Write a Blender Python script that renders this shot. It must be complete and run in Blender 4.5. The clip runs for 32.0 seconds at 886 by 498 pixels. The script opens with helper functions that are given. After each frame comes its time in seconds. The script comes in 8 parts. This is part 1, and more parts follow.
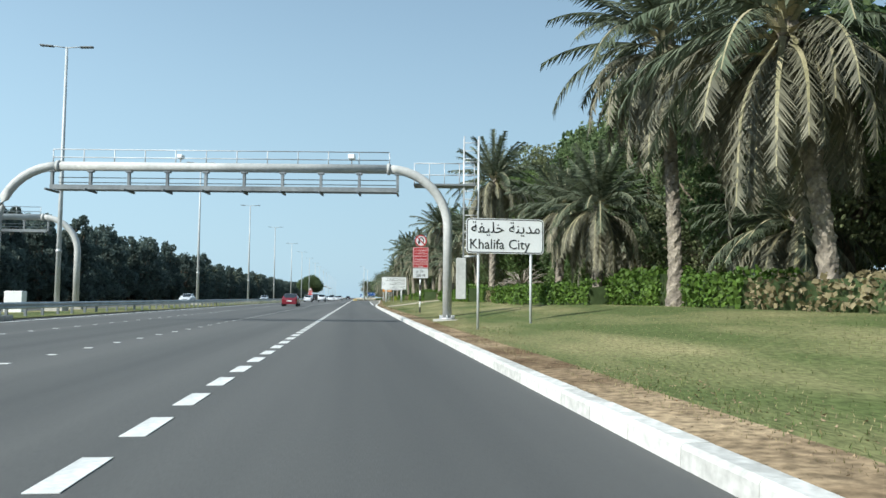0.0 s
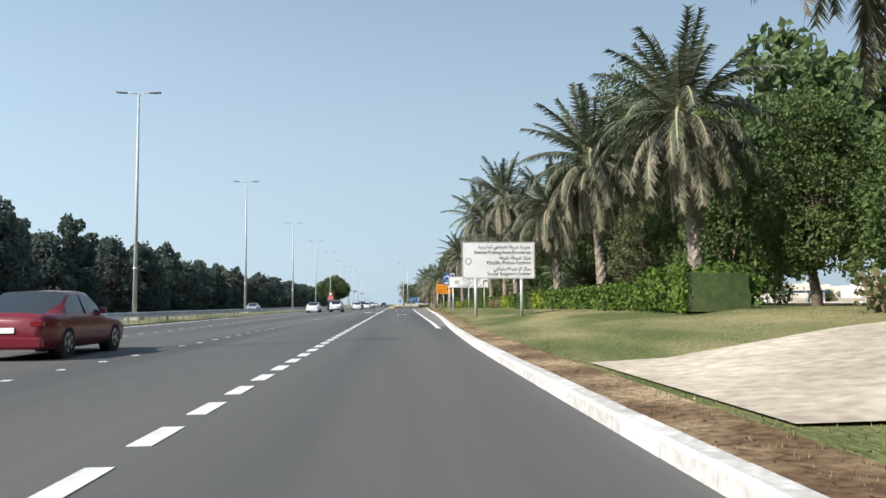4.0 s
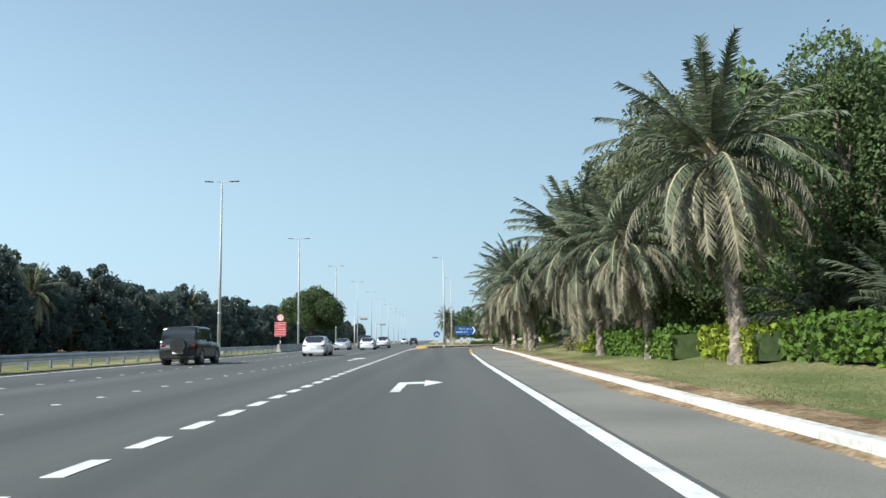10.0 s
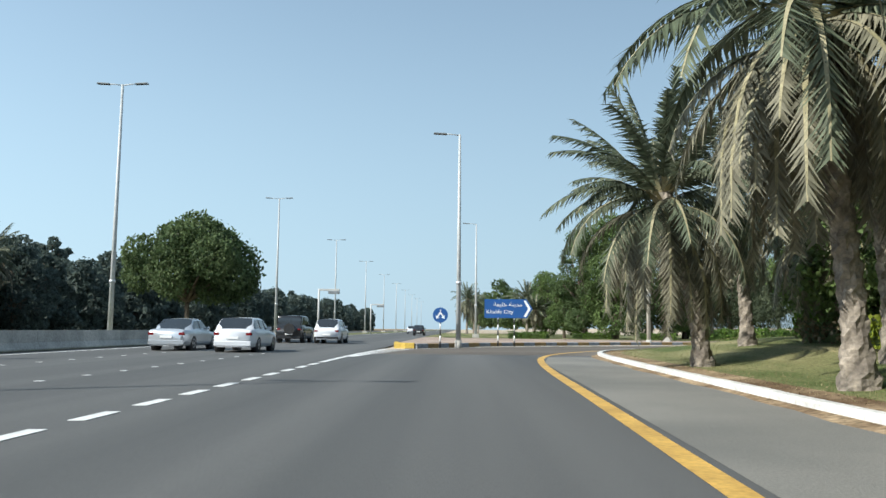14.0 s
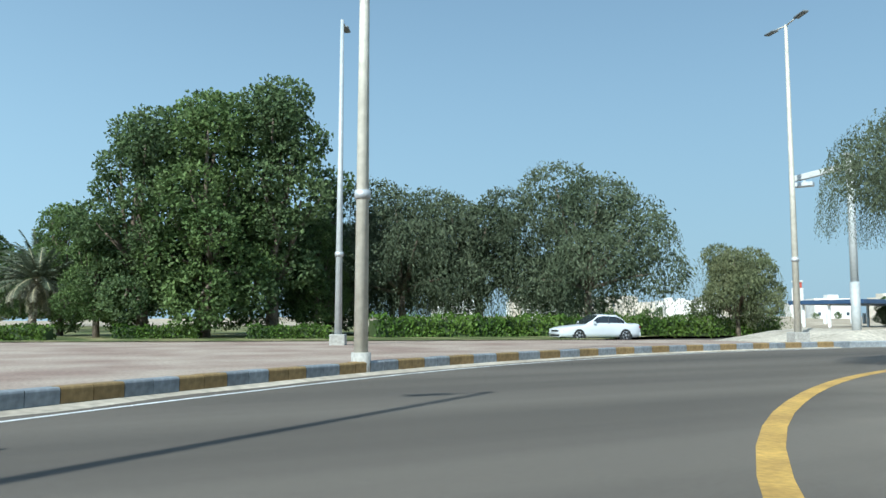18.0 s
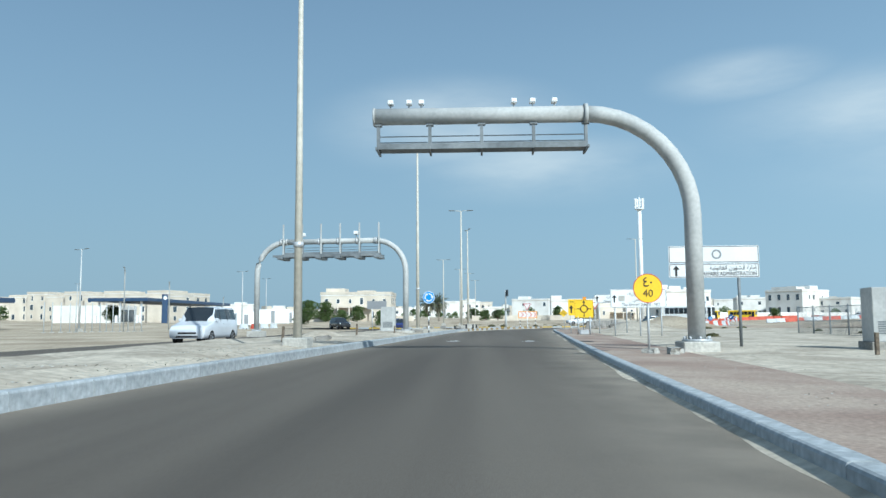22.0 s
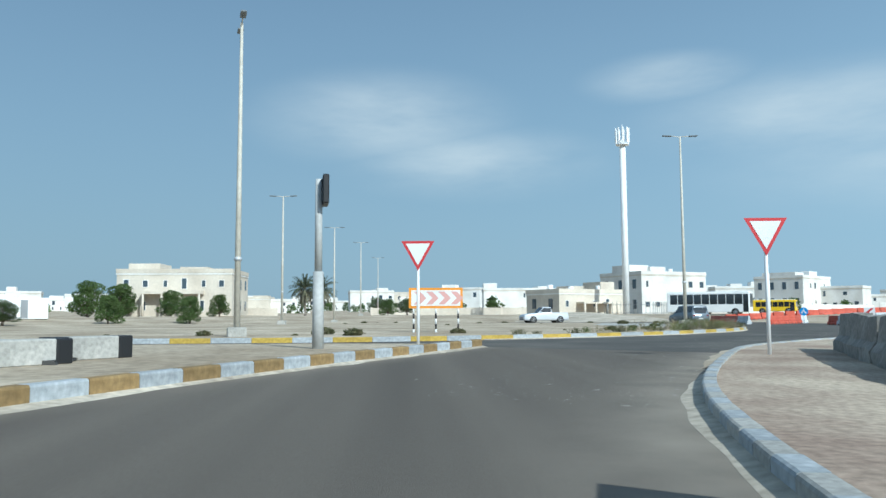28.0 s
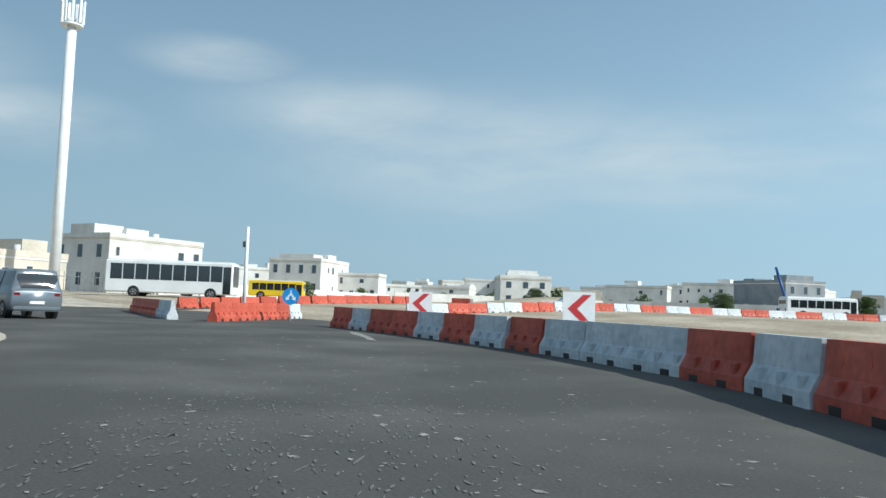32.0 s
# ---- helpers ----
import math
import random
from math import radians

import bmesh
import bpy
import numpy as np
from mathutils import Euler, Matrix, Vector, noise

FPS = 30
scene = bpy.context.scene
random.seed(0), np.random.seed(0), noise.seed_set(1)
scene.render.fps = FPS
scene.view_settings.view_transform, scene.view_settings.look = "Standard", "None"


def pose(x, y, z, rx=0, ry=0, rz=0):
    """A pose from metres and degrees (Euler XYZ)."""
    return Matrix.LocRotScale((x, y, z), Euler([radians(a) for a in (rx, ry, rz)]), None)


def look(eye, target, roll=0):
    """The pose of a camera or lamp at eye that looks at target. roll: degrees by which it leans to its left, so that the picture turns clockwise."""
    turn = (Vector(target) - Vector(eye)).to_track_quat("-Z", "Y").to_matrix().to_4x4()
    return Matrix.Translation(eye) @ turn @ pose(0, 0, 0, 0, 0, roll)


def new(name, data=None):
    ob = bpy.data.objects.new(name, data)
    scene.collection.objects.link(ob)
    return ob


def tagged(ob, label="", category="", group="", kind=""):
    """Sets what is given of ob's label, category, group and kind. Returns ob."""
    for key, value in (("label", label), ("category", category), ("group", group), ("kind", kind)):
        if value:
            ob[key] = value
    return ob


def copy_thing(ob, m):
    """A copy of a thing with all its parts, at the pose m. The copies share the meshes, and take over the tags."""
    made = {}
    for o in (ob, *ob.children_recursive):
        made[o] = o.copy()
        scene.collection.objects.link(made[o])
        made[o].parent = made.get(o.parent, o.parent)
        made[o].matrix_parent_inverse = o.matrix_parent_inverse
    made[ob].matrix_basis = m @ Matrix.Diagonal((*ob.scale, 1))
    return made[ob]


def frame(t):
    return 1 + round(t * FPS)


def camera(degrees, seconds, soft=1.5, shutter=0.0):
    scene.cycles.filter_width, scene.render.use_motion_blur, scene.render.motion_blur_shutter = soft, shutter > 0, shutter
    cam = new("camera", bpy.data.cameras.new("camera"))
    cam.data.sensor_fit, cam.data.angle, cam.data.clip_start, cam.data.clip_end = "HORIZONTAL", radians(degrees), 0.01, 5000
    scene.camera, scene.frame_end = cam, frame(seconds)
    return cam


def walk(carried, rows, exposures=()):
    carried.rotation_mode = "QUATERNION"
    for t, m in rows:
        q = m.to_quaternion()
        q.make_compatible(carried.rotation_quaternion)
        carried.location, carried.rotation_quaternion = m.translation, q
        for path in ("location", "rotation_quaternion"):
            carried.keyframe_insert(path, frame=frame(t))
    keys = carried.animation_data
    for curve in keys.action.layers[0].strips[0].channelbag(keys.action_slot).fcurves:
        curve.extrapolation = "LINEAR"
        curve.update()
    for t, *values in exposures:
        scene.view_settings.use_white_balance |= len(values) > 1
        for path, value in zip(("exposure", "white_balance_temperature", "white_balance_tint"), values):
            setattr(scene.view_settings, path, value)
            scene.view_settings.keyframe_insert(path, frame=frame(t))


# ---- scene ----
# ---- the camera and its way ----
cam = camera(58.88, 32.0)
PATH = [
    (0, (0.001, 0.000, 1.077), (0.2179, 1.9843, 1.2023), 0.54),
    (0.5, (0.017, 9.222, 1.078), (0.2358, 11.2066, 1.1952), 0.49),
    (1, (-0.001, 18.347, 1.068), (0.2162, 20.3317, 1.1772), 0.24),
    (1.5, (-0.002, 27.955, 1.083), (0.2166, 29.9397, 1.1909), 0.10),
    (2, (0.013, 37.107, 1.091), (0.2302, 39.0925, 1.2038), 0.14),
    (2.5, (0.154, 46.373, 1.077), (0.3716, 48.3579, 1.1908), 0.25),
    (3, (0.242, 55.516, 1.076), (0.4548, 57.5016, 1.1914), 0.27),
    (3.5, (0.262, 64.526, 1.081), (0.4256, 66.5159, 1.2042), -0.13),
    (5.5, (0.497, 100.578, 1.080), (0.5666, 102.5649, 1.2995), -0.70),
    (6, (0.586, 109.668, 1.085), (0.6266, 111.6519, 1.3321), -1.15),
    (6.5, (0.681, 118.647, 1.083), (0.7151, 120.6301, 1.3397), -1.50),
    (7, (0.787, 127.488, 1.090), (0.8136, 129.4710, 1.3489), -1.48),
    (7.5, (0.890, 136.462, 1.077), (0.9161, 138.4453, 1.3334), -1.33),
    (8, (1.030, 145.094, 1.076), (1.0543, 147.0777, 1.3273), -1.18),
    (8.5, (1.090, 153.866, 1.086), (1.1135, 155.8509, 1.3331), -1.15),
    (9, (1.183, 162.683, 1.074), (1.2076, 164.6687, 1.3143), -1.28),
    (9.5, (1.341, 171.392, 1.073), (1.3646, 173.3780, 1.3070), -1.18),
    (10, (1.462, 179.940, 1.076), (1.4821, 181.9264, 1.3061), -0.75),
    (10.5, (1.610, 188.351, 1.073), (1.6209, 190.3381, 1.2967), -0.68),
    (11, (1.811, 196.516, 1.082), (1.8159, 198.5044, 1.3013), -0.32),
    (11.5, (1.827, 205.037, 1.079), (1.8302, 207.0256, 1.2947), -0.14),
    (12, (1.849, 213.304, 1.091), (1.8489, 215.2925, 1.3039), -0.13),
    (12.5, (2.058, 221.311, 1.079), (2.0508, 223.3006, 1.2867), 0.08),
    (13, (2.245, 228.705, 1.068), (2.2224, 230.6942, 1.2733), 0.39),
    (13.5, (2.402, 235.865, 1.078), (2.3687, 237.8545, 1.2849), 0.40),
    (14, (2.614, 242.400, 1.065), (2.5705, 244.3897, 1.2681), 0.57),
    (14.5, (2.632, 248.473, 1.081), (2.5914, 250.4627, 1.2810), 0.42),
    (16.5, (3.399, 271.512, 1.071), (3.6610, 273.4856, 1.2615), 0.16),
    (17, (4.748, 276.223, 1.082), (5.2275, 278.1556, 1.2693), -0.04),
    (17.5, (7.171, 281.078, 1.080), (7.8899, 282.9348, 1.2658), 0.24),
    (18, (10.032, 285.362, 1.076), (11.0018, 287.1014, 1.2586), 0.07),
    (18.5, (13.216, 289.273, 1.087), (14.4199, 290.8595, 1.2677), 0.14),
    (19, (16.942, 292.869, 1.076), (18.3807, 294.2465, 1.2585), 0.23),
    (19.5, (21.168, 295.413, 1.077), (22.7896, 296.5692, 1.2581), 0.29),
    (20, (25.852, 297.331, 1.079), (27.6291, 298.2303, 1.2612), -0.01),
    (20.5, (30.718, 298.583, 1.085), (32.6049, 299.2191, 1.2664), -0.01),
    (21, (35.866, 299.296, 1.080), (37.8191, 299.6848, 1.2630), 0.17),
    (21.5, (41.363, 299.527, 1.081), (43.3465, 299.7108, 1.2635), -0.07),
    (22, (47.135, 299.499, 1.080), (49.1254, 299.5766, 1.2627), -0.35),
    (22.5, (53.276, 299.198, 1.075), (55.2674, 299.2085, 1.2550), -0.53),
    (23, (59.631, 298.887, 1.091), (61.6228, 298.8648, 1.2752), -0.44),
    (23.5, (66.256, 298.398, 1.082), (68.2474, 298.3618, 1.2655), -0.18),
    (24, (73.363, 297.944, 1.080), (75.3544, 297.8984, 1.2631), -0.43),
    (24.5, (80.520, 297.463, 1.070), (82.5112, 297.4114, 1.2511), -0.52),
    (25, (87.728, 297.077, 1.071), (89.7182, 297.0226, 1.2579), -0.68),
    (25.5, (95.148, 296.468, 1.081), (97.1388, 296.4103, 1.2681), -0.58),
    (27.5, (122.186, 293.700, 1.086), (124.1770, 293.6303, 1.2589), -0.20),
    (28, (128.870, 292.842, 1.069), (130.8604, 292.7412, 1.2369), -0.29),
    (28.5, (135.178, 291.687, 1.092), (137.1588, 291.4631, 1.2577), -0.06),
    (29, (140.557, 289.909, 1.068), (142.5041, 289.4801, 1.2299), 0.31),
    (29.5, (145.891, 287.868, 1.070), (147.7775, 287.2246, 1.2309), 0.51),
    (30, (151.169, 284.723, 1.083), (152.9626, 283.8539, 1.2475), 0.88),
    (30.5, (155.911, 281.352, 1.087), (157.6191, 280.3254, 1.2523), 0.90),
    (31, (161.145, 277.235, 1.082), (162.7883, 276.1060, 1.2404), 2.11),
    (31.5, (165.692, 273.350, 1.074), (167.3072, 272.1788, 1.2195), 2.22),
    (32, (170.769, 269.154, 1.079), (172.3850, 267.9843, 1.2222), 2.13),
]
walk(cam, [(t, look(eye, target, roll)) for t, eye, target, roll in PATH], exposures=[(0, 0.56, 6350, 3), (1, 0.56, 6500, 4), (2, 0.58, 6850, 12), (3.3, 0.58, 6950, 14), (5.6, 0.56, 6400, 4), (10, 0.6, 6450, 5), (14, 0.58, 6500, 6), (17, 0.5, 5950, 0), (18, 0.5, 5800, -2), (19, 0.53, 6000, 1), (20, 0.46, 6100, 4), (21, 0.2, 5850, 1), (26, 0.14, 5550, -3), (29, 0.08, 5750, -1), (32, 0.08, 6050, 1)])

# ---- world, sun ----
world = bpy.data.worlds.new("sky")
scene.world = world
world.use_nodes = True
wn, wl = world.node_tree.nodes, world.node_tree.links
SUN_EL, SUN_AZ = 36.5, 238.0  # degrees above the horizon, clockwise from +y
sky = wn.new("ShaderNodeTexSky")
sky.sky_type = "NISHITA"
sky.sun_disc = False
sky.sun_elevation, sky.sun_rotation = radians(SUN_EL), radians(SUN_AZ)
sky.air_density, sky.dust_density, sky.ozone_density = 1.1, 0.9, 2.2
# thin streaks of cloud over the desert side of the sky
geo = wn.new("ShaderNodeTexCoord")
mp = wn.new("ShaderNodeMapping")
mp.inputs["Scale"].default_value = (1.0, 1.3, 5.0)
wl.new(geo.outputs["Generated"], mp.inputs["Vector"])
nz = wn.new("ShaderNodeTexNoise")
nz.inputs["Scale"].default_value, nz.inputs["Detail"].default_value, nz.inputs["Roughness"].default_value = 2.6, 8, 0.58
wl.new(mp.outputs["Vector"], nz.inputs["Vector"])
rp = wn.new("ShaderNodeValToRGB")
rp.color_ramp.elements[0].position, rp.color_ramp.elements[1].position = 0.24, 0.7
wl.new(nz.outputs["Fac"], rp.inputs["Fac"])
fac = wn.new("ShaderNodeMath")
fac.operation = "MULTIPLY"
fac.inputs[1].default_value = 0.72
def cloud_bank(az_, el_, wide, tall):
    """How much of a bank of cloud, seen at these degrees of bearing and height, lies in a direction of the sky."""
    a_, e_ = radians(az_), radians(el_)
    ax, ay = wn.new("ShaderNodeVectorMath"), wn.new("ShaderNodeVectorMath")
    ax.operation = ay.operation = "DOT_PRODUCT"
    ax.inputs[1].default_value = (math.cos(a_) / wide, -math.sin(a_) / wide, 0)
    ay.inputs[1].default_value = (-math.sin(a_) * math.sin(e_) / tall, -math.cos(a_) * math.sin(e_) / tall, math.cos(e_) / tall)
    cb, ln_, mr_ = wn.new("ShaderNodeCombineXYZ"), wn.new("ShaderNodeVectorMath"), wn.new("ShaderNodeMapRange")
    ln_.operation = "LENGTH"
    mr_.interpolation_type = "SMOOTHSTEP"
    mr_.inputs["From Min"].default_value, mr_.inputs["From Max"].default_value = 1.25, 0.15
    for node_, slot in ((ax, "X"), (ay, "Y")):
        wl.new(geo.outputs["Generated"], node_.inputs[0])
        wl.new(node_.outputs["Value"], cb.inputs[slot])
    wl.new(cb.outputs["Vector"], ln_.inputs[0])
    wl.new(ln_.outputs["Value"], mr_.inputs["Value"])
    return mr_.outputs["Result"]


side_ = None
for bank in ((88.5, 14.2, 0.16, 0.06), (95.5, 11.0, 0.17, 0.045), (109.4, 16.4, 0.1, 0.03), (119, 13.2, 0.2, 0.06), (129, 11.0, 0.3, 0.09), (142, 10.5, 0.3, 0.075), (168, 14, 0.3, 0.09)):
    one = cloud_bank(*bank)
    if side_ is None:
        side_ = one
    else:
        both = wn.new("ShaderNodeMath")
        both.operation = "MAXIMUM"
        wl.new(side_, both.inputs[0])
        wl.new(one, both.inputs[1])
        side_ = both.outputs["Value"]
front = wn.new("ShaderNodeSeparateXYZ")
wl.new(geo.outputs["Generated"], front.inputs["Vector"])
fg = wn.new("ShaderNodeMapRange")
fg.inputs["From Min"].default_value, fg.inputs["From Max"].default_value = 0.0, 0.1
wl.new(front.outputs["X"], fg.inputs["Value"])
fm = wn.new("ShaderNodeMath")
fm.operation = "MULTIPLY"
wl.new(side_, fm.inputs[0])
wl.new(fg.outputs["Result"], fm.inputs[1])
side_ = fm.outputs["Value"]
mk = wn.new("ShaderNodeMath")
mk.operation = "MULTIPLY"
wl.new(rp.outputs["Color"], mk.inputs[0])
wl.new(side_, mk.inputs[1])
wl.new(mk.outputs["Value"], fac.inputs[0])
cl = wn.new("ShaderNodeMix")
cl.data_type = "RGBA"
cl.inputs["B"].default_value = (6.7, 6.95, 7.1, 1)
wl.new(fac.outputs["Value"], cl.inputs["Factor"])
# pale desert haze, thick at the horizon
sep = wn.new("ShaderNodeSeparateXYZ")
wl.new(geo.outputs["Generated"], sep.inputs["Vector"])
hr = wn.new("ShaderNodeMapRange")
hr.interpolation_type = "SMOOTHSTEP"
hr.inputs["From Min"].default_value, hr.inputs["From Max"].default_value = -0.03, 0.55
hr.inputs["To Min"].default_value, hr.inputs["To Max"].default_value = 0.9, 0.33
wl.new(sep.outputs["Z"], hr.inputs["Value"])
hz_ = wn.new("ShaderNodeMix")
hz_.data_type = "RGBA"
hz_.inputs["B"].default_value = (3.75, 5.2, 6.45, 1)
wl.new(hr.outputs["Result"], hz_.inputs["Factor"])
wl.new(sky.outputs["Color"], hz_.inputs["A"])
# the hazy air is brighter towards the sun
dt = wn.new("ShaderNodeVectorMath")
dt.operation = "DOT_PRODUCT"
wl.new(geo.outputs["Generated"], dt.inputs[0])
dt.inputs[1].default_value = (math.sin(radians(SUN_AZ)), math.cos(radians(SUN_AZ)), 0.0)
gl = wn.new("ShaderNodeMapRange")
gl.inputs["From Min"].default_value, gl.inputs["From Max"].default_value = -1.0, 0.2
gl.inputs["To Min"].default_value, gl.inputs["To Max"].default_value = 0.74, 1.14
wl.new(dt.outputs["Value"], gl.inputs["Value"])
br = wn.new("ShaderNodeVectorMath")
br.operation = "SCALE"
wl.new(hz_.outputs["Result"], br.inputs[0])
wl.new(gl.outputs["Result"], br.inputs["Scale"])
wl.new(br.outputs["Vector"], cl.inputs["A"])
bg = wn["Background"]
wl.new(cl.outputs["Result"], bg.inputs["Color"])
bg.inputs["Strength"].default_value = 0.1
sun = new("sun", bpy.data.lights.new("sun", "SUN"))
sun.data.energy, sun.data.angle, sun.data.color = 4.2, radians(0.5), (1.0, 0.965, 0.915)
az = radians(SUN_AZ)
sun.matrix_world = look((math.sin(az) * math.cos(radians(SUN_EL)) * 100, math.cos(az) * math.cos(radians(SUN_EL)) * 100, math.sin(radians(SUN_EL)) * 100), (0, 0, 0))

# ---- materials ----
def mat(name, c1, c2, scale=1.0, rough=0.8, metal=0.0, bump=0.0, grain=40.0, grain_amt=0.25, vary=0.0, spec=0.5, low=0.35, high=0.65, squash=None, leaf=0.0):
    """Two colours mixed by broad noise, darkened by fine grain, with fine relief; vary: change of value from piece to piece."""
    m = bpy.data.materials.new(name)
    m.use_nodes = True
    n, l = m.node_tree.nodes, m.node_tree.links
    b = n["Principled BSDF"]
    tc = n.new("ShaderNodeTexCoord")
    src = tc.outputs["Object"]
    if squash:
        mm = n.new("ShaderNodeMapping")
        mm.inputs["Scale"].default_value = squash
        l.new(src, mm.inputs["Vector"])
        src = mm.outputs["Vector"]
    a = n.new("ShaderNodeTexNoise")
    a.inputs["Scale"].default_value, a.inputs["Detail"].default_value = scale, 6
    l.new(src, a.inputs["Vector"])
    r = n.new("ShaderNodeValToRGB")
    r.color_ramp.elements[0].position, r.color_ramp.elements[1].position = low, high
    r.color_ramp.elements[0].color, r.color_ramp.elements[1].color = (*c1, 1), (*c2, 1)
    l.new(a.outputs["Fac"], r.inputs["Fac"])
    g = n.new("ShaderNodeTexNoise")
    g.inputs["Scale"].default_value, g.inputs["Detail"].default_value = grain, 4
    l.new(src, g.inputs["Vector"])
    mr = n.new("ShaderNodeMapRange")
    mr.inputs["From Min"].default_value, mr.inputs["From Max"].default_value = 0.3, 0.7
    mr.inputs["To Min"].default_value, mr.inputs["To Max"].default_value = 1 - grain_amt, 1 + grain_amt
    l.new(g.outputs["Fac"], mr.inputs["Value"])
    hv = n.new("ShaderNodeHueSaturation")
    l.new(r.outputs["Color"], hv.inputs["Color"])
    if vary:
        oi = n.new("ShaderNodeObjectInfo")
        ov = n.new("ShaderNodeMapRange")
        ov.inputs["To Min"].default_value, ov.inputs["To Max"].default_value = 1 - vary, 1 + vary
        l.new(oi.outputs["Random"], ov.inputs["Value"])
        mu = n.new("ShaderNodeMath")
        mu.operation = "MULTIPLY"
        l.new(mr.outputs["Result"], mu.inputs[0])
        l.new(ov.outputs["Result"], mu.inputs[1])
        l.new(mu.outputs["Value"], hv.inputs["Value"])
    else:
        l.new(mr.outputs["Result"], hv.inputs["Value"])
    col = hv.outputs["Color"]
    if leaf:
        gi = n.new("ShaderNodeNewGeometry")
        lv = n.new("ShaderNodeMapRange")
        lv.inputs["To Min"].default_value, lv.inputs["To Max"].default_value = 1 - leaf, 1 + leaf
        l.new(gi.outputs["Random Per Island"], lv.inputs["Value"])
        h2 = n.new("ShaderNodeHueSaturation")
        l.new(col, h2.inputs["Color"])
        l.new(lv.outputs["Result"], h2.inputs["Value"])
        col = h2.outputs["Color"]
    l.new(col, b.inputs["Base Color"])
    b.inputs["Roughness"].default_value, b.inputs["Metallic"].default_value = rough, metal
    b.inputs["Specular IOR Level"].default_value = spec
    if bump:
        bp = n.new("ShaderNodeBump")
        bp.inputs["Strength"].default_value, bp.inputs["Distance"].default_value = bump, 0.02
        l.new(g.outputs["Fac"], bp.inputs["Height"])
        l.new(bp.outputs["Normal"], b.inputs["Normal"])
    return m


def leafy(name, c1, c2, scale=0.5, leaf=0.35, shine=0.25):
    """Foliage: leaf colours that differ leaf by leaf, and let some light through."""
    m = mat(name, c1, c2, scale, 0.6, grain=6, grain_amt=0.2, vary=0.12, spec=0.25, leaf=leaf)
    n, l = m.node_tree.nodes, m.node_tree.links
    b = n["Principled BSDF"]
    tr = n.new("ShaderNodeBsdfTranslucent")
    l.new(b.inputs["Base Color"].links[0].from_socket, tr.inputs["Color"])
    mx = n.new("ShaderNodeMixShader")
    mx.inputs["Fac"].default_value = shine
    out = n["Material Output"]
    l.new(b.outputs["BSDF"], mx.inputs[1])
    l.new(tr.outputs["BSDF"], mx.inputs[2])
    l.new(mx.outputs["Shader"], out.inputs["Surface"])
    return m


def plain(name, c, rough=0.5, metal=0.0, grain_amt=0.06, vary=0.0, spec=0.5):
    return mat(name, c, tuple(min(1, v * 1.12 + 0.004) for v in c), 0.6, rough, metal, 0.0, 30, grain_amt, vary, spec)


M = {}
M["asphalt"] = mat("asphalt", (0.078, 0.08, 0.079), (0.125, 0.125, 0.12), 0.07, 0.86, bump=0.35, grain=55, grain_amt=0.16, squash=(7, 0.16, 1), spec=0.3)
M["asphalt_worn"] = mat("asphalt_worn", (0.094, 0.08, 0.066), (0.155, 0.133, 0.108), 0.09, 0.86, bump=0.35, grain=50, grain_amt=0.17, squash=(0.2, 5, 1), spec=0.3)
_n, _l = M["asphalt_worn"].node_tree.nodes, M["asphalt_worn"].node_tree.links
_b = _n["Principled BSDF"]
_was = _b.inputs["Base Color"].links[0].from_socket
_at = _n.new("ShaderNodeAttribute")
_at.attribute_name = "dust"
_nz = _n.new("ShaderNodeTexNoise")
_nz.inputs["Scale"].default_value, _nz.inputs["Detail"].default_value = 0.9, 7
_tc = _n.new("ShaderNodeTexCoord")
_l.new(_tc.outputs["Object"], _nz.inputs["Vector"])
_mr = _n.new("ShaderNodeMapRange")
_mr.inputs["From Min"].default_value, _mr.inputs["From Max"].default_value = 0.25, 0.75
_mr.inputs["To Min"].default_value, _mr.inputs["To Max"].default_value = 0.4, 1.3
_l.new(_nz.outputs["Fac"], _mr.inputs["Value"])
_mu = _n.new("ShaderNodeMath")
_mu.operation, _mu.use_clamp = "MULTIPLY", True
_l.new(_at.outputs["Fac"], _mu.inputs[0])
_l.new(_mr.outputs["Result"], _mu.inputs[1])
_mx = _n.new("ShaderNodeMix")
_mx.data_type = "RGBA"
_mx.inputs["B"].default_value = (0.29, 0.25, 0.2, 1)
_l.new(_mu.outputs["Value"], _mx.inputs["Factor"])
_l.new(_was, _mx.inputs["A"])
_l.new(_mx.outputs["Result"], _b.inputs["Base Color"])
M["asphalt_dusty"] = mat("dusty_asphalt", (0.085, 0.08, 0.073), (0.16, 0.148, 0.128), 0.3, 0.9, bump=0.2, grain=30, grain_amt=0.14, spec=0.25, low=0.42, high=0.8)
M["asphalt_side"] = mat("asphalt_side", (0.15, 0.146, 0.13), (0.21, 0.2, 0.175), 0.3, 0.9, bump=0.3, grain=40, grain_amt=0.16)
M["patch"] = mat("dark_patch", (0.045, 0.044, 0.043), (0.075, 0.073, 0.07), 0.4, 0.85, bump=0.3, grain=40, grain_amt=0.2)
M["line"] = mat("road_paint", (0.55, 0.55, 0.53), (0.8, 0.8, 0.78), 1.2, 0.7, bump=0.2, grain=14, grain_amt=0.16)
M["line_worn"] = mat("worn_road_paint", (0.115, 0.105, 0.092), (0.55, 0.54, 0.51), 2.6, 0.8, grain=14, grain_amt=0.2, low=0.44, high=0.6)
M["yellow_line"] = mat("yellow_road_paint", (0.42, 0.25, 0.06), (0.62, 0.38, 0.09), 1.2, 0.7, bump=0.2, grain=14, grain_amt=0.18)
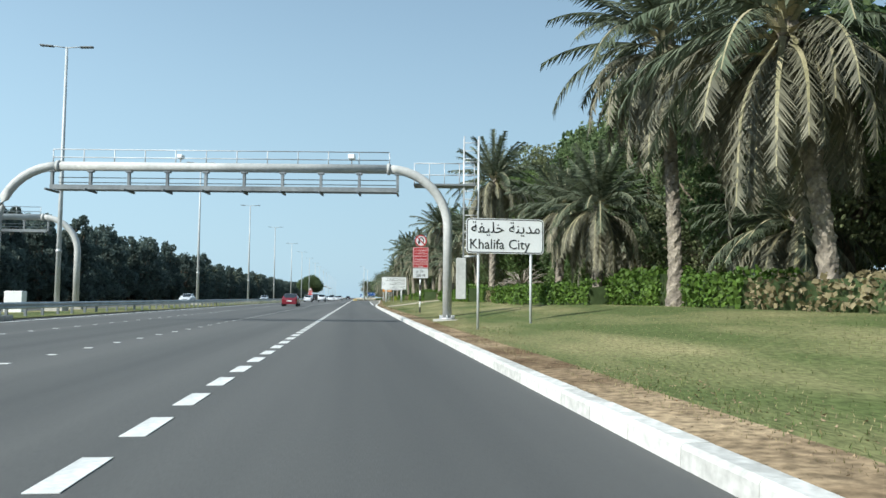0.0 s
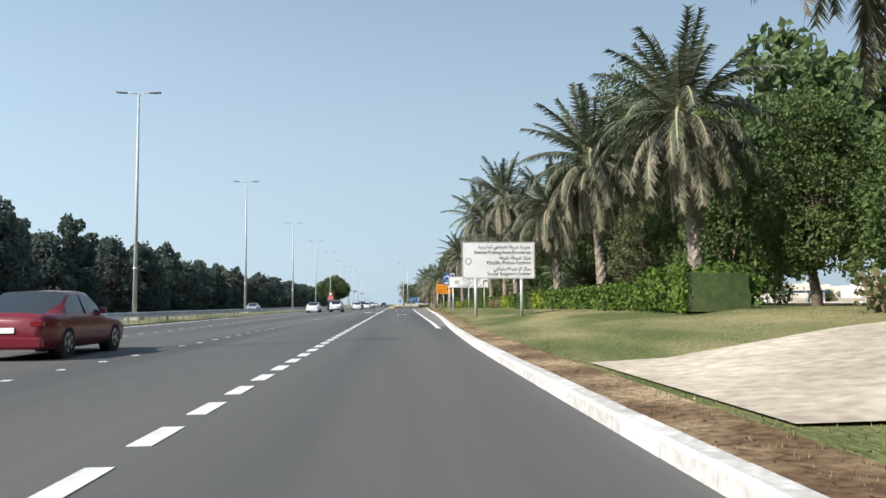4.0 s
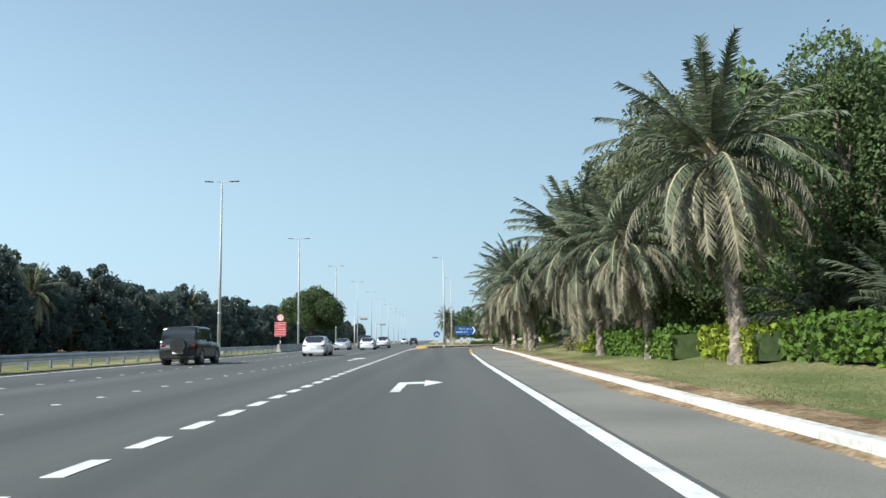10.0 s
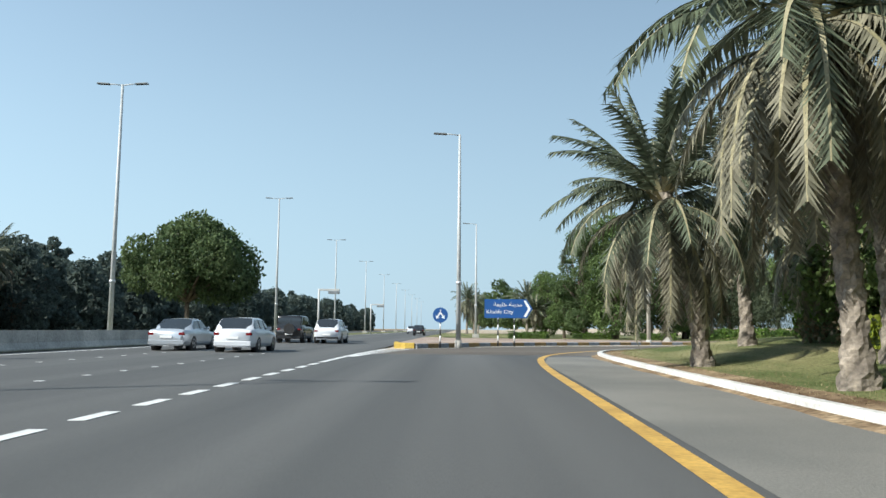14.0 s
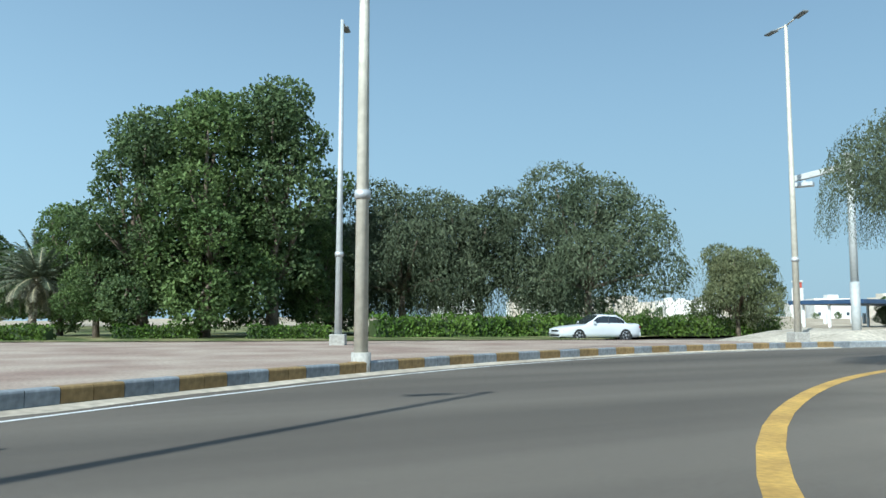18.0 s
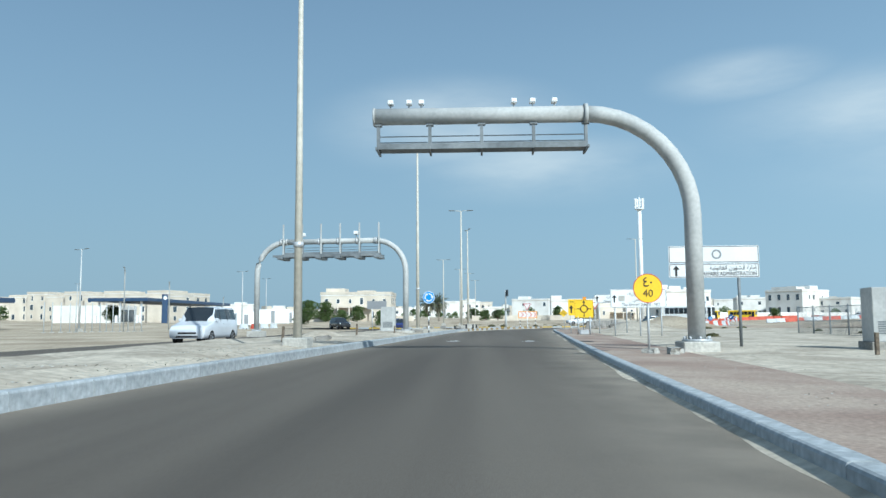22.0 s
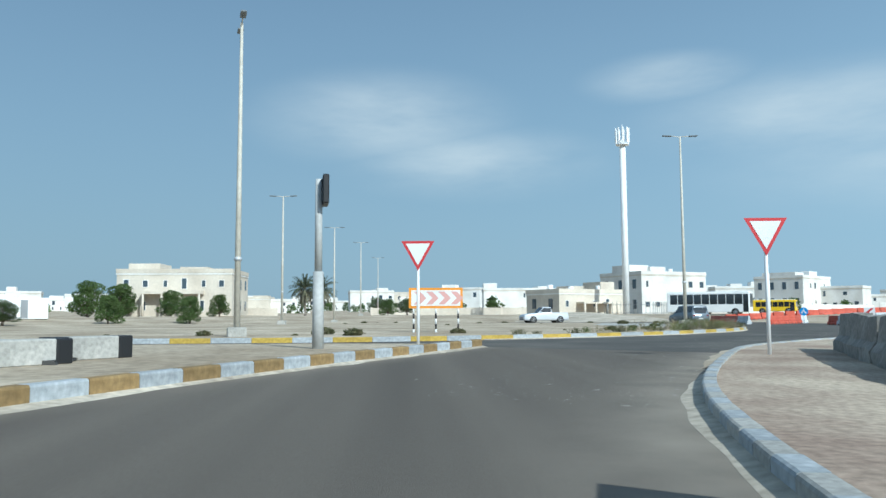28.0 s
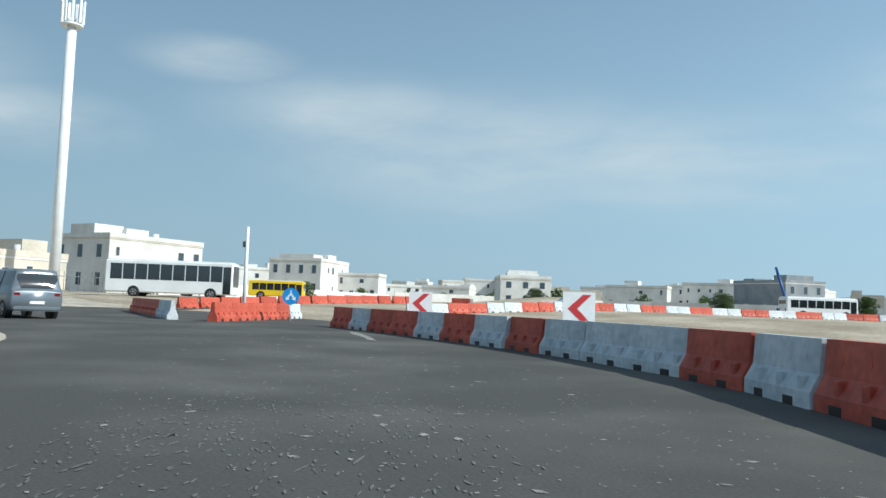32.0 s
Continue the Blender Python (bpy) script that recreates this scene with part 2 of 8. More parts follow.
M["kerb_white"] = mat("white_kerb_paint", (0.52, 0.51, 0.48), (0.78, 0.77, 0.74), 1.0, 0.85, bump=0.5, grain=9, grain_amt=0.2, vary=0.14)
M["kerb_blue"] = mat("pale_blue_kerb", (0.32, 0.345, 0.36), (0.5, 0.51, 0.515), 1.0, 0.85, bump=0.5, grain=9, grain_amt=0.22, vary=0.12)
M["kerb_tan"] = mat("ochre_kerb_paint", (0.22, 0.14, 0.055), (0.36, 0.25, 0.11), 1.0, 0.85, bump=0.5, grain=9, grain_amt=0.22, vary=0.15)
M["kerb_grey"] = mat("grey_blue_kerb", (0.18, 0.2, 0.22), (0.32, 0.335, 0.345), 1.0, 0.85, bump=0.5, grain=9, grain_amt=0.22, vary=0.15)
M["kerb_yellow"] = mat("yellow_kerb_paint", (0.4, 0.27, 0.045), (0.58, 0.41, 0.09), 1.0, 0.8, bump=0.4, grain=9, grain_amt=0.2, vary=0.12)
M["concrete"] = mat("concrete", (0.34, 0.33, 0.3), (0.48, 0.46, 0.42), 0.9, 0.9, bump=0.4, grain=12, grain_amt=0.2, vary=0.1)
M["concrete_dark"] = mat("weathered_concrete", (0.2, 0.19, 0.17), (0.34, 0.32, 0.29), 0.9, 0.9, bump=0.5, grain=10, grain_amt=0.25)
M["lawn"] = mat("mown_lawn", (0.095, 0.12, 0.042), (0.31, 0.27, 0.14), 0.3, 0.95, bump=1.0, grain=16, grain_amt=0.4, squash=(1.6, 0.4, 1), spec=0.15, low=0.4, high=0.72)
M["straw"] = leafy("dry_straw_grass", (0.2, 0.17, 0.08), (0.36, 0.3, 0.17), 0.4, 0.4)
M["grass"] = leafy("grass_blades", (0.075, 0.115, 0.03), (0.2, 0.21, 0.08), 0.3, 0.45)
M["dust"] = mat("pale_road_dust", (0.24, 0.225, 0.2), (0.42, 0.39, 0.35), 1.5, 0.95, grain=12, grain_amt=0.3, spec=0.1)
M["dry_soil"] = mat("dry_soil_and_litter", (0.13, 0.085, 0.05), (0.36, 0.27, 0.17), 0.55, 0.98, bump=1.0, grain=9, grain_amt=0.5, spec=0.1)
M["sand"] = mat("desert_sand", (0.33, 0.268, 0.195), (0.52, 0.44, 0.335), 0.16, 0.98, bump=1.0, grain=4, grain_amt=0.24, spec=0.1)
M["sand_pale"] = mat("pale_loose_sand", (0.37, 0.32, 0.255), (0.57, 0.505, 0.41), 0.4, 0.98, bump=1.0, grain=5, grain_amt=0.24, spec=0.1)
M["paver"] = mat("dusty_reddish_pavers", (0.27, 0.185, 0.145), (0.42, 0.335, 0.265), 0.35, 0.92, bump=0.4, grain=16, grain_amt=0.22, vary=0.12)
M["paver_sandy"] = mat("sand_covered_pavers", (0.3, 0.225, 0.175), (0.5, 0.415, 0.32), 0.35, 0.95, bump=0.6, grain=9, grain_amt=0.25, spec=0.1)
M["bark_palm"] = mat("palm_bark", (0.13, 0.11, 0.09), (0.32, 0.275, 0.22), 3.0, 0.95, bump=0.8, grain=14, grain_amt=0.35)
M["bark"] = mat("tree_bark", (0.09, 0.07, 0.05), (0.2, 0.16, 0.12), 2.0, 0.95, bump=0.8, grain=12, grain_amt=0.35)
M["frond"] = leafy("palm_leaflets", (0.09, 0.112, 0.07), (0.165, 0.185, 0.125), 0.8, 0.4, 0.25)
M["frond_dry"] = leafy("dry_palm_leaflets", (0.13, 0.128, 0.088), (0.245, 0.228, 0.165), 0.8, 0.35, 0.2)
M["rachis"] = mat("palm_midrib", (0.24, 0.22, 0.12), (0.36, 0.32, 0.2), 1.5, 0.7)
M["leaf_dark"] = leafy("dark_green_leaves", (0.08, 0.122, 0.05), (0.14, 0.19, 0.08), 0.35, 0.45, 0.42)
M["leaf_mid"] = leafy("green_leaves", (0.085, 0.135, 0.044), (0.15, 0.21, 0.072), 0.4, 0.45, 0.4)
M["leaf_olive"] = leafy("olive_leaves", (0.12, 0.145, 0.068), (0.2, 0.215, 0.112), 0.4, 0.4, 0.4)
# Needles lifted towards pale blue: haze over the far wood, put into the colour.
M["leaf_far"] = leafy("haze_tinted_needles", (0.085, 0.115, 0.102), (0.13, 0.165, 0.142), 0.3, 0.3, 0.5)
M["leaf_willow"] = leafy("grey_green_hanging_leaves", (0.075, 0.1, 0.056), (0.135, 0.16, 0.094), 0.4, 0.4, 0.3)
M["hedge"] = leafy("hedge_leaves", (0.06, 0.115, 0.018), (0.115, 0.185, 0.035), 0.5, 0.4)
M["hedge_yellow"] = leafy("yellow_green_hedge_leaves", (0.15, 0.2, 0.02), (0.26, 0.3, 0.045), 0.5, 0.4)
M["hedge_dry"] = leafy("dry_hedge_leaves", (0.17, 0.14, 0.075), (0.26, 0.22, 0.13), 0.5, 0.35)
M["twig"] = mat("bare_grey_twigs", (0.26, 0.22, 0.18), (0.38, 0.33, 0.28), 2, 0.9)
M["steel"] = mat("galvanised_steel", (0.42, 0.44, 0.45), (0.56, 0.57, 0.58), 1.0, 0.5, 0.35, grain=8, grain_amt=0.1)
M["pole_grey"] = mat("grey_painted_pole", (0.4, 0.42, 0.42), (0.5, 0.51, 0.5), 0.5, 0.55, 0.1, grain=6, grain_amt=0.1, vary=0.06)
M["pole_beige"] = mat("beige_painted_pole", (0.5, 0.46, 0.38), (0.6, 0.56, 0.48), 0.5, 0.55, 0.0, grain=6, grain_amt=0.12, vary=0.06)
M["gantry"] = mat("pale_grey_steel_paint", (0.4, 0.405, 0.395), (0.52, 0.52, 0.5), 0.7, 0.62, 0.0, bump=0.08, grain=8, grain_amt=0.1, spec=0.35)
M["gantry_dark"] = mat("grey_walkway_steel", (0.13, 0.145, 0.155), (0.24, 0.26, 0.27), 0.6, 0.65, 0.1, grain=8, grain_amt=0.15)
M["white"] = plain("white_paint", (0.78, 0.78, 0.77), 0.45)
M["sign_white"] = plain("reflective_white_sheet", (0.72, 0.73, 0.73), 0.4)
M["sign_blue"] = plain("reflective_blue_sheet", (0.012, 0.075, 0.25), 0.4)
M["sign_sky"] = plain("light_blue_sheet", (0.02, 0.25, 0.6), 0.4)
M["sign_red"] = plain("reflective_red_sheet", (0.5, 0.035, 0.04), 0.4)
M["sign_orange"] = plain("reflective_orange_sheet", (0.72, 0.27, 0.02), 0.4)
M["sign_yellow"] = plain("reflective_yellow_sheet", (0.82, 0.52, 0.02), 0.4)
M["chevron_pink"] = plain("faded_pink_sheet", (0.6, 0.33, 0.3), 0.5)
M["black"] = plain("black_paint", (0.015, 0.015, 0.016), 0.45)
M["grey_panel"] = plain("grey_back_sheet", (0.25, 0.26, 0.27), 0.5, 0.3)
M["rubber"] = plain("black_rubber", (0.02, 0.02, 0.02), 0.85)
M["rim"] = plain("silver_alloy", (0.5, 0.5, 0.52), 0.35, 0.8)
M["car_white"] = plain("white_car_paint", (0.58, 0.6, 0.63), 0.2, 0.0, 0.02, spec=0.6)
M["car_silver"] = plain("silver_car_paint", (0.48, 0.51, 0.54), 0.25, 0.5, 0.02)
M["car_grey"] = plain("grey_car_paint", (0.2, 0.225, 0.25), 0.25, 0.4, 0.02)
M["car_black"] = plain("black_car_paint", (0.015, 0.016, 0.018), 0.15, 0.0, 0.02, spec=0.7)
M["car_red"] = plain("dark_red_car_paint", (0.16, 0.012, 0.022), 0.2, 0.1, 0.02, spec=0.7)
M["car_navy"] = plain("navy_car_paint", (0.02, 0.03, 0.14), 0.2, 0.1, 0.02, spec=0.7)
M["bus_yellow"] = plain("yellow_bus_paint", (0.75, 0.5, 0.01), 0.35)
M["glass_dark"] = plain("tinted_car_glass", (0.018, 0.022, 0.026), 0.06, 0.0, 0.0, spec=0.9)
M["window"] = plain("dark_window_glass", (0.05, 0.07, 0.09), 0.1, 0.0, 0.02, spec=0.8)
M["lamp_red"] = plain("red_tail_lamp", (0.16, 0.008, 0.01), 0.15)
M["lamp_clear"] = plain("clear_head_lamp", (0.6, 0.62, 0.64), 0.12)
M["barrier_red"] = mat("red_plastic_barrier", (0.42, 0.065, 0.035), (0.6, 0.12, 0.07), 0.9, 0.6, bump=0.2, grain=7, grain_amt=0.16, vary=0.12)
M["barrier_white"] = mat("white_plastic_barrier", (0.5, 0.53, 0.55), (0.72, 0.74, 0.75), 0.9, 0.6, bump=0.2, grain=7, grain_amt=0.12, vary=0.08)
M["villa_white"] = mat("white_render", (0.66, 0.63, 0.58), (0.8, 0.78, 0.74), 0.25, 0.9, grain=3, grain_amt=0.07, vary=0.06)
M["villa_cream"] = mat("cream_render", (0.56, 0.49, 0.4), (0.68, 0.61, 0.51), 0.25, 0.9, grain=3, grain_amt=0.08, vary=0.08)
M["villa_grey"] = mat("grey_blockwork", (0.24, 0.26, 0.28), (0.34, 0.35, 0.36), 0.3, 0.9, grain=4, grain_amt=0.1)
M["petrol_blue"] = plain("blue_canopy_sheet", (0.025, 0.055, 0.115), 0.4)
M["weed"] = leafy("desert_scrub", (0.1, 0.11, 0.05), (0.19, 0.17, 0.09), 0.7, 0.3)

# ---- helpers for meshes ----
R = random.Random(7)


def finish(name, bm, material, parent=None, label="", smooth=False):
    me = bpy.data.meshes.new(name)
    bm.to_mesh(me)
    bm.free()
    if smooth:
        me.polygons.foreach_set("use_smooth", [True] * len(me.polygons))
    for m in material if isinstance(material, (list, tuple)) else [material]:
        me.materials.append(m)
    ob = new(name, me)
    if parent:
        ob.parent = parent
    if label:
        ob["label"] = label
    return ob


def part(name, bm, material, parent, label="", smooth=False):
    return finish(name, bm, material, parent, label, smooth)


def raw(name, verts, faces, material, parent=None, smooth=False):
    me = bpy.data.meshes.new(name)
    me.from_pydata(verts, [], faces)
    if smooth:
        me.polygons.foreach_set("use_smooth", [True] * len(me.polygons))
    for m in material if isinstance(material, (list, tuple)) else [material]:
        me.materials.append(m)
    ob = new(name, me)
    if parent:
        ob.parent = parent
    return ob


def thing(name, label, category, group="", m=None):
    e = tagged(new(name), label, category, group)
    if m is not None:
        e.matrix_world = m
    return e


def box(bm, x0, x1, y0, y1, z0, z1, bevel=0.0, mat_index=0, turn=None):
    r = bmesh.ops.create_cube(bm, size=1)
    vs = r["verts"]
    for v in vs:
        v.co = Vector(((x0 + x1) / 2 + v.co.x * (x1 - x0), (y0 + y1) / 2 + v.co.y * (y1 - y0), (z0 + z1) / 2 + v.co.z * (z1 - z0)))
    if turn is not None:
        bmesh.ops.transform(bm, matrix=turn, verts=vs)
    fs = {f for v in vs for f in v.link_faces}
    for f in fs:
        f.material_index = mat_index
    if bevel:
        bmesh.ops.bevel(bm, geom=list({e for v in vs for e in v.link_edges}), offset=bevel, segments=1, affect="EDGES")
    return bm


def tube(bm, pts, r0, r1=None, n=8, cap=True, mat_index=0):
    """A round bar along points, tapering from r0 to r1."""
    r1 = r0 if r1 is None else r1
    rings = []
    pts = [Vector(p) for p in pts]
    for i, p in enumerate(pts):
        d = (pts[min(i + 1, len(pts) - 1)] - pts[max(i - 1, 0)]).normalized()
        u = d.cross(Vector((0, 0, 1)) if abs(d.z) < 0.9 else Vector((1, 0, 0))).normalized()
        w = d.cross(u)
        r = r0 + (r1 - r0) * i / max(1, len(pts) - 1)
        rings.append([bm.verts.new(p + (u * math.cos(a) + w * math.sin(a)) * r) for a in (2 * math.pi * k / n for k in range(n))])
    for a, b in zip(rings, rings[1:]):
        for k in range(n):
            f = bm.faces.new((a[k], a[(k + 1) % n], b[(k + 1) % n], b[k]))
            f.material_index, f.smooth = mat_index, True
    if cap:
        bm.faces.new(rings[0][::-1]).material_index = mat_index
        bm.faces.new(rings[-1]).material_index = mat_index
    return bm


def disc(bm, r, y0, y1, n=28, cx=0.0, cz=0.0):
    """A round plate that stands upright and faces -y."""
    a = [bm.verts.new((cx + r * math.cos(2 * math.pi * k / n), y0, cz + r * math.sin(2 * math.pi * k / n))) for k in range(n)]
    b = [bm.verts.new((cx + r * math.cos(2 * math.pi * k / n), y1, cz + r * math.sin(2 * math.pi * k / n))) for k in range(n)]
    bm.faces.new(a)
    bm.faces.new(b[::-1])
    for k in range(n):
        bm.faces.new((a[k], b[k], b[(k + 1) % n], a[(k + 1) % n]))
    return bm


def plate(bm, outline, y0, y1):
    """A flat plate with an outline in x and z, facing -y."""
    a = [bm.verts.new((x, y0, z)) for x, z in outline]
    b = [bm.verts.new((x, y1, z)) for x, z in outline]
    n = len(outline)
    bm.faces.new(a)
    bm.faces.new(b[::-1])
    for k in range(n):
        bm.faces.new((a[k], b[k], b[(k + 1) % n], a[(k + 1) % n]))
    bmesh.ops.recalc_face_normals(bm, faces=bm.faces)
    return bm


def rounded(w, h, r, cx=0.0, cz=0.0, n=4):
    out = []
    for sx, sz, a0 in ((1, 1, 0), (-1, 1, 90), (-1, -1, 180), (1, -1, 270)):
        for k in range(n + 1):
            a = radians(a0 + 90 * k / n)
            out.append((cx + sx * (w / 2 - r) + r * math.cos(a), cz + sz * (h / 2 - r) + r * math.sin(a)))
    return out


def lettering(text, size, x, z, y, material, parent, align="LEFT", width=None, name="lettering"):
    """Raised letters on a panel that faces -y; width: squeezed to that width."""
    cu = bpy.data.curves.new(name, "FONT")
    cu.body, cu.size, cu.align_x, cu.extrude = text, size, align, 0.002
    cu.resolution_u = 2
    tmp = new("tmp", cu)
    bpy.context.view_layer.update()
    dg = bpy.context.evaluated_depsgraph_get()
    me = bpy.data.meshes.new_from_object(tmp.evaluated_get(dg))
    bpy.data.objects.remove(tmp)
    me.name = name
    me.materials.clear()
    me.materials.append(material)
    ob = new(name, me)
    ob.parent = parent
    xs = [v.co.x for v in me.vertices] or [0, 1]
    sx = width / (max(xs) - min(xs)) if width else 1.0
    ob.matrix_local = Matrix.Translation((x, y, z)) @ pose(0, 0, 0, 90) @ Matrix.Diagonal((sx, 1, 1, 1))
    return ob


def bars(parent, material, x, z, y, width, height, n, seed=1, name="script_line"):
    """A line of writing that cannot be read, as short bars."""
    r = random.Random(seed)
    bm = bmesh.new()
    c = x
    while c < x + width - 0.02:
        w = min(r.uniform(0.7, 1.9) * width / n, x + width - c)
        h = r.uniform(0.45, 0.75) * height
        b0 = z + r.uniform(0, 0.15) * height
        box(bm, c, c + w * 0.86, y, y + 0.003, b0, b0 + h * 0.42)
        if r.random() < 0.7:
            s = c + w * r.uniform(0.1, 0.6)
            box(bm, s, s + height * 0.13, y - 0.0005, y + 0.0025, b0 + h * 0.3, b0 + h * 1.25)
        if r.random() < 0.6:
            s = c + w * r.uniform(0.1, 0.6)
            box(bm, s, s + height * 0.15, y - 0.0005, y + 0.0025, b0 - height * 0.26, b0 - height * 0.12)
        c += w
    return part(name, bm, material, parent)


def arrow_outline(points, cx=0.0, cz=0.0, s=1.0, turn=0.0):
    c, k = math.cos(radians(turn)), math.sin(radians(turn))
    return [(cx + s * (x * c - z * k), cz + s * (x * k + z * c)) for x, z in points]


UP_ARROW = [(-0.1, -0.5), (0.1, -0.5), (0.1, 0.1), (0.32, 0.1), (0, 0.5), (-0.32, 0.1), (-0.1, 0.1)]
RIGHT_TURN = [(-0.45, -0.5), (-0.25, -0.5), (-0.25, 0.12), (0.1, 0.12), (0.1, -0.08), (0.5, 0.22), (0.1, 0.52), (0.1, 0.32), (-0.45, 0.32)]


# ---- plants ----
def palm_trunk(seed, h, lean):
    """Trunk of a date palm: a gently bent stem clad in staggered stubs of old leaf bases."""
    r = random.Random(seed)
    bm = bmesh.new()
    rings, n = [], 16
    steps = int(h / 0.11)
    for i in range(steps + 1):
        u = i / steps
        rad = 0.19 - 0.025 * u + (0.12 * (1 - u * 7) if u < 1 / 7 else 0) + (0.05 * (u - 0.8) / 0.2 if u > 0.8 else 0)
        c = Vector((lean[0] * u ** 1.5, lean[1] * u ** 1.5, h * u))
        ring_ = []
        for k in range(n):
            a = 2 * math.pi * k / n
            out = 0.05 if (i + 2 * (k // 2 % 2)) % 4 == 0 else 0.03 if (i + 2 * (k // 2 % 2)) % 4 == 3 else 0.0
            rr_ = rad * r.uniform(0.96, 1.05) + out * r.uniform(0.6, 1.2)
            ring_.append(bm.verts.new(c + Vector((math.cos(a) * rr_, math.sin(a) * rr_, r.uniform(-0.012, 0.012)))))
        rings.append(ring_)
    for a, b in zip(rings, rings[1:]):
        for k in range(n):
            bm.faces.new((a[k], a[(k + 1) % n], b[(k + 1) % n], b[k]))
    bm.faces.new(rings[-1])
    trunk = bpy.data.meshes.new("trunk")
    bm.to_mesh(trunk)
    bm.free()
    trunk.materials.append(M["bark_palm"])
    return trunk


def palm_crown(seed, crown, n_up=44, n_dry=40, m=44):
    """Crown of a date palm about its growing point: erect green fronds, and a skirt of old ones hanging down."""
    r = random.Random(seed)
    out = []
    for kind in ("crown", "dry_fronds"):
        V, F, I = [], [], []
        count = n_up if kind == "crown" else n_dry
        for i in range(count):
            az = 2.4 * i + r.uniform(-0.25, 0.25)
            if kind == "crown":
                u = i / count
                el = radians(86 - 96 * u ** 0.9 + r.uniform(-8, 8))
                ln = crown * r.uniform(0.86, 1.08) * (0.86 + 0.14 * min(1, 2 * u))
                droop = r.uniform(0.8, 1.25) * (0.25 + 1.0 * u)
            else:
                el = radians(r.uniform(-62, 4))
                ln = crown * r.uniform(0.7, 1.02)
                droop = r.uniform(0.9, 1.5)
            p = Vector((math.cos(az) * 0.12, math.sin(az) * 0.12, r.uniform(-0.3, 0.15) - (0.3 if kind != "crown" else 0)))
            seg = 9
            d_az = Vector((math.cos(az), math.sin(az), 0))
            side = Vector((-math.sin(az), math.cos(az), 0))
            line = [p.copy()]
            for s in range(seg):
                a = max(el - droop * (s / seg) ** 1.2 * 1.25, -1.53)
                p = p + (d_az * math.cos(a) + Vector((0, 0, math.sin(a)))) * (ln / seg)
                line.append(p.copy())
            for s in range(seg):
                w0, w1 = 0.045 * (1 - s / seg) + 0.008, 0.045 * (1 - (s + 1) / seg) + 0.008
                k = len(V)
                V += [line[s] - side * w0, line[s] + side * w0, line[s + 1] + side * w1, line[s + 1] - side * w1]
                F.append((k, k + 1, k + 2, k + 3))
                I.append(1)
            for j in range(m):
                t = 0.14 + 0.86 * j / m
                s = min(int(t * seg), seg - 1)
                q = line[s].lerp(line[s + 1], t * seg - s)
                ahead = (line[s + 1] - line[s]).normalized()
                upv = side.cross(ahead)
                wl_ = ln * 0.2 * (1 - 0.6 * abs(t - 0.42) / 0.58) * r.uniform(0.8, 1.15)
                for sg in (-1, 1):
                    dirv = (side * sg * r.uniform(0.6, 0.95) + ahead * r.uniform(0.6, 1.0) + upv * r.uniform(-0.1, 0.5) + Vector((0, 0, -0.2))).normalized()
                    b = ahead * 0.036
                    tip = q + dirv * wl_ + Vector((0, 0, -0.14 * wl_))
                    k = len(V)
                    V += [q - b, tip, q + b]
                    F.append((k, k + 1, k + 2))
                    I.append(0)
        me = bpy.data.meshes.new(kind)
        me.from_pydata([tuple(v) for v in V], [], F)
        me.materials.append(M["frond"] if kind == "crown" else M["frond_dry"])
        me.materials.append(M["rachis"])
        me.polygons.foreach_set("material_index", I)
        out.append(me)
    return out


def date_palm(x, y, z, h, lean, reach, seed, label, group, trunk=None, crowns=None):
    e = thing("date_palm", label, "palm tree", group)
    o = new("trunk", trunk or palm_trunk(seed, h, lean))
    o.parent = e
    turn = (seed * 67) % 360
    for me, nm in zip(crowns or CROWNS[seed % len(CROWNS)], ("crown", "dry_fronds")):
        o = new(nm, me)
        o.parent = e
        o.matrix_local = pose(lean[0], lean[1], h, 6 * math.sin(seed), 6 * math.cos(seed), turn) @ Matrix.Diagonal((reach / 2.65, reach / 2.65, reach / 2.65, 1))
    e.matrix_world = pose(x, y, z)
    return e


def plant(name, label, category, meshes, names, m, group=""):
    e = thing(name, label, category, group)
    for me, nm in zip(meshes, names):
        o = new(nm, me)
        o.parent = e
    e.matrix_world = m
    return e


def leaf_cloud(seed, clusters, per, size, droop=0.0, material=None, name="crown", long=1.4):
    """Leaves as small bent cards over the skin and inside of clusters (centre, radii)."""
    r = np.random.RandomState(seed)
    V, F = [], []
    total = sum(c[1][0] * c[1][2] for c in clusters)
    for (cx, cy, cz), (rx, ry, rz) in clusters:
        n = int(per * rx * rz / total)
        d = r.normal(size=(n, 3))
        d /= np.linalg.norm(d, axis=1)[:, None]
        k = r.uniform(0.55, 1.0, n) ** 0.5 * (1 + 0.1 * r.normal(size=n))
        p = np.stack([cx + d[:, 0] * rx * k, cy + d[:, 1] * ry * k, cz + d[:, 2] * rz * k], 1)
        a = r.normal(size=(n, 3)) + d * 0.5
        a[:, 2] -= droop
        a /= np.linalg.norm(a, axis=1)[:, None]
        b = np.cross(a, r.normal(size=(n, 3)))
        b /= np.linalg.norm(b, axis=1)[:, None] + 1e-6
        s = size * r.uniform(0.6, 1.3, n)[:, None]
        q = np.cross(a, b) * s * 0.25
        base = len(V)
        quad = np.stack([p - a * s * long * 0.5, p + b * s * 0.5 + q, p + a * s * long * 0.5, p - b * s * 0.5 + q], 1)
        V.extend(map(tuple, quad.reshape(-1, 3)))
        F.extend((base + 4 * i, base + 4 * i + 1, base + 4 * i + 2, base + 4 * i + 3) for i in range(n))
    me = bpy.data.meshes.new(name)
    me.from_pydata(V, [], F)
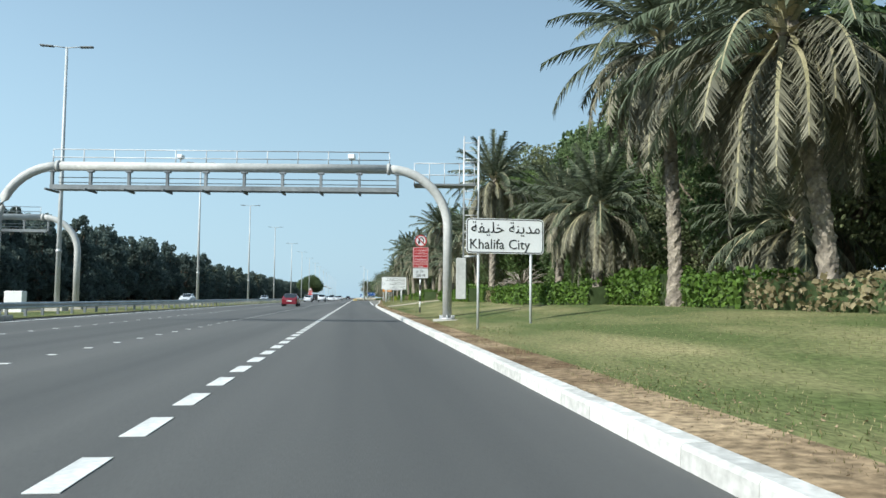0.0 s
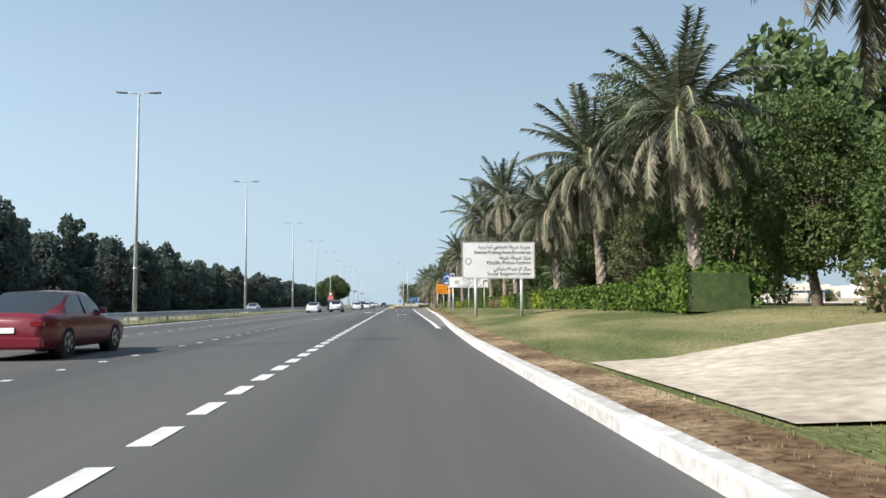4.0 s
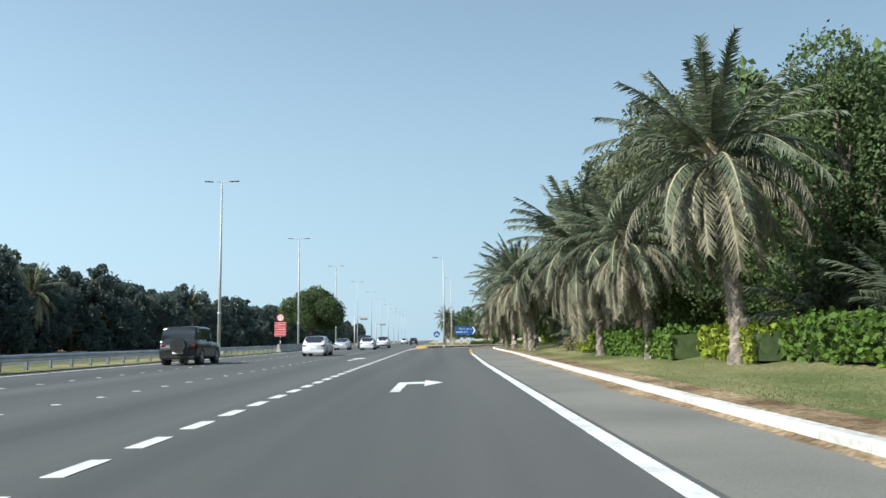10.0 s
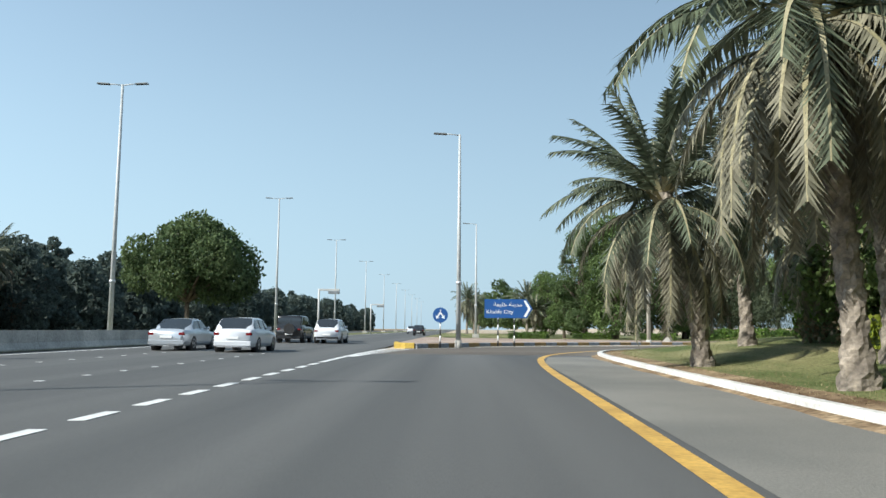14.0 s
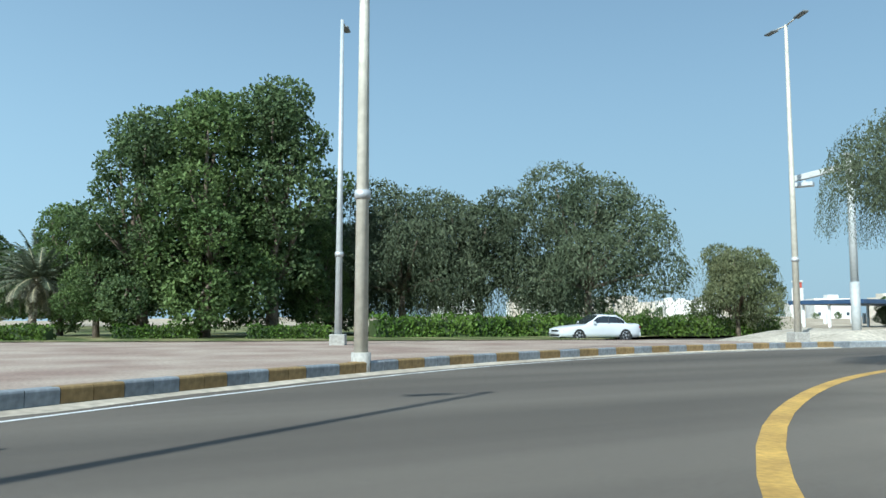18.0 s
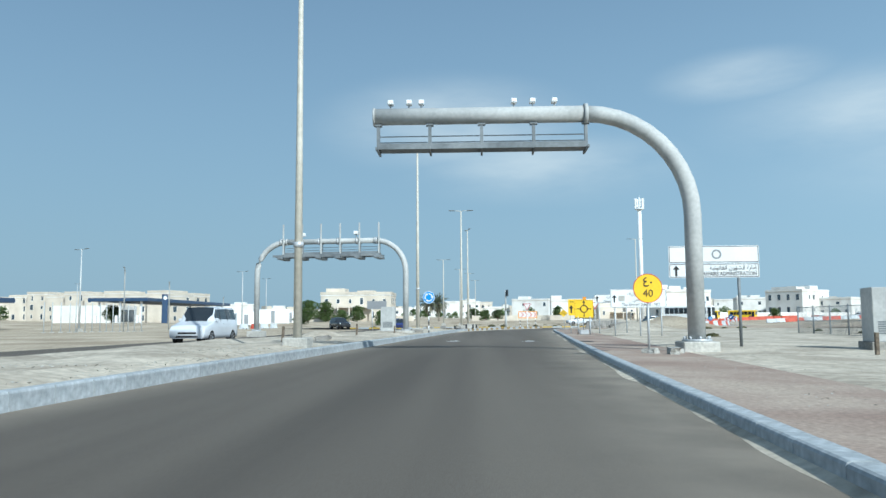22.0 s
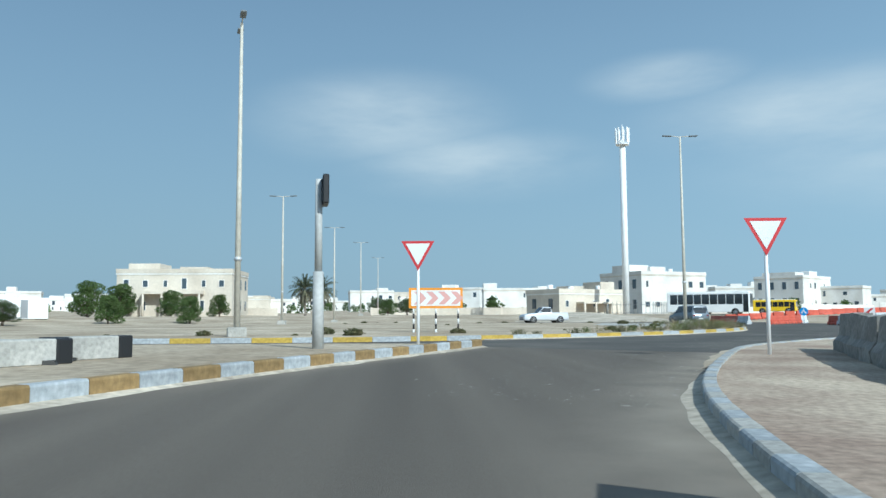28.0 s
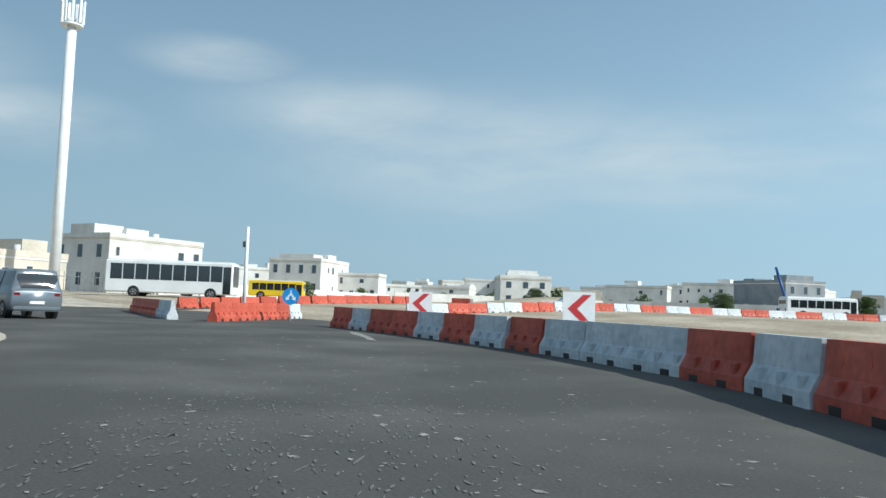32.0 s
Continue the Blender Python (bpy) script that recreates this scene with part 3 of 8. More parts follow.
    me.materials.append(material)
    return me


def limbs_mesh(seed, clusters, base_r, fork):
    r = random.Random(seed)
    bm = bmesh.new()
    f = Vector((r.uniform(-0.2, 0.2), r.uniform(-0.2, 0.2), fork))
    tube(bm, [(0, 0, -0.2), (f.x * 0.4, f.y * 0.4, fork * 0.5), f], base_r, base_r * 0.75, 8)
    for c, _ in clusters:
        c = Vector(c)
        mid = f.lerp(c, 0.5) + Vector((r.uniform(-0.3, 0.3), r.uniform(-0.3, 0.3), 0.2))
        tube(bm, [f, mid, c], base_r * 0.55, base_r * 0.12, 6)
    me = bpy.data.meshes.new("trunk")
    bm.to_mesh(me)
    bm.free()
    me.materials.append(M["bark"])
    return me


def tree_meshes(seed, height, spread, material, per=2600, size=0.42, fork=2.0, n=11, low=0.25, droop=0.0, tall=False):
    """Trunk with limbs and a crown of leaf clusters with an uneven outline."""
    r = random.Random(seed)
    cl = []
    for i in range(n):
        u = (i + 0.5) / n
        z = height * (low + (0.94 - low) * u)
        reach = spread * (math.sin(math.pi * min(1, 0.22 + 0.72 * u)) if not tall else (1.02 - 0.75 * u))
        a = 2.4 * i + r.uniform(-0.4, 0.4)
        d = reach * r.uniform(0.3, 0.85)
        rad = spread * r.uniform(0.25, 0.43) * (1 if not tall else 1.1 - 0.55 * u)
        cl.append(((math.cos(a) * d, math.sin(a) * d, z), (rad, rad, rad * r.uniform(0.65, 0.95))))
    return [limbs_mesh(seed, cl, 0.05 * height * 0.45 + 0.06, fork), leaf_cloud(seed, cl, per, size, droop, material)]


def willow_meshes(seed, height, spread, material, strands=420, fork=2.2, hang=0.4, low=0.1, inner_n=15000, inner_size=0.1, fine=1.0, stray=0.12):
    """A crown of thin hanging twigs set with narrow leaves."""
    r = random.Random(seed)
    cl = []
    m = 15
    for i in range(m):
        a = 2.4 * i
        u = (i + 0.5) / m
        d = spread * (0.72 - 0.5 * max(0, u - 0.3) if i % 3 else 0.3)
        cl.append(((math.cos(a) * d, math.sin(a) * d, height * (max(0.24, low + 0.12) + (0.62 - max(0, low - 0.1)) * u)), (spread * 0.4, spread * 0.4, height * 0.13)))
    V, F = [], []
    for i in range(strands):
        (cx, cy, cz), (rx, ry, rz) = cl[(i * 7) % m]
        a, e = r.uniform(0, 2 * math.pi), math.asin(r.uniform(-0.25, 1))
        p = Vector((cx + rx * math.cos(a) * math.cos(e), cy + ry * math.sin(a) * math.cos(e), cz + rz * math.sin(e) * 1.25))
        out = Vector((p.x, p.y, 0)).normalized()
        ln = height * hang * r.uniform(0.5, 1.35)
        k = int(ln / (0.13 * fine))
        for j in range(k):
            u = j / k
            q = p + out * (0.55 * u ** 0.6) + Vector((r.uniform(-stray, stray), r.uniform(-stray, stray), -ln * u ** 1.3))
            if q.z < height * low:
                break
            d = Vector((r.uniform(-1, 1), r.uniform(-1, 1), -1.2)).normalized()
            s = d.cross(Vector((r.uniform(-1, 1), r.uniform(-1, 1), 0.1))).normalized() * 0.022 * fine
            d = d * r.uniform(0.12, 0.22) * fine
            b = len(V)
            V += [tuple(q), tuple(q + d * 0.5 + s), tuple(q + d), tuple(q + d * 0.5 - s)]
            F.append((b, b + 1, b + 2, b + 3))
    me = bpy.data.meshes.new("crown")
    me.from_pydata(V, [], F)
    me.materials.append(material)
    inner = leaf_cloud(seed, cl, inner_n, inner_size, 0.9, material, "crown", 2.4)
    bm = bmesh.new()
    bm.from_mesh(me)
    bm.from_mesh(inner)
    bm.to_mesh(me)
    bm.free()
    return [limbs_mesh(seed, cl, 0.22, fork), me]


def hedge_mesh(seed, length, depth, height, material, per=110, size=0.13):
    """A clipped hedge along x: an uneven dark body under a skin of leaves."""
    r = np.random.RandomState(seed)
    nx = max(2, int(length / 0.6))
    n = int(per * length * (height * 2 + depth))
    side = r.choice(3, n, p=[0.4, 0.2, 0.4])
    x = r.uniform(-length / 2, length / 2, n)
    ph = r.uniform(0, 6, 4)
    hh = height * (1 + 0.07 * np.sin(x * 1.3 + ph[0]) + 0.06 * np.sin(x * 3.1 + ph[1]))
    dd = depth * (1 + 0.1 * np.sin(x * 1.7 + ph[2]))
    z = r.uniform(0.04, 1, n) * hh
    y = np.where(side == 0, -dd / 2, np.where(side == 2, dd / 2, r.uniform(-0.5, 0.5, n) * dd))
    z = np.where(side == 1, hh, z)
    p = np.stack([x, y, z], 1) + r.normal(size=(n, 3)) * 0.06
    a = r.normal(size=(n, 3))
    a[:, 2] += 0.5
    a /= np.linalg.norm(a, axis=1)[:, None]
    b = np.cross(a, r.normal(size=(n, 3)))
    b /= np.linalg.norm(b, axis=1)[:, None] + 1e-6
    s = size * r.uniform(0.6, 1.4, n)[:, None]
    quad = np.stack([p - a * s * 0.6, p + b * s * 0.45, p + a * s * 0.6, p - b * s * 0.45], 1)
    me = bpy.data.meshes.new("leaves")
    me.from_pydata(list(map(tuple, quad.reshape(-1, 3))), [], [(4 * i, 4 * i + 1, 4 * i + 2, 4 * i + 3) for i in range(n)])
    me.materials.append(material)
    bm = bmesh.new()
    box(bm, -length / 2 + 0.1, length / 2 - 0.1, -depth * 0.4, depth * 0.4, 0, height * 0.86)
    bmesh.ops.subdivide_edges(bm, edges=bm.edges, cuts=2, use_grid_fill=True)
    for v in bm.verts:
        v.co += Vector((0, r.uniform(-0.06, 0.06), r.uniform(-0.08, 0.05) if v.co.z > 0.1 else 0))
    body = bpy.data.meshes.new("body")
    bm.to_mesh(body)
    bm.free()
    body.materials.append(M["leaf_dark"])
    return [body, me]


def grove(name, label, category, meshes, places):
    """Many far crowns in one mesh."""
    V, nf, mats, idx = [], 0, [], []
    for k, m in places:
        me = meshes[k]
        co = np.empty(len(me.vertices) * 3)
        me.vertices.foreach_get("co", co)
        mm = np.array(m)
        V.append(co.reshape(-1, 3) @ mm[:3, :3].T + mm[:3, 3])
        if me.materials[0] not in mats:
            mats.append(me.materials[0])
        idx += [mats.index(me.materials[0])] * (len(me.vertices) // 4)
    V = np.concatenate(V)
    me = bpy.data.meshes.new(name)
    me.from_pydata(V.tolist(), [], np.arange(len(V)).reshape(-1, 4).tolist())
    for m in mats:
        me.materials.append(m)
    me.polygons.foreach_set("material_index", idx)
    return tagged(new(name, me), label, category, kind="stuff")


# ---- Arabic letters: joined forms, written from right to left ----
ARABIC = dict(zip("\u0627\u0623\u0625\u0628\u0629\u062a\u062c\u062d\u062e\u062f\u0630\u0631\u0632\u0633\u0634\u0635\u0636\u0637\u0638\u0639\u063a\u0641\u0642\u0643\u0644\u0645\u0646\u0647\u0648\u0649\u064a\u0626\u0624\u0621",
    (0xFE8D, 0xFE83, 0xFE87, 0xFE8F, 0xFE93, 0xFE95, 0xFE9D, 0xFEA1, 0xFEA5, 0xFEA9, 0xFEAB, 0xFEAD, 0xFEAF, 0xFEB1, 0xFEB5, 0xFEB9, 0xFEBD, 0xFEC1, 0xFEC5, 0xFEC9, 0xFECD, 0xFED1, 0xFED5, 0xFED9, 0xFEDD, 0xFEE1, 0xFEE5, 0xFEE9, 0xFEED, 0xFEEF, 0xFEF1, 0xFE89, 0xFE85, 0xFE80)))
ENDS = set("\u0627\u0623\u0625\u0629\u062f\u0630\u0631\u0632\u0648\u0649\u0624\u0621")


def arabic(text):
    out, i = [], 0
    while i < len(text):
        c = text[i]
        before = i > 0 and text[i - 1] in ARABIC and text[i - 1] not in ENDS and c != "\u0621"
        if c == "\u0644" and text[i + 1: i + 2] in ("\u0627", "\u0625"):
            out.append(chr({"\u0627": 0xFEFB, "\u0625": 0xFEF9}[text[i + 1]] + (1 if before else 0)))
            i += 2
            continue
        if c not in ARABIC:
            out.append(c)
        else:
            after = c not in ENDS and i + 1 < len(text) and text[i + 1] in ARABIC and text[i + 1] != "\u0621"
            out.append(chr(ARABIC[c] + (3 if before and after else 2 if after else 1 if before else 0)))
        i += 1
    return "".join(reversed(out))

# ---- street furniture ----
def light_pole(x, y, h, yaw=0.0, arms=2, paint="pole_grey", base=0.5, z=0.0, label="", group="road lamps", round_base=False):
    e = thing("street_lamp", label or "tall tapered grey steel street lamp with two flat lamp heads", "street lamp", group)
    b = bmesh.new()
    tube(b, [(0, 0, 0.1), (0, 0, h * 0.5), (0, 0, h)], 0.15, 0.07, 10)
    pole = part("pole", b, M[paint], e)
    b = bmesh.new()
    tube(b, [(0, 0, 3.45), (0, 0, 3.62)], 0.17, 0.17, 10)
    part("band", b, M["steel"], pole)
    b = bmesh.new()
    if round_base:
        tube(b, [(0, 0, -0.3), (0, 0, 0.3)], base, base, 14)
    else:
        box(b, -base, base, -base, base, -0.35, 0.42, 0.03)
    part("concrete_base", b, M["concrete"], e)
    for s in (-1, 1)[: arms]:
        b = bmesh.new()
        tube(b, [(0, 0, h - 0.05), (0.55 * -s, 0, h + 0.02), (0.8 * -s, 0, h + 0.03)], 0.035, 0.03, 6)
        part("arm", b, M[paint], e)
        b = bmesh.new()
        box(b, -0.38, 0.38, -0.14, 0.14, -0.045, 0.045, 0.03)
        o = part("lamp_head", b, M["gantry_dark"], e)
        o.location = (-s * 1.12, 0, h + 0.04)
        o.rotation_euler = (0, s * 0.05, 0)
    e.matrix_world = pose(x, y, z, 0, 0, yaw)
    return e


def striped_post(parent, x, y, z0, z1, r=0.04, colours=("black", "white"), step=0.33):
    z, k = z0, 0
    while z < z1 - 0.01:
        b = bmesh.new()
        tube(b, [(x, y, z), (x, y, min(z + step, z1))], r, r, 8)
        part("post_band", b, M[colours[k % 2]], parent)
        z, k = z + step, k + 1


def posts(parent, xs, z0, z1, y=0.05, r=0.045, paint="steel"):
    for x in xs:
        b = bmesh.new()
        tube(b, [(x, y, z0 - 0.15), (x, y, z1)], r, r, 8)
        part("post", b, M[paint], parent)


def panel(parent, w, h, z, face, edge=None, r=0.08, x=0.0, y=0.0, name="panel", rim=0.035):
    """A sign board with a rounded outline and, if edge is given, a border line."""
    b = plate(bmesh.new(), rounded(w, h, r, x, z), y - 0.012, y + 0.012)
    p = part(name, b, M[face], parent)
    if edge:
        o, i = rounded(w - 0.04, h - 0.04, r, x, z), rounded(w - 0.04 - 2 * rim, h - 0.04 - 2 * rim, r * 0.8, x, z)
        n = len(o)
        bb = bmesh.new()
        a = [bb.verts.new((u, y - 0.0155, v)) for u, v in o]
        c = [bb.verts.new((u, y - 0.0155, v)) for u, v in i]
        for k in range(n):
            bb.faces.new((a[k], a[(k + 1) % n], c[(k + 1) % n], c[k]))
        part("border", bb, M[edge], p)
    return p


def shape(parent, outline, y, material, name="symbol"):
    return part(name, plate(bmesh.new(), outline, y, y + 0.003), M[material], parent)


def ring(parent, r0, r1, y, material, cx=0.0, cz=0.0, a0=0.0, a1=360.0, name="symbol", n=32):
    b = bmesh.new()
    V = []
    for k in range(n + 1):
        a = radians(a0 + (a1 - a0) * k / n)
        V.append((b.verts.new((cx + r0 * math.cos(a), y, cz + r0 * math.sin(a))), b.verts.new((cx + r1 * math.cos(a), y, cz + r1 * math.sin(a)))))
    for (a, c), (d, e) in zip(V, V[1:]):
        b.faces.new((a, d, e, c))
    return part(name, b, M[material], parent)


def sign_at(label, x, y, yaw, z=0.0, group="", name="road_sign"):
    e = thing(name, label, "road sign", group)
    return e, pose(x, y, z, 0, 0, yaw)


def gantry(label, x0, x1, h, r, bend, m, one_leg=False, walkway=True, drop=0.75, base=0.0):
    """A tubular portal across a road, along local x from x0 to x1, with a walkway slung under its beam."""
    e = thing("gantry", label, "gantry", "tubular gantries")
    arc = lambda cx, s: [(cx + s * (bend - bend * math.cos(a)), 0, h - bend + bend * math.sin(a)) for a in (math.pi / 2 * k / 10 for k in range(11))]
    b = bmesh.new()
    right = [(x1, 0, 0.35 + base)] + [(x1 - (bend - bend * math.cos(a)), 0, h - bend + bend * math.sin(a)) for a in (math.pi / 2 * k / 10 for k in range(11))]
    tube(b, right, r, r, 14)
    part("leg", b, M["gantry"], e)
    if not one_leg:
        b = bmesh.new()
        tube(b, [(x0, 0, 0.35 + base)] + arc(x0, 1), r, r, 14)
        part("leg", b, M["gantry"], e)
    b = bmesh.new()
    tube(b, [(x0 + (0 if one_leg else bend), 0, h), (x1 - bend, 0, h)], r, r, 14)
    part("beam", b, M["gantry"], e)
    for x in [x1 - bend] + ([] if one_leg else [x0 + bend]):
        b = bmesh.new()
        tube(b, [(x - 0.06, 0, h), (x + 0.06, 0, h)], r * 1.25, r * 1.25, 14)
        part("flange", b, M["gantry"], e)
    for x in [x1] + ([] if one_leg else [x0]):
        b = bmesh.new()
        box(b, x - 0.55, x + 0.55, -0.55, 0.55, base - 0.5, base + 0.3, 0.03)
        part("footing", b, M["concrete"], e)
        b = bmesh.new()
        tube(b, [(x, 0, base + 0.3), (x, 0, base + 0.37)], r * 1.7, r * 1.7, 14)
        part("base_plate", b, M["steel"], e)
        for k in range(8):
            b = bmesh.new()
            a = math.pi * k / 4
            tube(b, [(x + r * 1.45 * math.cos(a), r * 1.45 * math.sin(a), base + 0.36), (x + r * 1.45 * math.cos(a), r * 1.45 * math.sin(a), base + 0.46)], 0.04, 0.04, 6)
            part("bolt", b, M["steel"], e)
    if walkway:
        a0, a1 = (x0 + (0.1 if one_leg else bend * 0.9)), x1 - bend * (1.0 if one_leg else 0.85)
        n = max(4, int((a1 - a0) / 1.45))
        zb = h - r - drop
        b = bmesh.new()
        box(b, a0, a1, -0.15, 0.55, zb, zb + 0.06)
        box(b, a0, a1, -0.2, -0.15, zb - 0.02, zb + 0.16)
        part("walkway", b, M["gantry_dark"], e)
        for k in range(n + 1):
            x = a0 + (a1 - a0) * k / n
            b = bmesh.new()
            box(b, x - 0.05, x + 0.05, -0.07, 0.07, zb, h - r * 0.8)
            box(b, x - 0.12, x + 0.12, -0.1, 0.1, h - r - 0.05, h - r * 0.85)
            box(b, x - 0.03, x + 0.03, -0.55, 0.6, zb - 0.1, zb - 0.02)
            part("hanger", b, M["gantry_dark"], e)
        b = bmesh.new()
        for z in (zb + 0.35, zb + 0.55):
            tube(b, [(a0, 0.5, z), (a1, 0.5, z)], 0.02, 0.02, 6)
        part("lower_rail", b, M["steel"], e)
    return e


def handrail(e, a0, a1, z0, z1, y, n):
    b = bmesh.new()
    for z in (z1, (z0 + z1) / 2):
        tube(b, [(a0, y, z), (a1, y, z)], 0.022, 0.022, 6)
    part("handrail", b, M["steel"], e)
    for k in range(n + 1):
        b = bmesh.new()
        x = a0 + (a1 - a0) * k / n
        tube(b, [(x, y, z0), (x, y, z1)], 0.022, 0.022, 6)
        part("rail_post", b, M["steel"], e)


def small_camera(e, x, y, z, s=1.0):
    b = bmesh.new()
    tube(b, [(x, y, z), (x, y, z + 0.18 * s)], 0.03, 0.03, 6)
    c = part("camera_mount", b, M["steel"], e)
    b = bmesh.new()
    box(b, x - 0.13 * s, x + 0.13 * s, y - 0.22 * s, y + 0.22 * s, z + 0.18 * s, z + 0.38 * s, 0.02)
    part("camera_housing", b, M["white"], c)


# ---- vehicles ----
def wheel(e, x, y, r, w):
    s = 1 if x > 0 else -1
    b = bmesh.new()
    tube(b, [(x - s * w, y, r), (x, y, r)], r, r, 20)
    t = part("tyre", b, M["rubber"], e)
    b = bmesh.new()
    tube(b, [(x, y, r), (x + s * 0.008, y, r)], r * 0.66, r * 0.6, 14)
    part("rim", b, M["rim"], t)
    b = bmesh.new()
    for k in range(5):
        a = 2 * math.pi * k / 5
        d = Vector((0, math.cos(a), math.sin(a)))
        c = Vector((x + s * 0.01, y, r))
        q = Vector((0, -d.z, d.y)) * 0.09 * r
        vs = [b.verts.new(c + d * r * 0.2 + q * 2.2), b.verts.new(c + d * r * 0.6 + q * 2.0), b.verts.new(c + d * r * 0.6 - q * 2.0), b.verts.new(c + d * r * 0.2 - q * 2.2)]
        b.faces.new(vs)
    part("spokes", b, M["black"], t)


CARS = {
    "sedan": dict(l=4.75, w=1.82, h=1.44, belt=0.92, hood=0.86, tail=0.97, cab=(-1.75, 0.85), roof=(-0.95, 0.15), r=0.33, wb=1.38),
    "hatch": dict(l=4.35, w=1.82, h=1.48, belt=0.95, hood=0.9, tail=1.0, cab=(-2.05, 0.8), roof=(-1.55, 0.1), r=0.33, wb=1.32),
    "suv": dict(l=4.6, w=1.86, h=1.69, belt=1.08, hood=1.03, tail=1.08, cab=(-2.15, 0.85), roof=(-1.75, 0.2), r=0.37, wb=1.35),
    "jeep": dict(l=4.4, w=1.9, h=1.92, belt=1.18, hood=1.16, tail=1.18, cab=(-2.1, 0.45), roof=(-2.02, 0.25), r=0.41, wb=1.35),
    "van": dict(l=4.85, w=1.9, h=1.9, belt=1.15, hood=1.05, tail=1.15, cab=(-2.35, 1.3), roof=(-2.2, 0.65), r=0.34, wb=1.55),
    "pickup": dict(l=5.25, w=1.85, h=1.78, belt=1.1, hood=1.06, tail=1.05, cab=(-0.75, 1.0), roof=(-0.55, 0.35), r=0.38, wb=1.6),
}


def car(kind, paint, x, y, yaw, label, z=0.0, group=""):
    """A car with its nose towards local +y."""
    c = CARS[kind]
    e = thing("van" if kind == "van" else "pickup_truck" if kind == "pickup" else "car", label, "van" if kind == "van" else "pickup" if kind == "pickup" else "car", group)
    L, W, H, belt = c["l"] / 2, c["w"] / 2, c["h"], c["belt"]
    cl = 0.2 if kind in ("sedan", "hatch") else 0.26
    (y0, y1), (r0, r1) = c["cab"], c["roof"]
    bw, tw = W - 0.05, W * (0.76 if kind != "jeep" else 0.88)
    square = 0.35 if kind in ("jeep", "van", "pickup") else 1.0  # how much the corners are drawn in
    stops = [(-L, c["tail"] - 0.1), (-L + 0.12, c["tail"]), (y0, belt + 0.02), (r0, H - 0.03), ((r0 + r1) / 2 + 0.2, H), (r1, H - 0.04), (y1, belt), (L - 0.6, c["hood"] - 0.03), (L - 0.2, c["hood"] - 0.1), (L - 0.06, c["hood"] - 0.17), (L, c["hood"] - 0.27)]
    ys_ = sorted(set([-L + 0.03, -L + 0.08, L - 0.1, L - 0.04] + [round(p + (q - p) * k / 4, 4) for p, q in zip([v[0] for v in stops], [v[0] for v in stops][1:]) for k in range(5)]))
    cols, tops = [], []
    for yy in ys_:
        zt = float(np.interp(yy, [v[0] for v in stops], [v[1] for v in stops]))
        end = max(0.0, abs(yy) - L + 0.8) / 0.8
        w = W - 0.16 * square * end ** 3
        bot = cl + 0.05 * max(0.0, end - 0.4)
        sh = min(belt, zt - 0.05)  # shoulder
        up = (zt - sh) / max(0.01, H - belt)
        wt = w - 0.05 - (bw - tw) * min(1.0, up)
        row_ = [(w - 0.16, bot), (w - 0.03, bot + 0.04), (w, bot + 0.22), (w + 0.004, (bot + 0.22 + sh) / 2), (w - 0.012, sh - 0.06), (w - 0.045, sh)]
        if up > 0.3:
            row_ += [(w - 0.05 + (wt - w + 0.05) * v, sh + (zt - 0.06 - sh) * v) for v in (0.12, 0.5, 0.92)] + [(wt - 0.05, zt - 0.02), (wt * 0.6, zt), (0.0, zt + 0.012)]
        else:
            row_ += [(w - 0.05 - (w - 0.05) * v, sh + (zt - sh) * min(1, 2.2 * v)) for v in (0.06, 0.12, 0.2, 0.35, 0.6, 1.0)]
        cols.append(row_)
        tops.append(up)
    shells = {"body": ([], []), "glass": ([], [])}
    mids = [y0 + (y1 - y0) * u for u in ([0.52] if kind in ("sedan", "pickup") else [0.42, 0.7])]
    for s in (-1, 1):
        for i in range(len(ys_) - 1):
            ym = (ys_[i] + ys_[i + 1]) / 2
            for k in range(11):
                pane = 6 <= k <= 7 and min(tops[i], tops[i + 1]) > 0.3 and y0 + 0.28 < ym < y1 - 0.2
                screen = 8 < k and (y0 + 0.04 < ym < r0 - 0.02 and y0 < r0 - 0.05 or r1 + 0.02 < ym < y1 - 0.04)
                V_, F_ = shells["glass" if pane or screen else "body"]
                q = [(s * cols[a][b_][0], ys_[a], cols[a][b_][1]) for a, b_ in ((i, k), (i + 1, k), (i + 1, k + 1), (i, k + 1))]
                if s < 0:
                    q = q[::-1]
                F_.append(tuple(range(len(V_), len(V_) + 4)))
                V_.extend(q)
    for nm, paint_ in (("body", paint), ("glass", "glass_dark")):
        V_, F_ = shells[nm]
        b = bmesh.new()
        vs = [b.verts.new(v) for v in V_]
        for f in F_:
            b.faces.new([vs[q] for q in f])
        bmesh.ops.remove_doubles(b, verts=b.verts, dist=0.0008)
        if nm == "body":
            for end in (-1, 1):
                edge_ = [ed for ed in b.edges if ed.is_boundary and all(abs(v.co.y - end * L) < 0.001 for v in ed.verts)]
                if edge_:
                    bmesh.ops.contextual_create(b, geom=edge_)
        bmesh.ops.recalc_face_normals(b, faces=b.faces)
        part("body" if nm == "body" else "glasshouse", b, M[paint_], e, "" if nm == "body" else "dark tinted car windows", smooth=True)
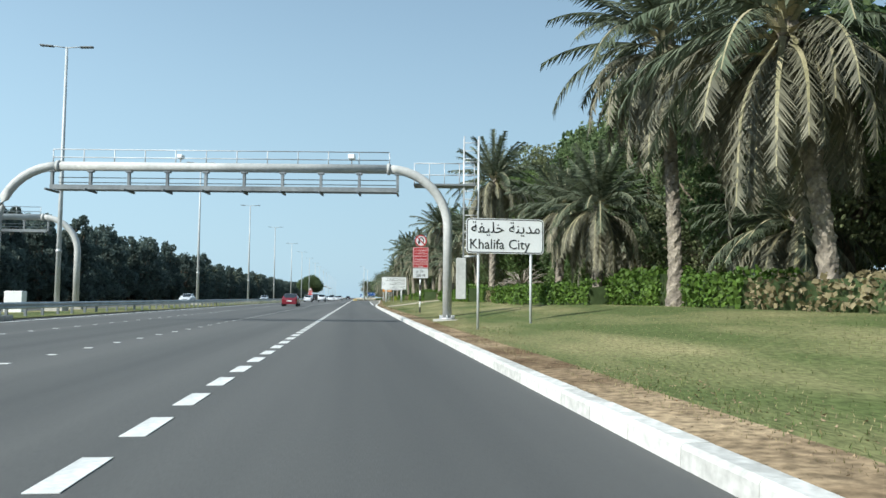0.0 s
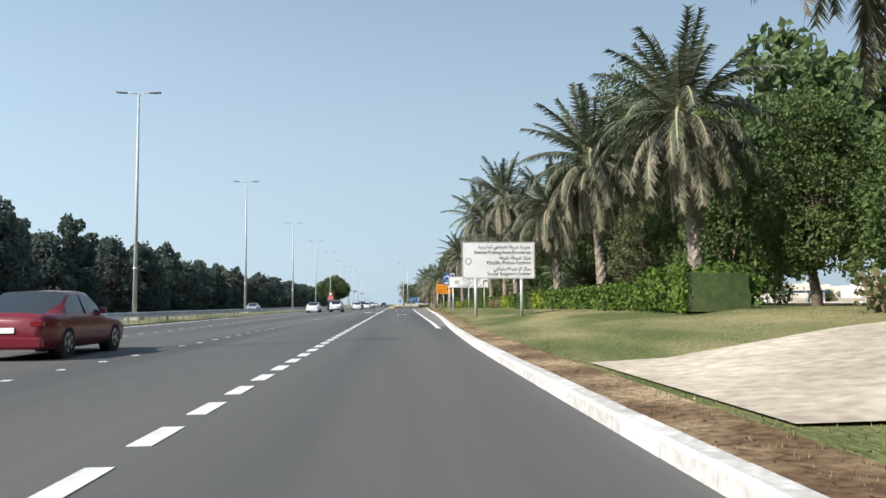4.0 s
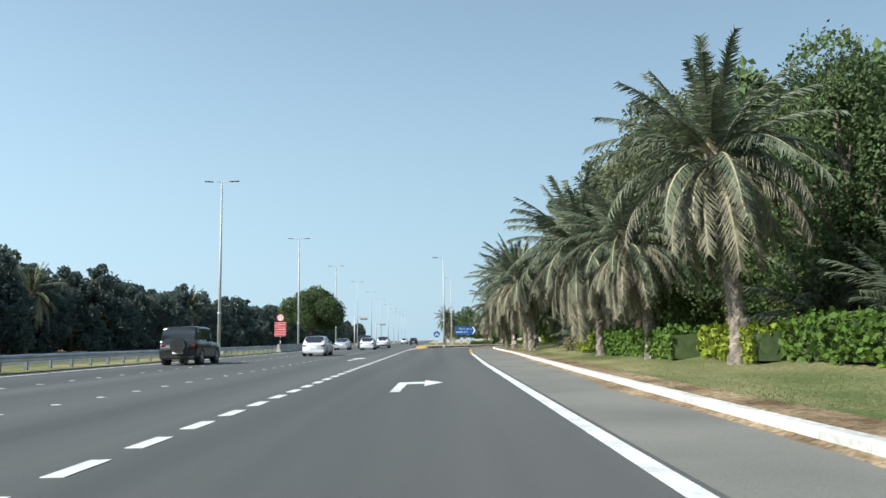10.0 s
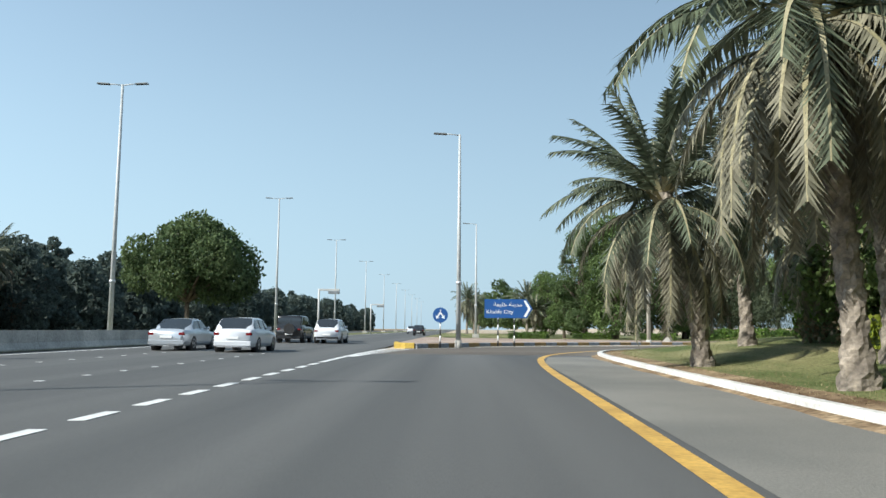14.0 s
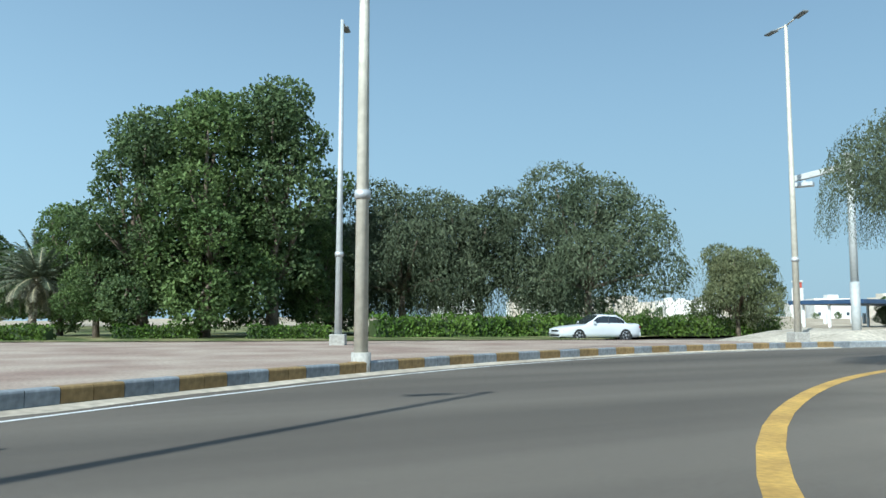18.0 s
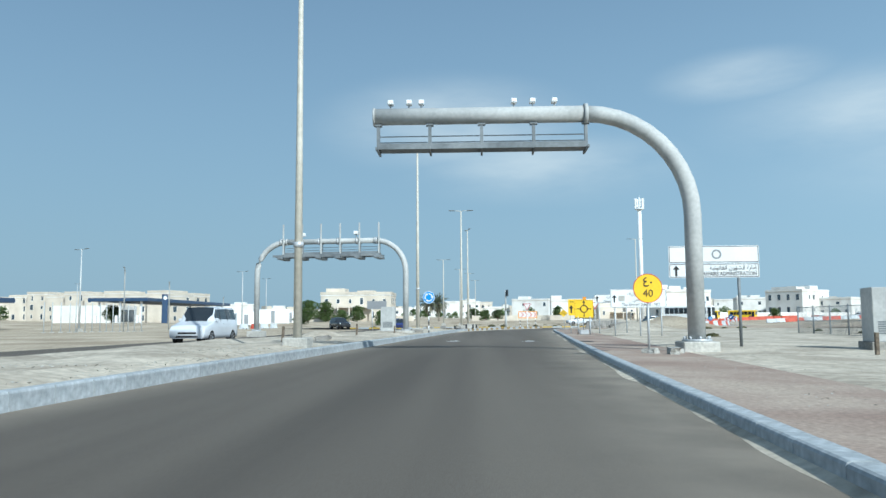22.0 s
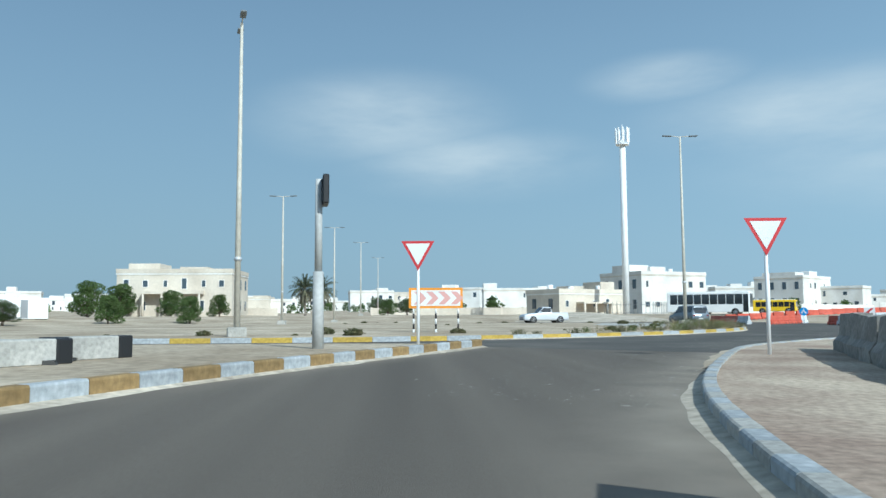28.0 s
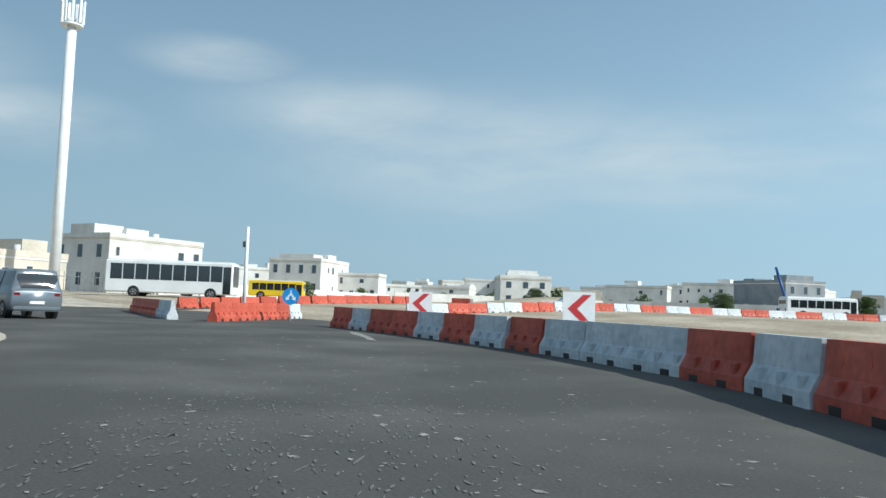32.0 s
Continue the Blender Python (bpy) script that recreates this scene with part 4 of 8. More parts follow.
    for s in (-1, 1):
        for ym in mids:
            b = bmesh.new()
            tube(b, [(s * (W - 0.055), ym, belt), (s * (tw - 0.005), ym - 0.06, H - 0.1)], 0.03, None, 5)
            part("pillar", b, M["black"], e)
        b = bmesh.new()
        box(b, s * (W + 0.02) - 0.08, s * (W + 0.02) + 0.08, y1 - 0.42, y1 - 0.3, belt, belt + 0.14, 0.02)
        part("mirror", b, M[paint], e)
        for yy in (-c["wb"], c["wb"]):
            b = bmesh.new()
            tube(b, [(s * (W - 0.26), yy, c["r"] + 0.02), (s * (W - 0.01), yy, c["r"] + 0.02)], c["r"] + 0.07, None, 18)
            part("wheel_arch", b, M["black"], e)
            wheel(e, s * (W + 0.005), yy, c["r"], 0.24)
        b = bmesh.new()
        box(b, s * (W - 0.24) - 0.13, s * (W - 0.24) + 0.13, -L - 0.008, -L + 0.2, c["tail"] - 0.3, c["tail"] - 0.15, 0.03)
        part("tail_lamp", b, M["lamp_red"], e)
        b = bmesh.new()
        box(b, s * (W - 0.28) - 0.2, s * (W - 0.28) + 0.2, L - 0.26, L - 0.045, c["hood"] - 0.32, c["hood"] - 0.19, 0.03)
        part("head_lamp", b, M["lamp_clear"], e)
        b = bmesh.new()
        box(b, s * W - 0.008, s * W + 0.008, -0.25, -0.08, belt - 0.16, belt - 0.12)
        part("door_handle", b, M[paint], e)
    b = bmesh.new()
    box(b, -W + 0.12, W - 0.12, -L - 0.02, -L + 0.15, cl + 0.06, 0.48, 0.03)
    part("rear_bumper", b, M["black"] if kind in ("suv", "jeep", "pickup") else M[paint], e)
    b = bmesh.new()
    box(b, -0.26, 0.26, -L - 0.026, -L - 0.01, 0.56, 0.67)
    part("plate", b, M["white"], e)
    b = bmesh.new()
    box(b, -W * 0.5, W * 0.5, L - 0.06, L + 0.012, 0.5, 0.61, 0.02)
    part("grille", b, M["black"], e)
    b = bmesh.new()
    box(b, -W * 0.6, W * 0.6, L - 0.06, L + 0.01, cl + 0.06, cl + 0.18, 0.02)
    part("air_intake", b, M["black"], e)
    if kind == "jeep":
        b = bmesh.new()
        tube(b, [(0.05, -L - 0.22, 0.98), (0.05, -L - 0.0, 0.98)], 0.37, 0.37, 20)
        w = part("spare_wheel", b, M["rubber"], e)
        b = bmesh.new()
        tube(b, [(0.05, -L - 0.226, 0.98), (0.05, -L - 0.21, 0.98)], 0.2, 0.2, 16)
        part("wheel_cover", b, M["black"], w)
    if kind == "pickup":
        b = bmesh.new()
        for s in (-1, 1):
            box(b, s * (W - 0.06) - 0.04, s * (W - 0.06) + 0.04, -L + 0.08, c["cab"][0], belt - 0.1, belt + 0.06)
        box(b, -W + 0.1, W - 0.1, -L + 0.04, -L + 0.1, belt - 0.3, belt + 0.05)
        part("load_bed_side", b, M[paint], e)
    e.matrix_world = pose(x, y, z, 0, 0, yaw)
    return e


def bus(paint, x, y, yaw, l, h, label, z=0.0, w=2.4, nwin=8, belt=1.7):
    z = ground_z(x, y)
    e = thing("bus", label, "bus", "parked buses")
    b = bmesh.new()
    box(b, -w / 2, w / 2, -l / 2, l / 2, 0.42, h, 0.12)
    part("body", b, M[paint], e)
    b = bmesh.new()
    box(b, -w / 2 + 0.1, w / 2 - 0.1, -l / 2 + 0.2, l / 2 - 0.3, h - 0.02, h + 0.09, 0.04)
    part("roof_unit", b, M["white"], e)
    for s in (-1, 1):
        for k in range(nwin):
            a = -l / 2 + 0.5 + (l - 1.5) * k / nwin
            b = bmesh.new()
            box(b, s * w / 2 - 0.012, s * w / 2 + 0.012, a + 0.05, a + (l - 1.5) / nwin - 0.05, belt, h - 0.35)
            part("window", b, M["glass_dark"], e)
        for yy in (-l * 0.27, l * 0.33):
            b = bmesh.new()
            tube(b, [(s * (w / 2 - 0.3), yy, 0.5), (s * (w / 2 + 0.006), yy, 0.5)], 0.58, None, 18)
            part("wheel_arch", b, M["black"], e)
            wheel(e, s * (w / 2 + 0.015), yy, 0.48, 0.28)
    b = bmesh.new()
    box(b, -w / 2 + 0.15, w / 2 - 0.15, l / 2 - 0.01, l / 2 + 0.012, 1.25, h - 0.3)
    part("windscreen", b, M["glass_dark"], e)
    b = bmesh.new()
    box(b, -w / 2 + 0.25, w / 2 - 0.25, -l / 2 - 0.012, -l / 2 + 0.01, 1.8, h - 0.4)
    part("rear_window", b, M["glass_dark"], e)
    b = bmesh.new()
    box(b, w / 2 - 0.01, w / 2 + 0.014, l / 2 - 0.95, l / 2 - 0.2, 0.5, h - 0.4)
    part("door", b, M["glass_dark"], e)
    for s in (-1, 1):
        b = bmesh.new()
        box(b, s * (w / 2 - 0.3) - 0.13, s * (w / 2 - 0.3) + 0.13, -l / 2 - 0.014, -l / 2 + 0.01, 0.9, 1.3)
        part("tail_lamp", b, M["lamp_red"], e)
    e.matrix_world = pose(x, y, z, 0, 0, yaw)
    return e


# ---- buildings ----
def villa(x, y, yaw, w, d, h, label, paint="villa_white", floors=2, seed=1, z=0.0, arches=False, tint="window", towers=True, far=False):
    r = random.Random(seed)
    e = thing("villa", label, "house", "villas")
    b = bmesh.new()
    box(b, -w / 2, w / 2, -d / 2, d / 2, -1.0, h)
    wall = part("wall", b, M[paint], e)
    b = bmesh.new()
    for a in ((-w / 2 - 0.12, w / 2 + 0.12, -d / 2 - 0.12, -d / 2 + 0.1), (-w / 2 - 0.12, w / 2 + 0.12, d / 2 - 0.1, d / 2 + 0.12), (-w / 2 - 0.12, -w / 2 + 0.1, -d / 2 + 0.1, d / 2 - 0.1), (w / 2 - 0.1, w / 2 + 0.12, -d / 2 + 0.1, d / 2 - 0.1)):
        box(b, *a, h, h + 0.75)
    part("parapet", b, M[paint], e)
    b = bmesh.new()
    box(b, -w / 2 - 0.1, w / 2 + 0.1, -d / 2 - 0.1, d / 2 + 0.1, h - 0.3, h - 0.05)
    part("cornice", b, M["villa_cream" if paint == "villa_white" else "villa_white"], e)
    if towers:
        for k in range(1 if far else 2):
            tw, td = w * r.uniform(0.2, 0.34), d * r.uniform(0.4, 0.7)
            tx = r.uniform(-w / 2 + tw / 2, w / 2 - tw / 2)
            b = bmesh.new()
            box(b, tx - tw / 2, tx + tw / 2, -td / 2, td / 2, h - 0.02, h + r.uniform(1.2, 2.6))
            part("stair_tower" if k == 0 else "roof_room", b, M[paint], e)
        for k in range(0 if far else 3):
            b = bmesh.new()
            tx, ty = r.uniform(-w / 2 + 1, w / 2 - 1), r.uniform(-d / 3, d / 3)
            tube(b, [(tx, ty, h - 0.01), (tx, ty, h + r.uniform(1.2, 1.9))], 0.6, 0.55, 10)
            part("water_tank", b, M["white"], e)
    fh = h / floors
    n = max(2, int(w / 3.2))
    for fl in range(floors):
        for k in range(n):
            if r.random() < (0.55 if far else 0.34):
                continue
            cx = -w / 2 + w * (k + 0.5) / n + r.uniform(-0.25, 0.25)
            ww, hh = r.choice((0.6, 0.8, 1.2)), r.choice((1.1, 1.4, 1.8))
            zc = fl * fh + fh * 0.52
            if far:
                b = bmesh.new()
                box(b, cx - ww / 2, cx + ww / 2, -d / 2 - 0.04, -d / 2 + 0.1, zc - hh / 2, zc + hh / 2)
                part("window", b, M[tint], e)
                continue
            win = thing("window", "", "")
            win.parent = e
            b = bmesh.new()
            box(b, cx - ww / 2 - 0.1, cx + ww / 2 + 0.1, -d / 2 - 0.07, -d / 2 + 0.02, zc - hh / 2 - 0.1, zc + hh / 2 + 0.1)
            part("frame", b, M["villa_cream" if paint == "villa_white" else "villa_white"], win)
            b = bmesh.new()
            box(b, cx - ww / 2, cx + ww / 2, -d / 2 - 0.085, -d / 2 - 0.03, zc - hh / 2, zc + hh / 2)
            part("pane", b, M[tint], win)
        for k in range(0 if far else max(1, int(d / 4))):
            cy = -d / 2 + d * (k + 0.5) / max(1, int(d / 4))
            for s in (-1, 1):
                b = bmesh.new()
                box(b, s * w / 2 - 0.06, s * w / 2 + 0.06, cy - 0.6, cy + 0.6, fl * fh + fh * 0.3, fl * fh + fh * 0.75)
                part("side_window", b, M[tint], e)
    if arches:
        b = bmesh.new()
        px_ = w * 0.26
        box(b, -px_, px_, -d / 2 - 2.2, -d / 2 - 0.01, h * 0.52, h * 0.6)
        part("porch_roof", b, M[paint], e)
        for s in (-1, -0.33, 0.33, 1):
            b = bmesh.new()
            tube(b, [(s * px_ * 0.92, -d / 2 - 2.0, -0.5), (s * px_ * 0.92, -d / 2 - 2.0, h * 0.52)], 0.22, 0.2, 8)
            part("column", b, M[paint], e)
    e.matrix_world = pose(x, y, ground_z(x, y) - 0.15, 0, 0, yaw)
    return e


def compound_wall(x0, y0, x1, y1, h, z=0.0, paint="villa_white", label="long rendered boundary wall with piers"):
    e = thing("boundary_wall", label, "wall", "boundary walls")
    ln = math.hypot(x1 - x0, y1 - y0)
    b = bmesh.new()
    box(b, 0, ln, -0.1, 0.1, -0.8, h)
    part("wall", b, M[paint], e)
    for k in range(int(ln / 5) + 1):
        b = bmesh.new()
        box(b, k * 5 - 0.2, k * 5 + 0.2, -0.17, 0.17, -0.8, h + 0.2)
        part("pier", b, M[paint], e)
    e.matrix_world = pose(x0, y0, ground_z((x0 + x1) / 2, (y0 + y1) / 2) - 0.1, 0, 0, math.degrees(math.atan2(y1 - y0, x1 - x0)))


# ---- water-filled barriers ----
def barrier_mesh(name):
    prof = [(-0.25, 0.0), (-0.25, 0.2), (-0.12, 0.42), (-0.085, 0.85), (0.085, 0.85), (0.12, 0.42), (0.25, 0.2), (0.25, 0.0)]
    b = bmesh.new()
    L = 0.985
    cols = [[b.verts.new((x, y, z)) for y, z in prof] for x in (-L, -L + 0.04, L - 0.04, L)]
    for i, s in ((0, 0.9), (3, 0.9)):
        for v in cols[i]:
            v.co.y *= s
    for p, q in zip(cols, cols[1:]):
        for k in range(len(prof)):
            b.faces.new((p[k], p[(k + 1) % len(prof)], q[(k + 1) % len(prof)], q[k]))
    b.faces.new(cols[0])
    b.faces.new(cols[-1][::-1])
    bmesh.ops.recalc_face_normals(b, faces=b.faces)
    me = bpy.data.meshes.new(name)
    b.to_mesh(me)
    b.free()
    return me


def barrier_bits():
    """Ribs, slots, joint posts of a barrier; forklift openings as black blocks for their shade."""
    out = []
    for s in (-1, 1):
        for x in (-0.6, 0.0, 0.6):
            b = bmesh.new()
            a = [b.verts.new(v) for v in ((x - 0.09, s * 0.119, 0.44), (x + 0.09, s * 0.119, 0.44), (x + 0.075, s * 0.255, 0.21), (x - 0.075, s * 0.255, 0.21))]
            c = [b.verts.new(v) for v in ((x - 0.06, s * 0.104, 0.7), (x + 0.06, s * 0.104, 0.7))]
            b.faces.new(a)
            b.faces.new((a[0], a[1], c[1], c[0]))
            tubeb = bmesh.new()
            tube(tubeb, [(x, s * 0.09, 0.62), (x, s * 0.112, 0.62)], 0.075, 0.075, 12)
            b.free()
            out.append(("slot", tubeb, "groove"))
            rb = bmesh.new()
            box(rb, x - 0.22, x - 0.08, s * 0.17 - 0.07, s * 0.17 + 0.07, 0.06, 0.4, 0.02)
            out.append(("rib", rb, "self"))
        for x in (-0.45, 0.45):
            b = bmesh.new()
            box(b, x - 0.14, x + 0.14, s * 0.235 - 0.02, s * 0.235 + 0.02, 0.0, 0.11)
            out.append(("fork_opening", b, "dark"))
    return out


def barrier_proto(paint, label):
    e = thing("water_barrier", label, "road barrier", "water barriers")
    me = barrier_mesh("shell")
    me.materials.append(M[paint])
    o = new("shell", me)
    o.parent = e
    for nm, bm, kind in barrier_bits():
        part(nm, bm, M["black"] if kind == "dark" else M[paint], e)
    return e


# ---- kerbs ----
def along(pts, step, start=0.0):
    """Points every step metres along a line of points: place and heading."""
    out, need = [], start
    for (x0, y0), (x1, y1) in zip(pts, pts[1:]):
        ln = math.hypot(x1 - x0, y1 - y0)
        while need <= ln:
            u = need / ln
            out.append((x0 + (x1 - x0) * u, y0 + (y1 - y0) * u, math.degrees(math.atan2(y1 - y0, x1 - x0))))
            need += step
        need -= ln
    return out


def smooth(pts, rounds=2):
    for _ in range(rounds):
        q = [pts[0]]
        for (x0, y0), (x1, y1) in zip(pts, pts[1:]):
            q += [(0.75 * x0 + 0.25 * x1, 0.75 * y0 + 0.25 * y1), (0.25 * x0 + 0.75 * x1, 0.25 * y0 + 0.75 * y1)]
        pts = q + [pts[-1]]
    return pts


def kerb_stone(length, w, h, material, low=0.06):
    """A kerb stone along x with a rounded front edge; the road lies on its -y side."""
    r = 0.035
    prof = [(0.0, -low), (0.0, h - r), (0.012, h - r * 0.35), (r, h), (w, h), (w, -low)]
    b = bmesh.new()
    g = length / 2 - 0.006
    c0 = [b.verts.new((-g, y, z)) for y, z in prof]
    c1 = [b.verts.new((g, y, z)) for y, z in prof]
    for k in range(len(prof)):
        b.faces.new((c0[k], c0[(k + 1) % len(prof)], c1[(k + 1) % len(prof)], c1[k]))
    b.faces.new(c0[::-1])
    b.faces.new(c1)
    bmesh.ops.recalc_face_normals(b, faces=b.faces)
    me = bpy.data.meshes.new("kerb_stone")
    b.to_mesh(me)
    b.free()
    me.materials.append(material)
    return me


def kerb_run(name, label, pts, meshes, step, flip=False, jitter=0.004, z=0.0):
    e = tagged(new(name), label, "kerb", kind="structure")
    for i, (x, y, a) in enumerate(along(pts, step, step / 2)):
        o = new("kerb_stone", meshes[i % len(meshes)])
        o.parent = e
        o.matrix_local = pose(x, y, z + R.uniform(-jitter, jitter), 0, 0, a + (180 if flip else 0) + R.uniform(-0.3, 0.3))
    return e

# ---- ground, roads, kerbs ----
KERB_R = smooth([(2.1, -150), (2.1, 40), (2.1, 88), (2.5, 104), (3.0, 117), (3.55, 130), (4.25, 151), (4.85, 170), (5.45, 196), (6.4, 222), (7.1, 239), (7.45, 256), (7.9, 272), (8.9, 279), (11.8, 284), (20, 291.6), (28, 295.6), (34.6, 297.4), (40, 297.8), (48, 297.4), (73, 295.8), (107, 293.1), (129, 291.5), (134.9, 290.3), (140, 288.7), (147, 285.4), (151.6, 283), (155, 279.8), (159.2, 275.2), (162.5, 271.2), (166, 266.5), (168.5, 262), (170.5, 257)], 2)
KERB_L = smooth([(0.3, 285.6), (1.1, 286.7), (3.4, 290.1), (6.7, 293.2), (11.6, 297), (17.8, 300.9), (22.7, 303), (29, 304.9), (36.3, 305.8), (43, 305.6), (55, 305.3), (76, 304.3), (100, 302.7), (113, 302), (126, 300.8), (136, 298.2), (141, 296.5), (146.4, 294.2), (151, 292.1), (155.2, 290.2)], 2)
ISLAND = smooth([(162, 318), (160.5, 305), (160.6, 296), (161.4, 292.2), (163, 288), (166.3, 282), (168.6, 278.9), (172.2, 275.4), (175.8, 272.4), (180.5, 269.8), (187.4, 267.4), (194, 266.6), (199.5, 267.2)], 2)


def at_y(pts, y):
    for (x0, y0), (x1, y1) in zip(pts, pts[1:]):
        if y0 <= y <= y1 and y1 > y0:
            return x0 + (x1 - x0) * (y - y0) / (y1 - y0)
    return pts[0][0]


def at_x(pts, x):
    for (x0, y0), (x1, y1) in zip(pts, pts[1:]):
        if x0 <= x <= x1 and x1 > x0:
            return y0 + (y1 - y0) * (x - x0) / (x1 - x0)
    return pts[-1][1]


def spread(pts, n):
    d = [0]
    for (x0, y0), (x1, y1) in zip(pts, pts[1:]):
        d.append(d[-1] + math.hypot(x1 - x0, y1 - y0))
    out = []
    for k in range(n):
        s, i = d[-1] * k / (n - 1), 0
        while i < len(d) - 2 and d[i + 1] < s:
            i += 1
        u = (s - d[i]) / max(1e-9, d[i + 1] - d[i])
        out.append((pts[i][0] + (pts[i + 1][0] - pts[i][0]) * u, pts[i][1] + (pts[i + 1][1] - pts[i][1]) * u))
    return out


KR = spread(KERB_R, 3400)
KL = spread(KERB_L, 1500)
KRA = np.array(KR)


def step(a, b, v):
    u = min(1.0, max(0.0, (v - a) / (b - a)))
    return u * u * (3 - 2 * u)


def verge_z(x, y):
    """The mown verge climbs from the kerb towards the trees and falls again beyond the bend."""
    s = float(np.min(np.hypot(KRA[:, 0] - x, KRA[:, 1] - y)))
    return 0.12 + 0.8 * step(0, 8, s) * (1 - step(33, 45, x))


def ground_z(x, y):
    """The desert rises a little beyond the roundabout."""
    r = math.hypot(x - 190, y - 290)
    return -0.06 + (1.1 * step(50, 85, r) + min(3.0, max(0.0, 0.014 * (r - 150)))) * step(168, 205, x)


def sheet(name, label, rows, material, category="ground", kind="structure"):
    """A surface lofted through rows of points, all of one count."""
    n = len(rows[0])
    V = [p for row in rows for p in row]
    F = [(i * n + k, i * n + k + 1, (i + 1) * n + k + 1, (i + 1) * n + k) for i in range(len(rows) - 1) for k in range(n - 1)]
    o = raw(name, V, F, material, smooth=True)
    me = o.data
    if me.polygons[0].normal.z < 0:
        me.flip_normals()
    return tagged(o, label, category, kind=kind)


def area(name, label, outline, z, material, category="ground"):
    b = bmesh.new()
    f = b.faces.new([b.verts.new((x, y, z)) for x, y in outline])
    b.normal_update()
    bmesh.ops.triangulate(b, faces=[f])
    bmesh.ops.recalc_face_normals(b, faces=b.faces)
    for f in b.faces:
        if f.normal.z < 0:
            f.normal_flip()
    return tagged(finish(name, b, material), label, category, kind="structure")


# the desert, out to the horizon
gx = [-3000, -1200, -500, -200, -60] + [i * 12.0 for i in range(0, 14)] + [162 + 5.0 * i for i in range(52)] + [440, 500, 600, 900, 1500, 3200]
gy = [-3000, -1200, -500, -200, -60, -20] + [i * 5.0 for i in range(0, 96)] + [500, 600, 900, 1500, 3200]
sheet("ground", "pale beige desert sand reaching to the horizon", [[(x, y, ground_z(x, y) + (noise.noise(Vector((x * 0.03, y * 0.03, 0))) * 0.05 + (noise.noise(Vector((x * 0.09, y * 0.09, 4))) * 0.22 * step(48, 60, math.hypot(x - 190, y - 290)) if x > 205 else 0) if -100 < x < 500 and 0 < y < 500 else 0)) for x in gx] for y in gy], M["sand"])
# highway
ys = [-400, -150, -60] + [i * 6.0 for i in range(-9, 47)]
sheet("road", "grey asphalt highway with four lanes", [[(x, y, 0.0) for x in (-14.7, -9, -4, 0, at_y(KERB_R, max(y, -149)) + 0.05)] for y in ys] + [[(-14.7 + 13.1 * k / 4, y, 0.0) for k in range(5)] for y in (276.01, 300, 400, 700, 2600)], M["asphalt"], "road")
sheet("road_opposite", "asphalt of the opposite highway carriageway", [[(x, y, 0.0) for x in (-36, -28, -20)] for y in (-400, 0, 200, 400, 2600)], M["asphalt"], "road")
sheet("median", "sandy strip with thin grass between the carriageways", [[(x, y, 0.03 + (0.12 if x in (-18.4, -16.4) else 0)) for x in (-20, -18.4, -16.4, -14.7)] for y in (-400, -100, 0, 60, 120, 180, 240, 300, 700, 2600)], M["lawn"])
sheet("far_verge", "soil and grass under the wood across the highway", [[(x, y, 0.02 + (0.25 if x < -40 else 0)) for x in (-110, -70, -42, -36)] for y in (-400, 0, 100, 200, 300, 400, 700, 1500)], M["dry_soil"])
# slip road and cross road
left = spread([(-1.62, 276), (-1.0, 282)] + KERB_L, 70)
right = spread([(at_y(KERB_R, 276) + 0.05, 276)] + [p for p in KERB_R if p[1] > 276 and p[0] < 150 or 20 < p[0] < 150], 70)
sheet("slip_road", "worn brownish asphalt of the slip road and cross road", [[(a[0] + (b_[0] - a[0]) * k / 16, a[1] + (b_[1] - a[1]) * k / 16, 0.003) for k in range(17)] for a, b_ in zip(left, right)], M["asphalt_worn"], "road")
slip = bpy.data.objects["slip_road"].data
track = slip.attributes.new("dust", "FLOAT", "POINT")
track.data.foreach_set("value", [max(0.9 * math.exp(-((16 - k) / 2.2) ** 2), 0.55 * math.exp(-(k / 1.3) ** 2)) * (0.35 + 0.65 * step(8, 40, left[i][0])) for i in range(len(left)) for k in range(17)])
area("roundabout_road", "dark dusty asphalt of the roundabout", [(147.6, 285.0), (152.4, 291.4), (156.5, 298), (157, 318), (170, 330), (235, 310), (240, 262), (226, 247), (202, 249.5), (184, 253), (172, 256), (168, 262.5), (162.5, 271.2), (156, 279)], -0.0012, M["asphalt_dusty"], "road")
area("opposite_cross_road", "asphalt of the far lanes of the cross road", [(30, 323.5), (45, 320.6), (62, 318.4), (90, 317), (120, 315), (160, 312), (160, 305.5), (120, 308.6), (90, 310.6), (62, 311.8), (45, 313.6), (30, 317)], 0.0, M["asphalt_worn"], "road")
# right-hand verge
rows = []
y_top = max(p[1] for p in KERB_R if p[0] < 60) - 0.03
for y in [-150, -90, -45] + [i * 4.0 for i in range(-8, 74)] + [294, 295.5, 296.6, 297.2, y_top]:
    k = at_y(KERB_R, y) + 0.2
    edge = max(k + 1, 46.4 if y < 297.4 else 41.5)
    offs = [0, 0.2, 0.45, 0.75] + [0.75 + (edge - k - 0.75) * u for u in (0.015, 0.04, 0.08, 0.14, 0.21, 0.3, 0.42, 0.6, 0.8, 1)] if edge - k > 6 else [(edge - k) * u / 13 for u in range(14)]
    rows.append([(k + o, y, verge_z(k + o, y) + noise.noise(Vector((o, y * 0.2, 3))) * 0.035 * (o > 0) * (1 - step(33, 45, k + o))) for o in offs])
sheet("verge_litter", "dry soil and leaf litter beside the kerb", [r[:4] for r in rows], M["dry_soil"])
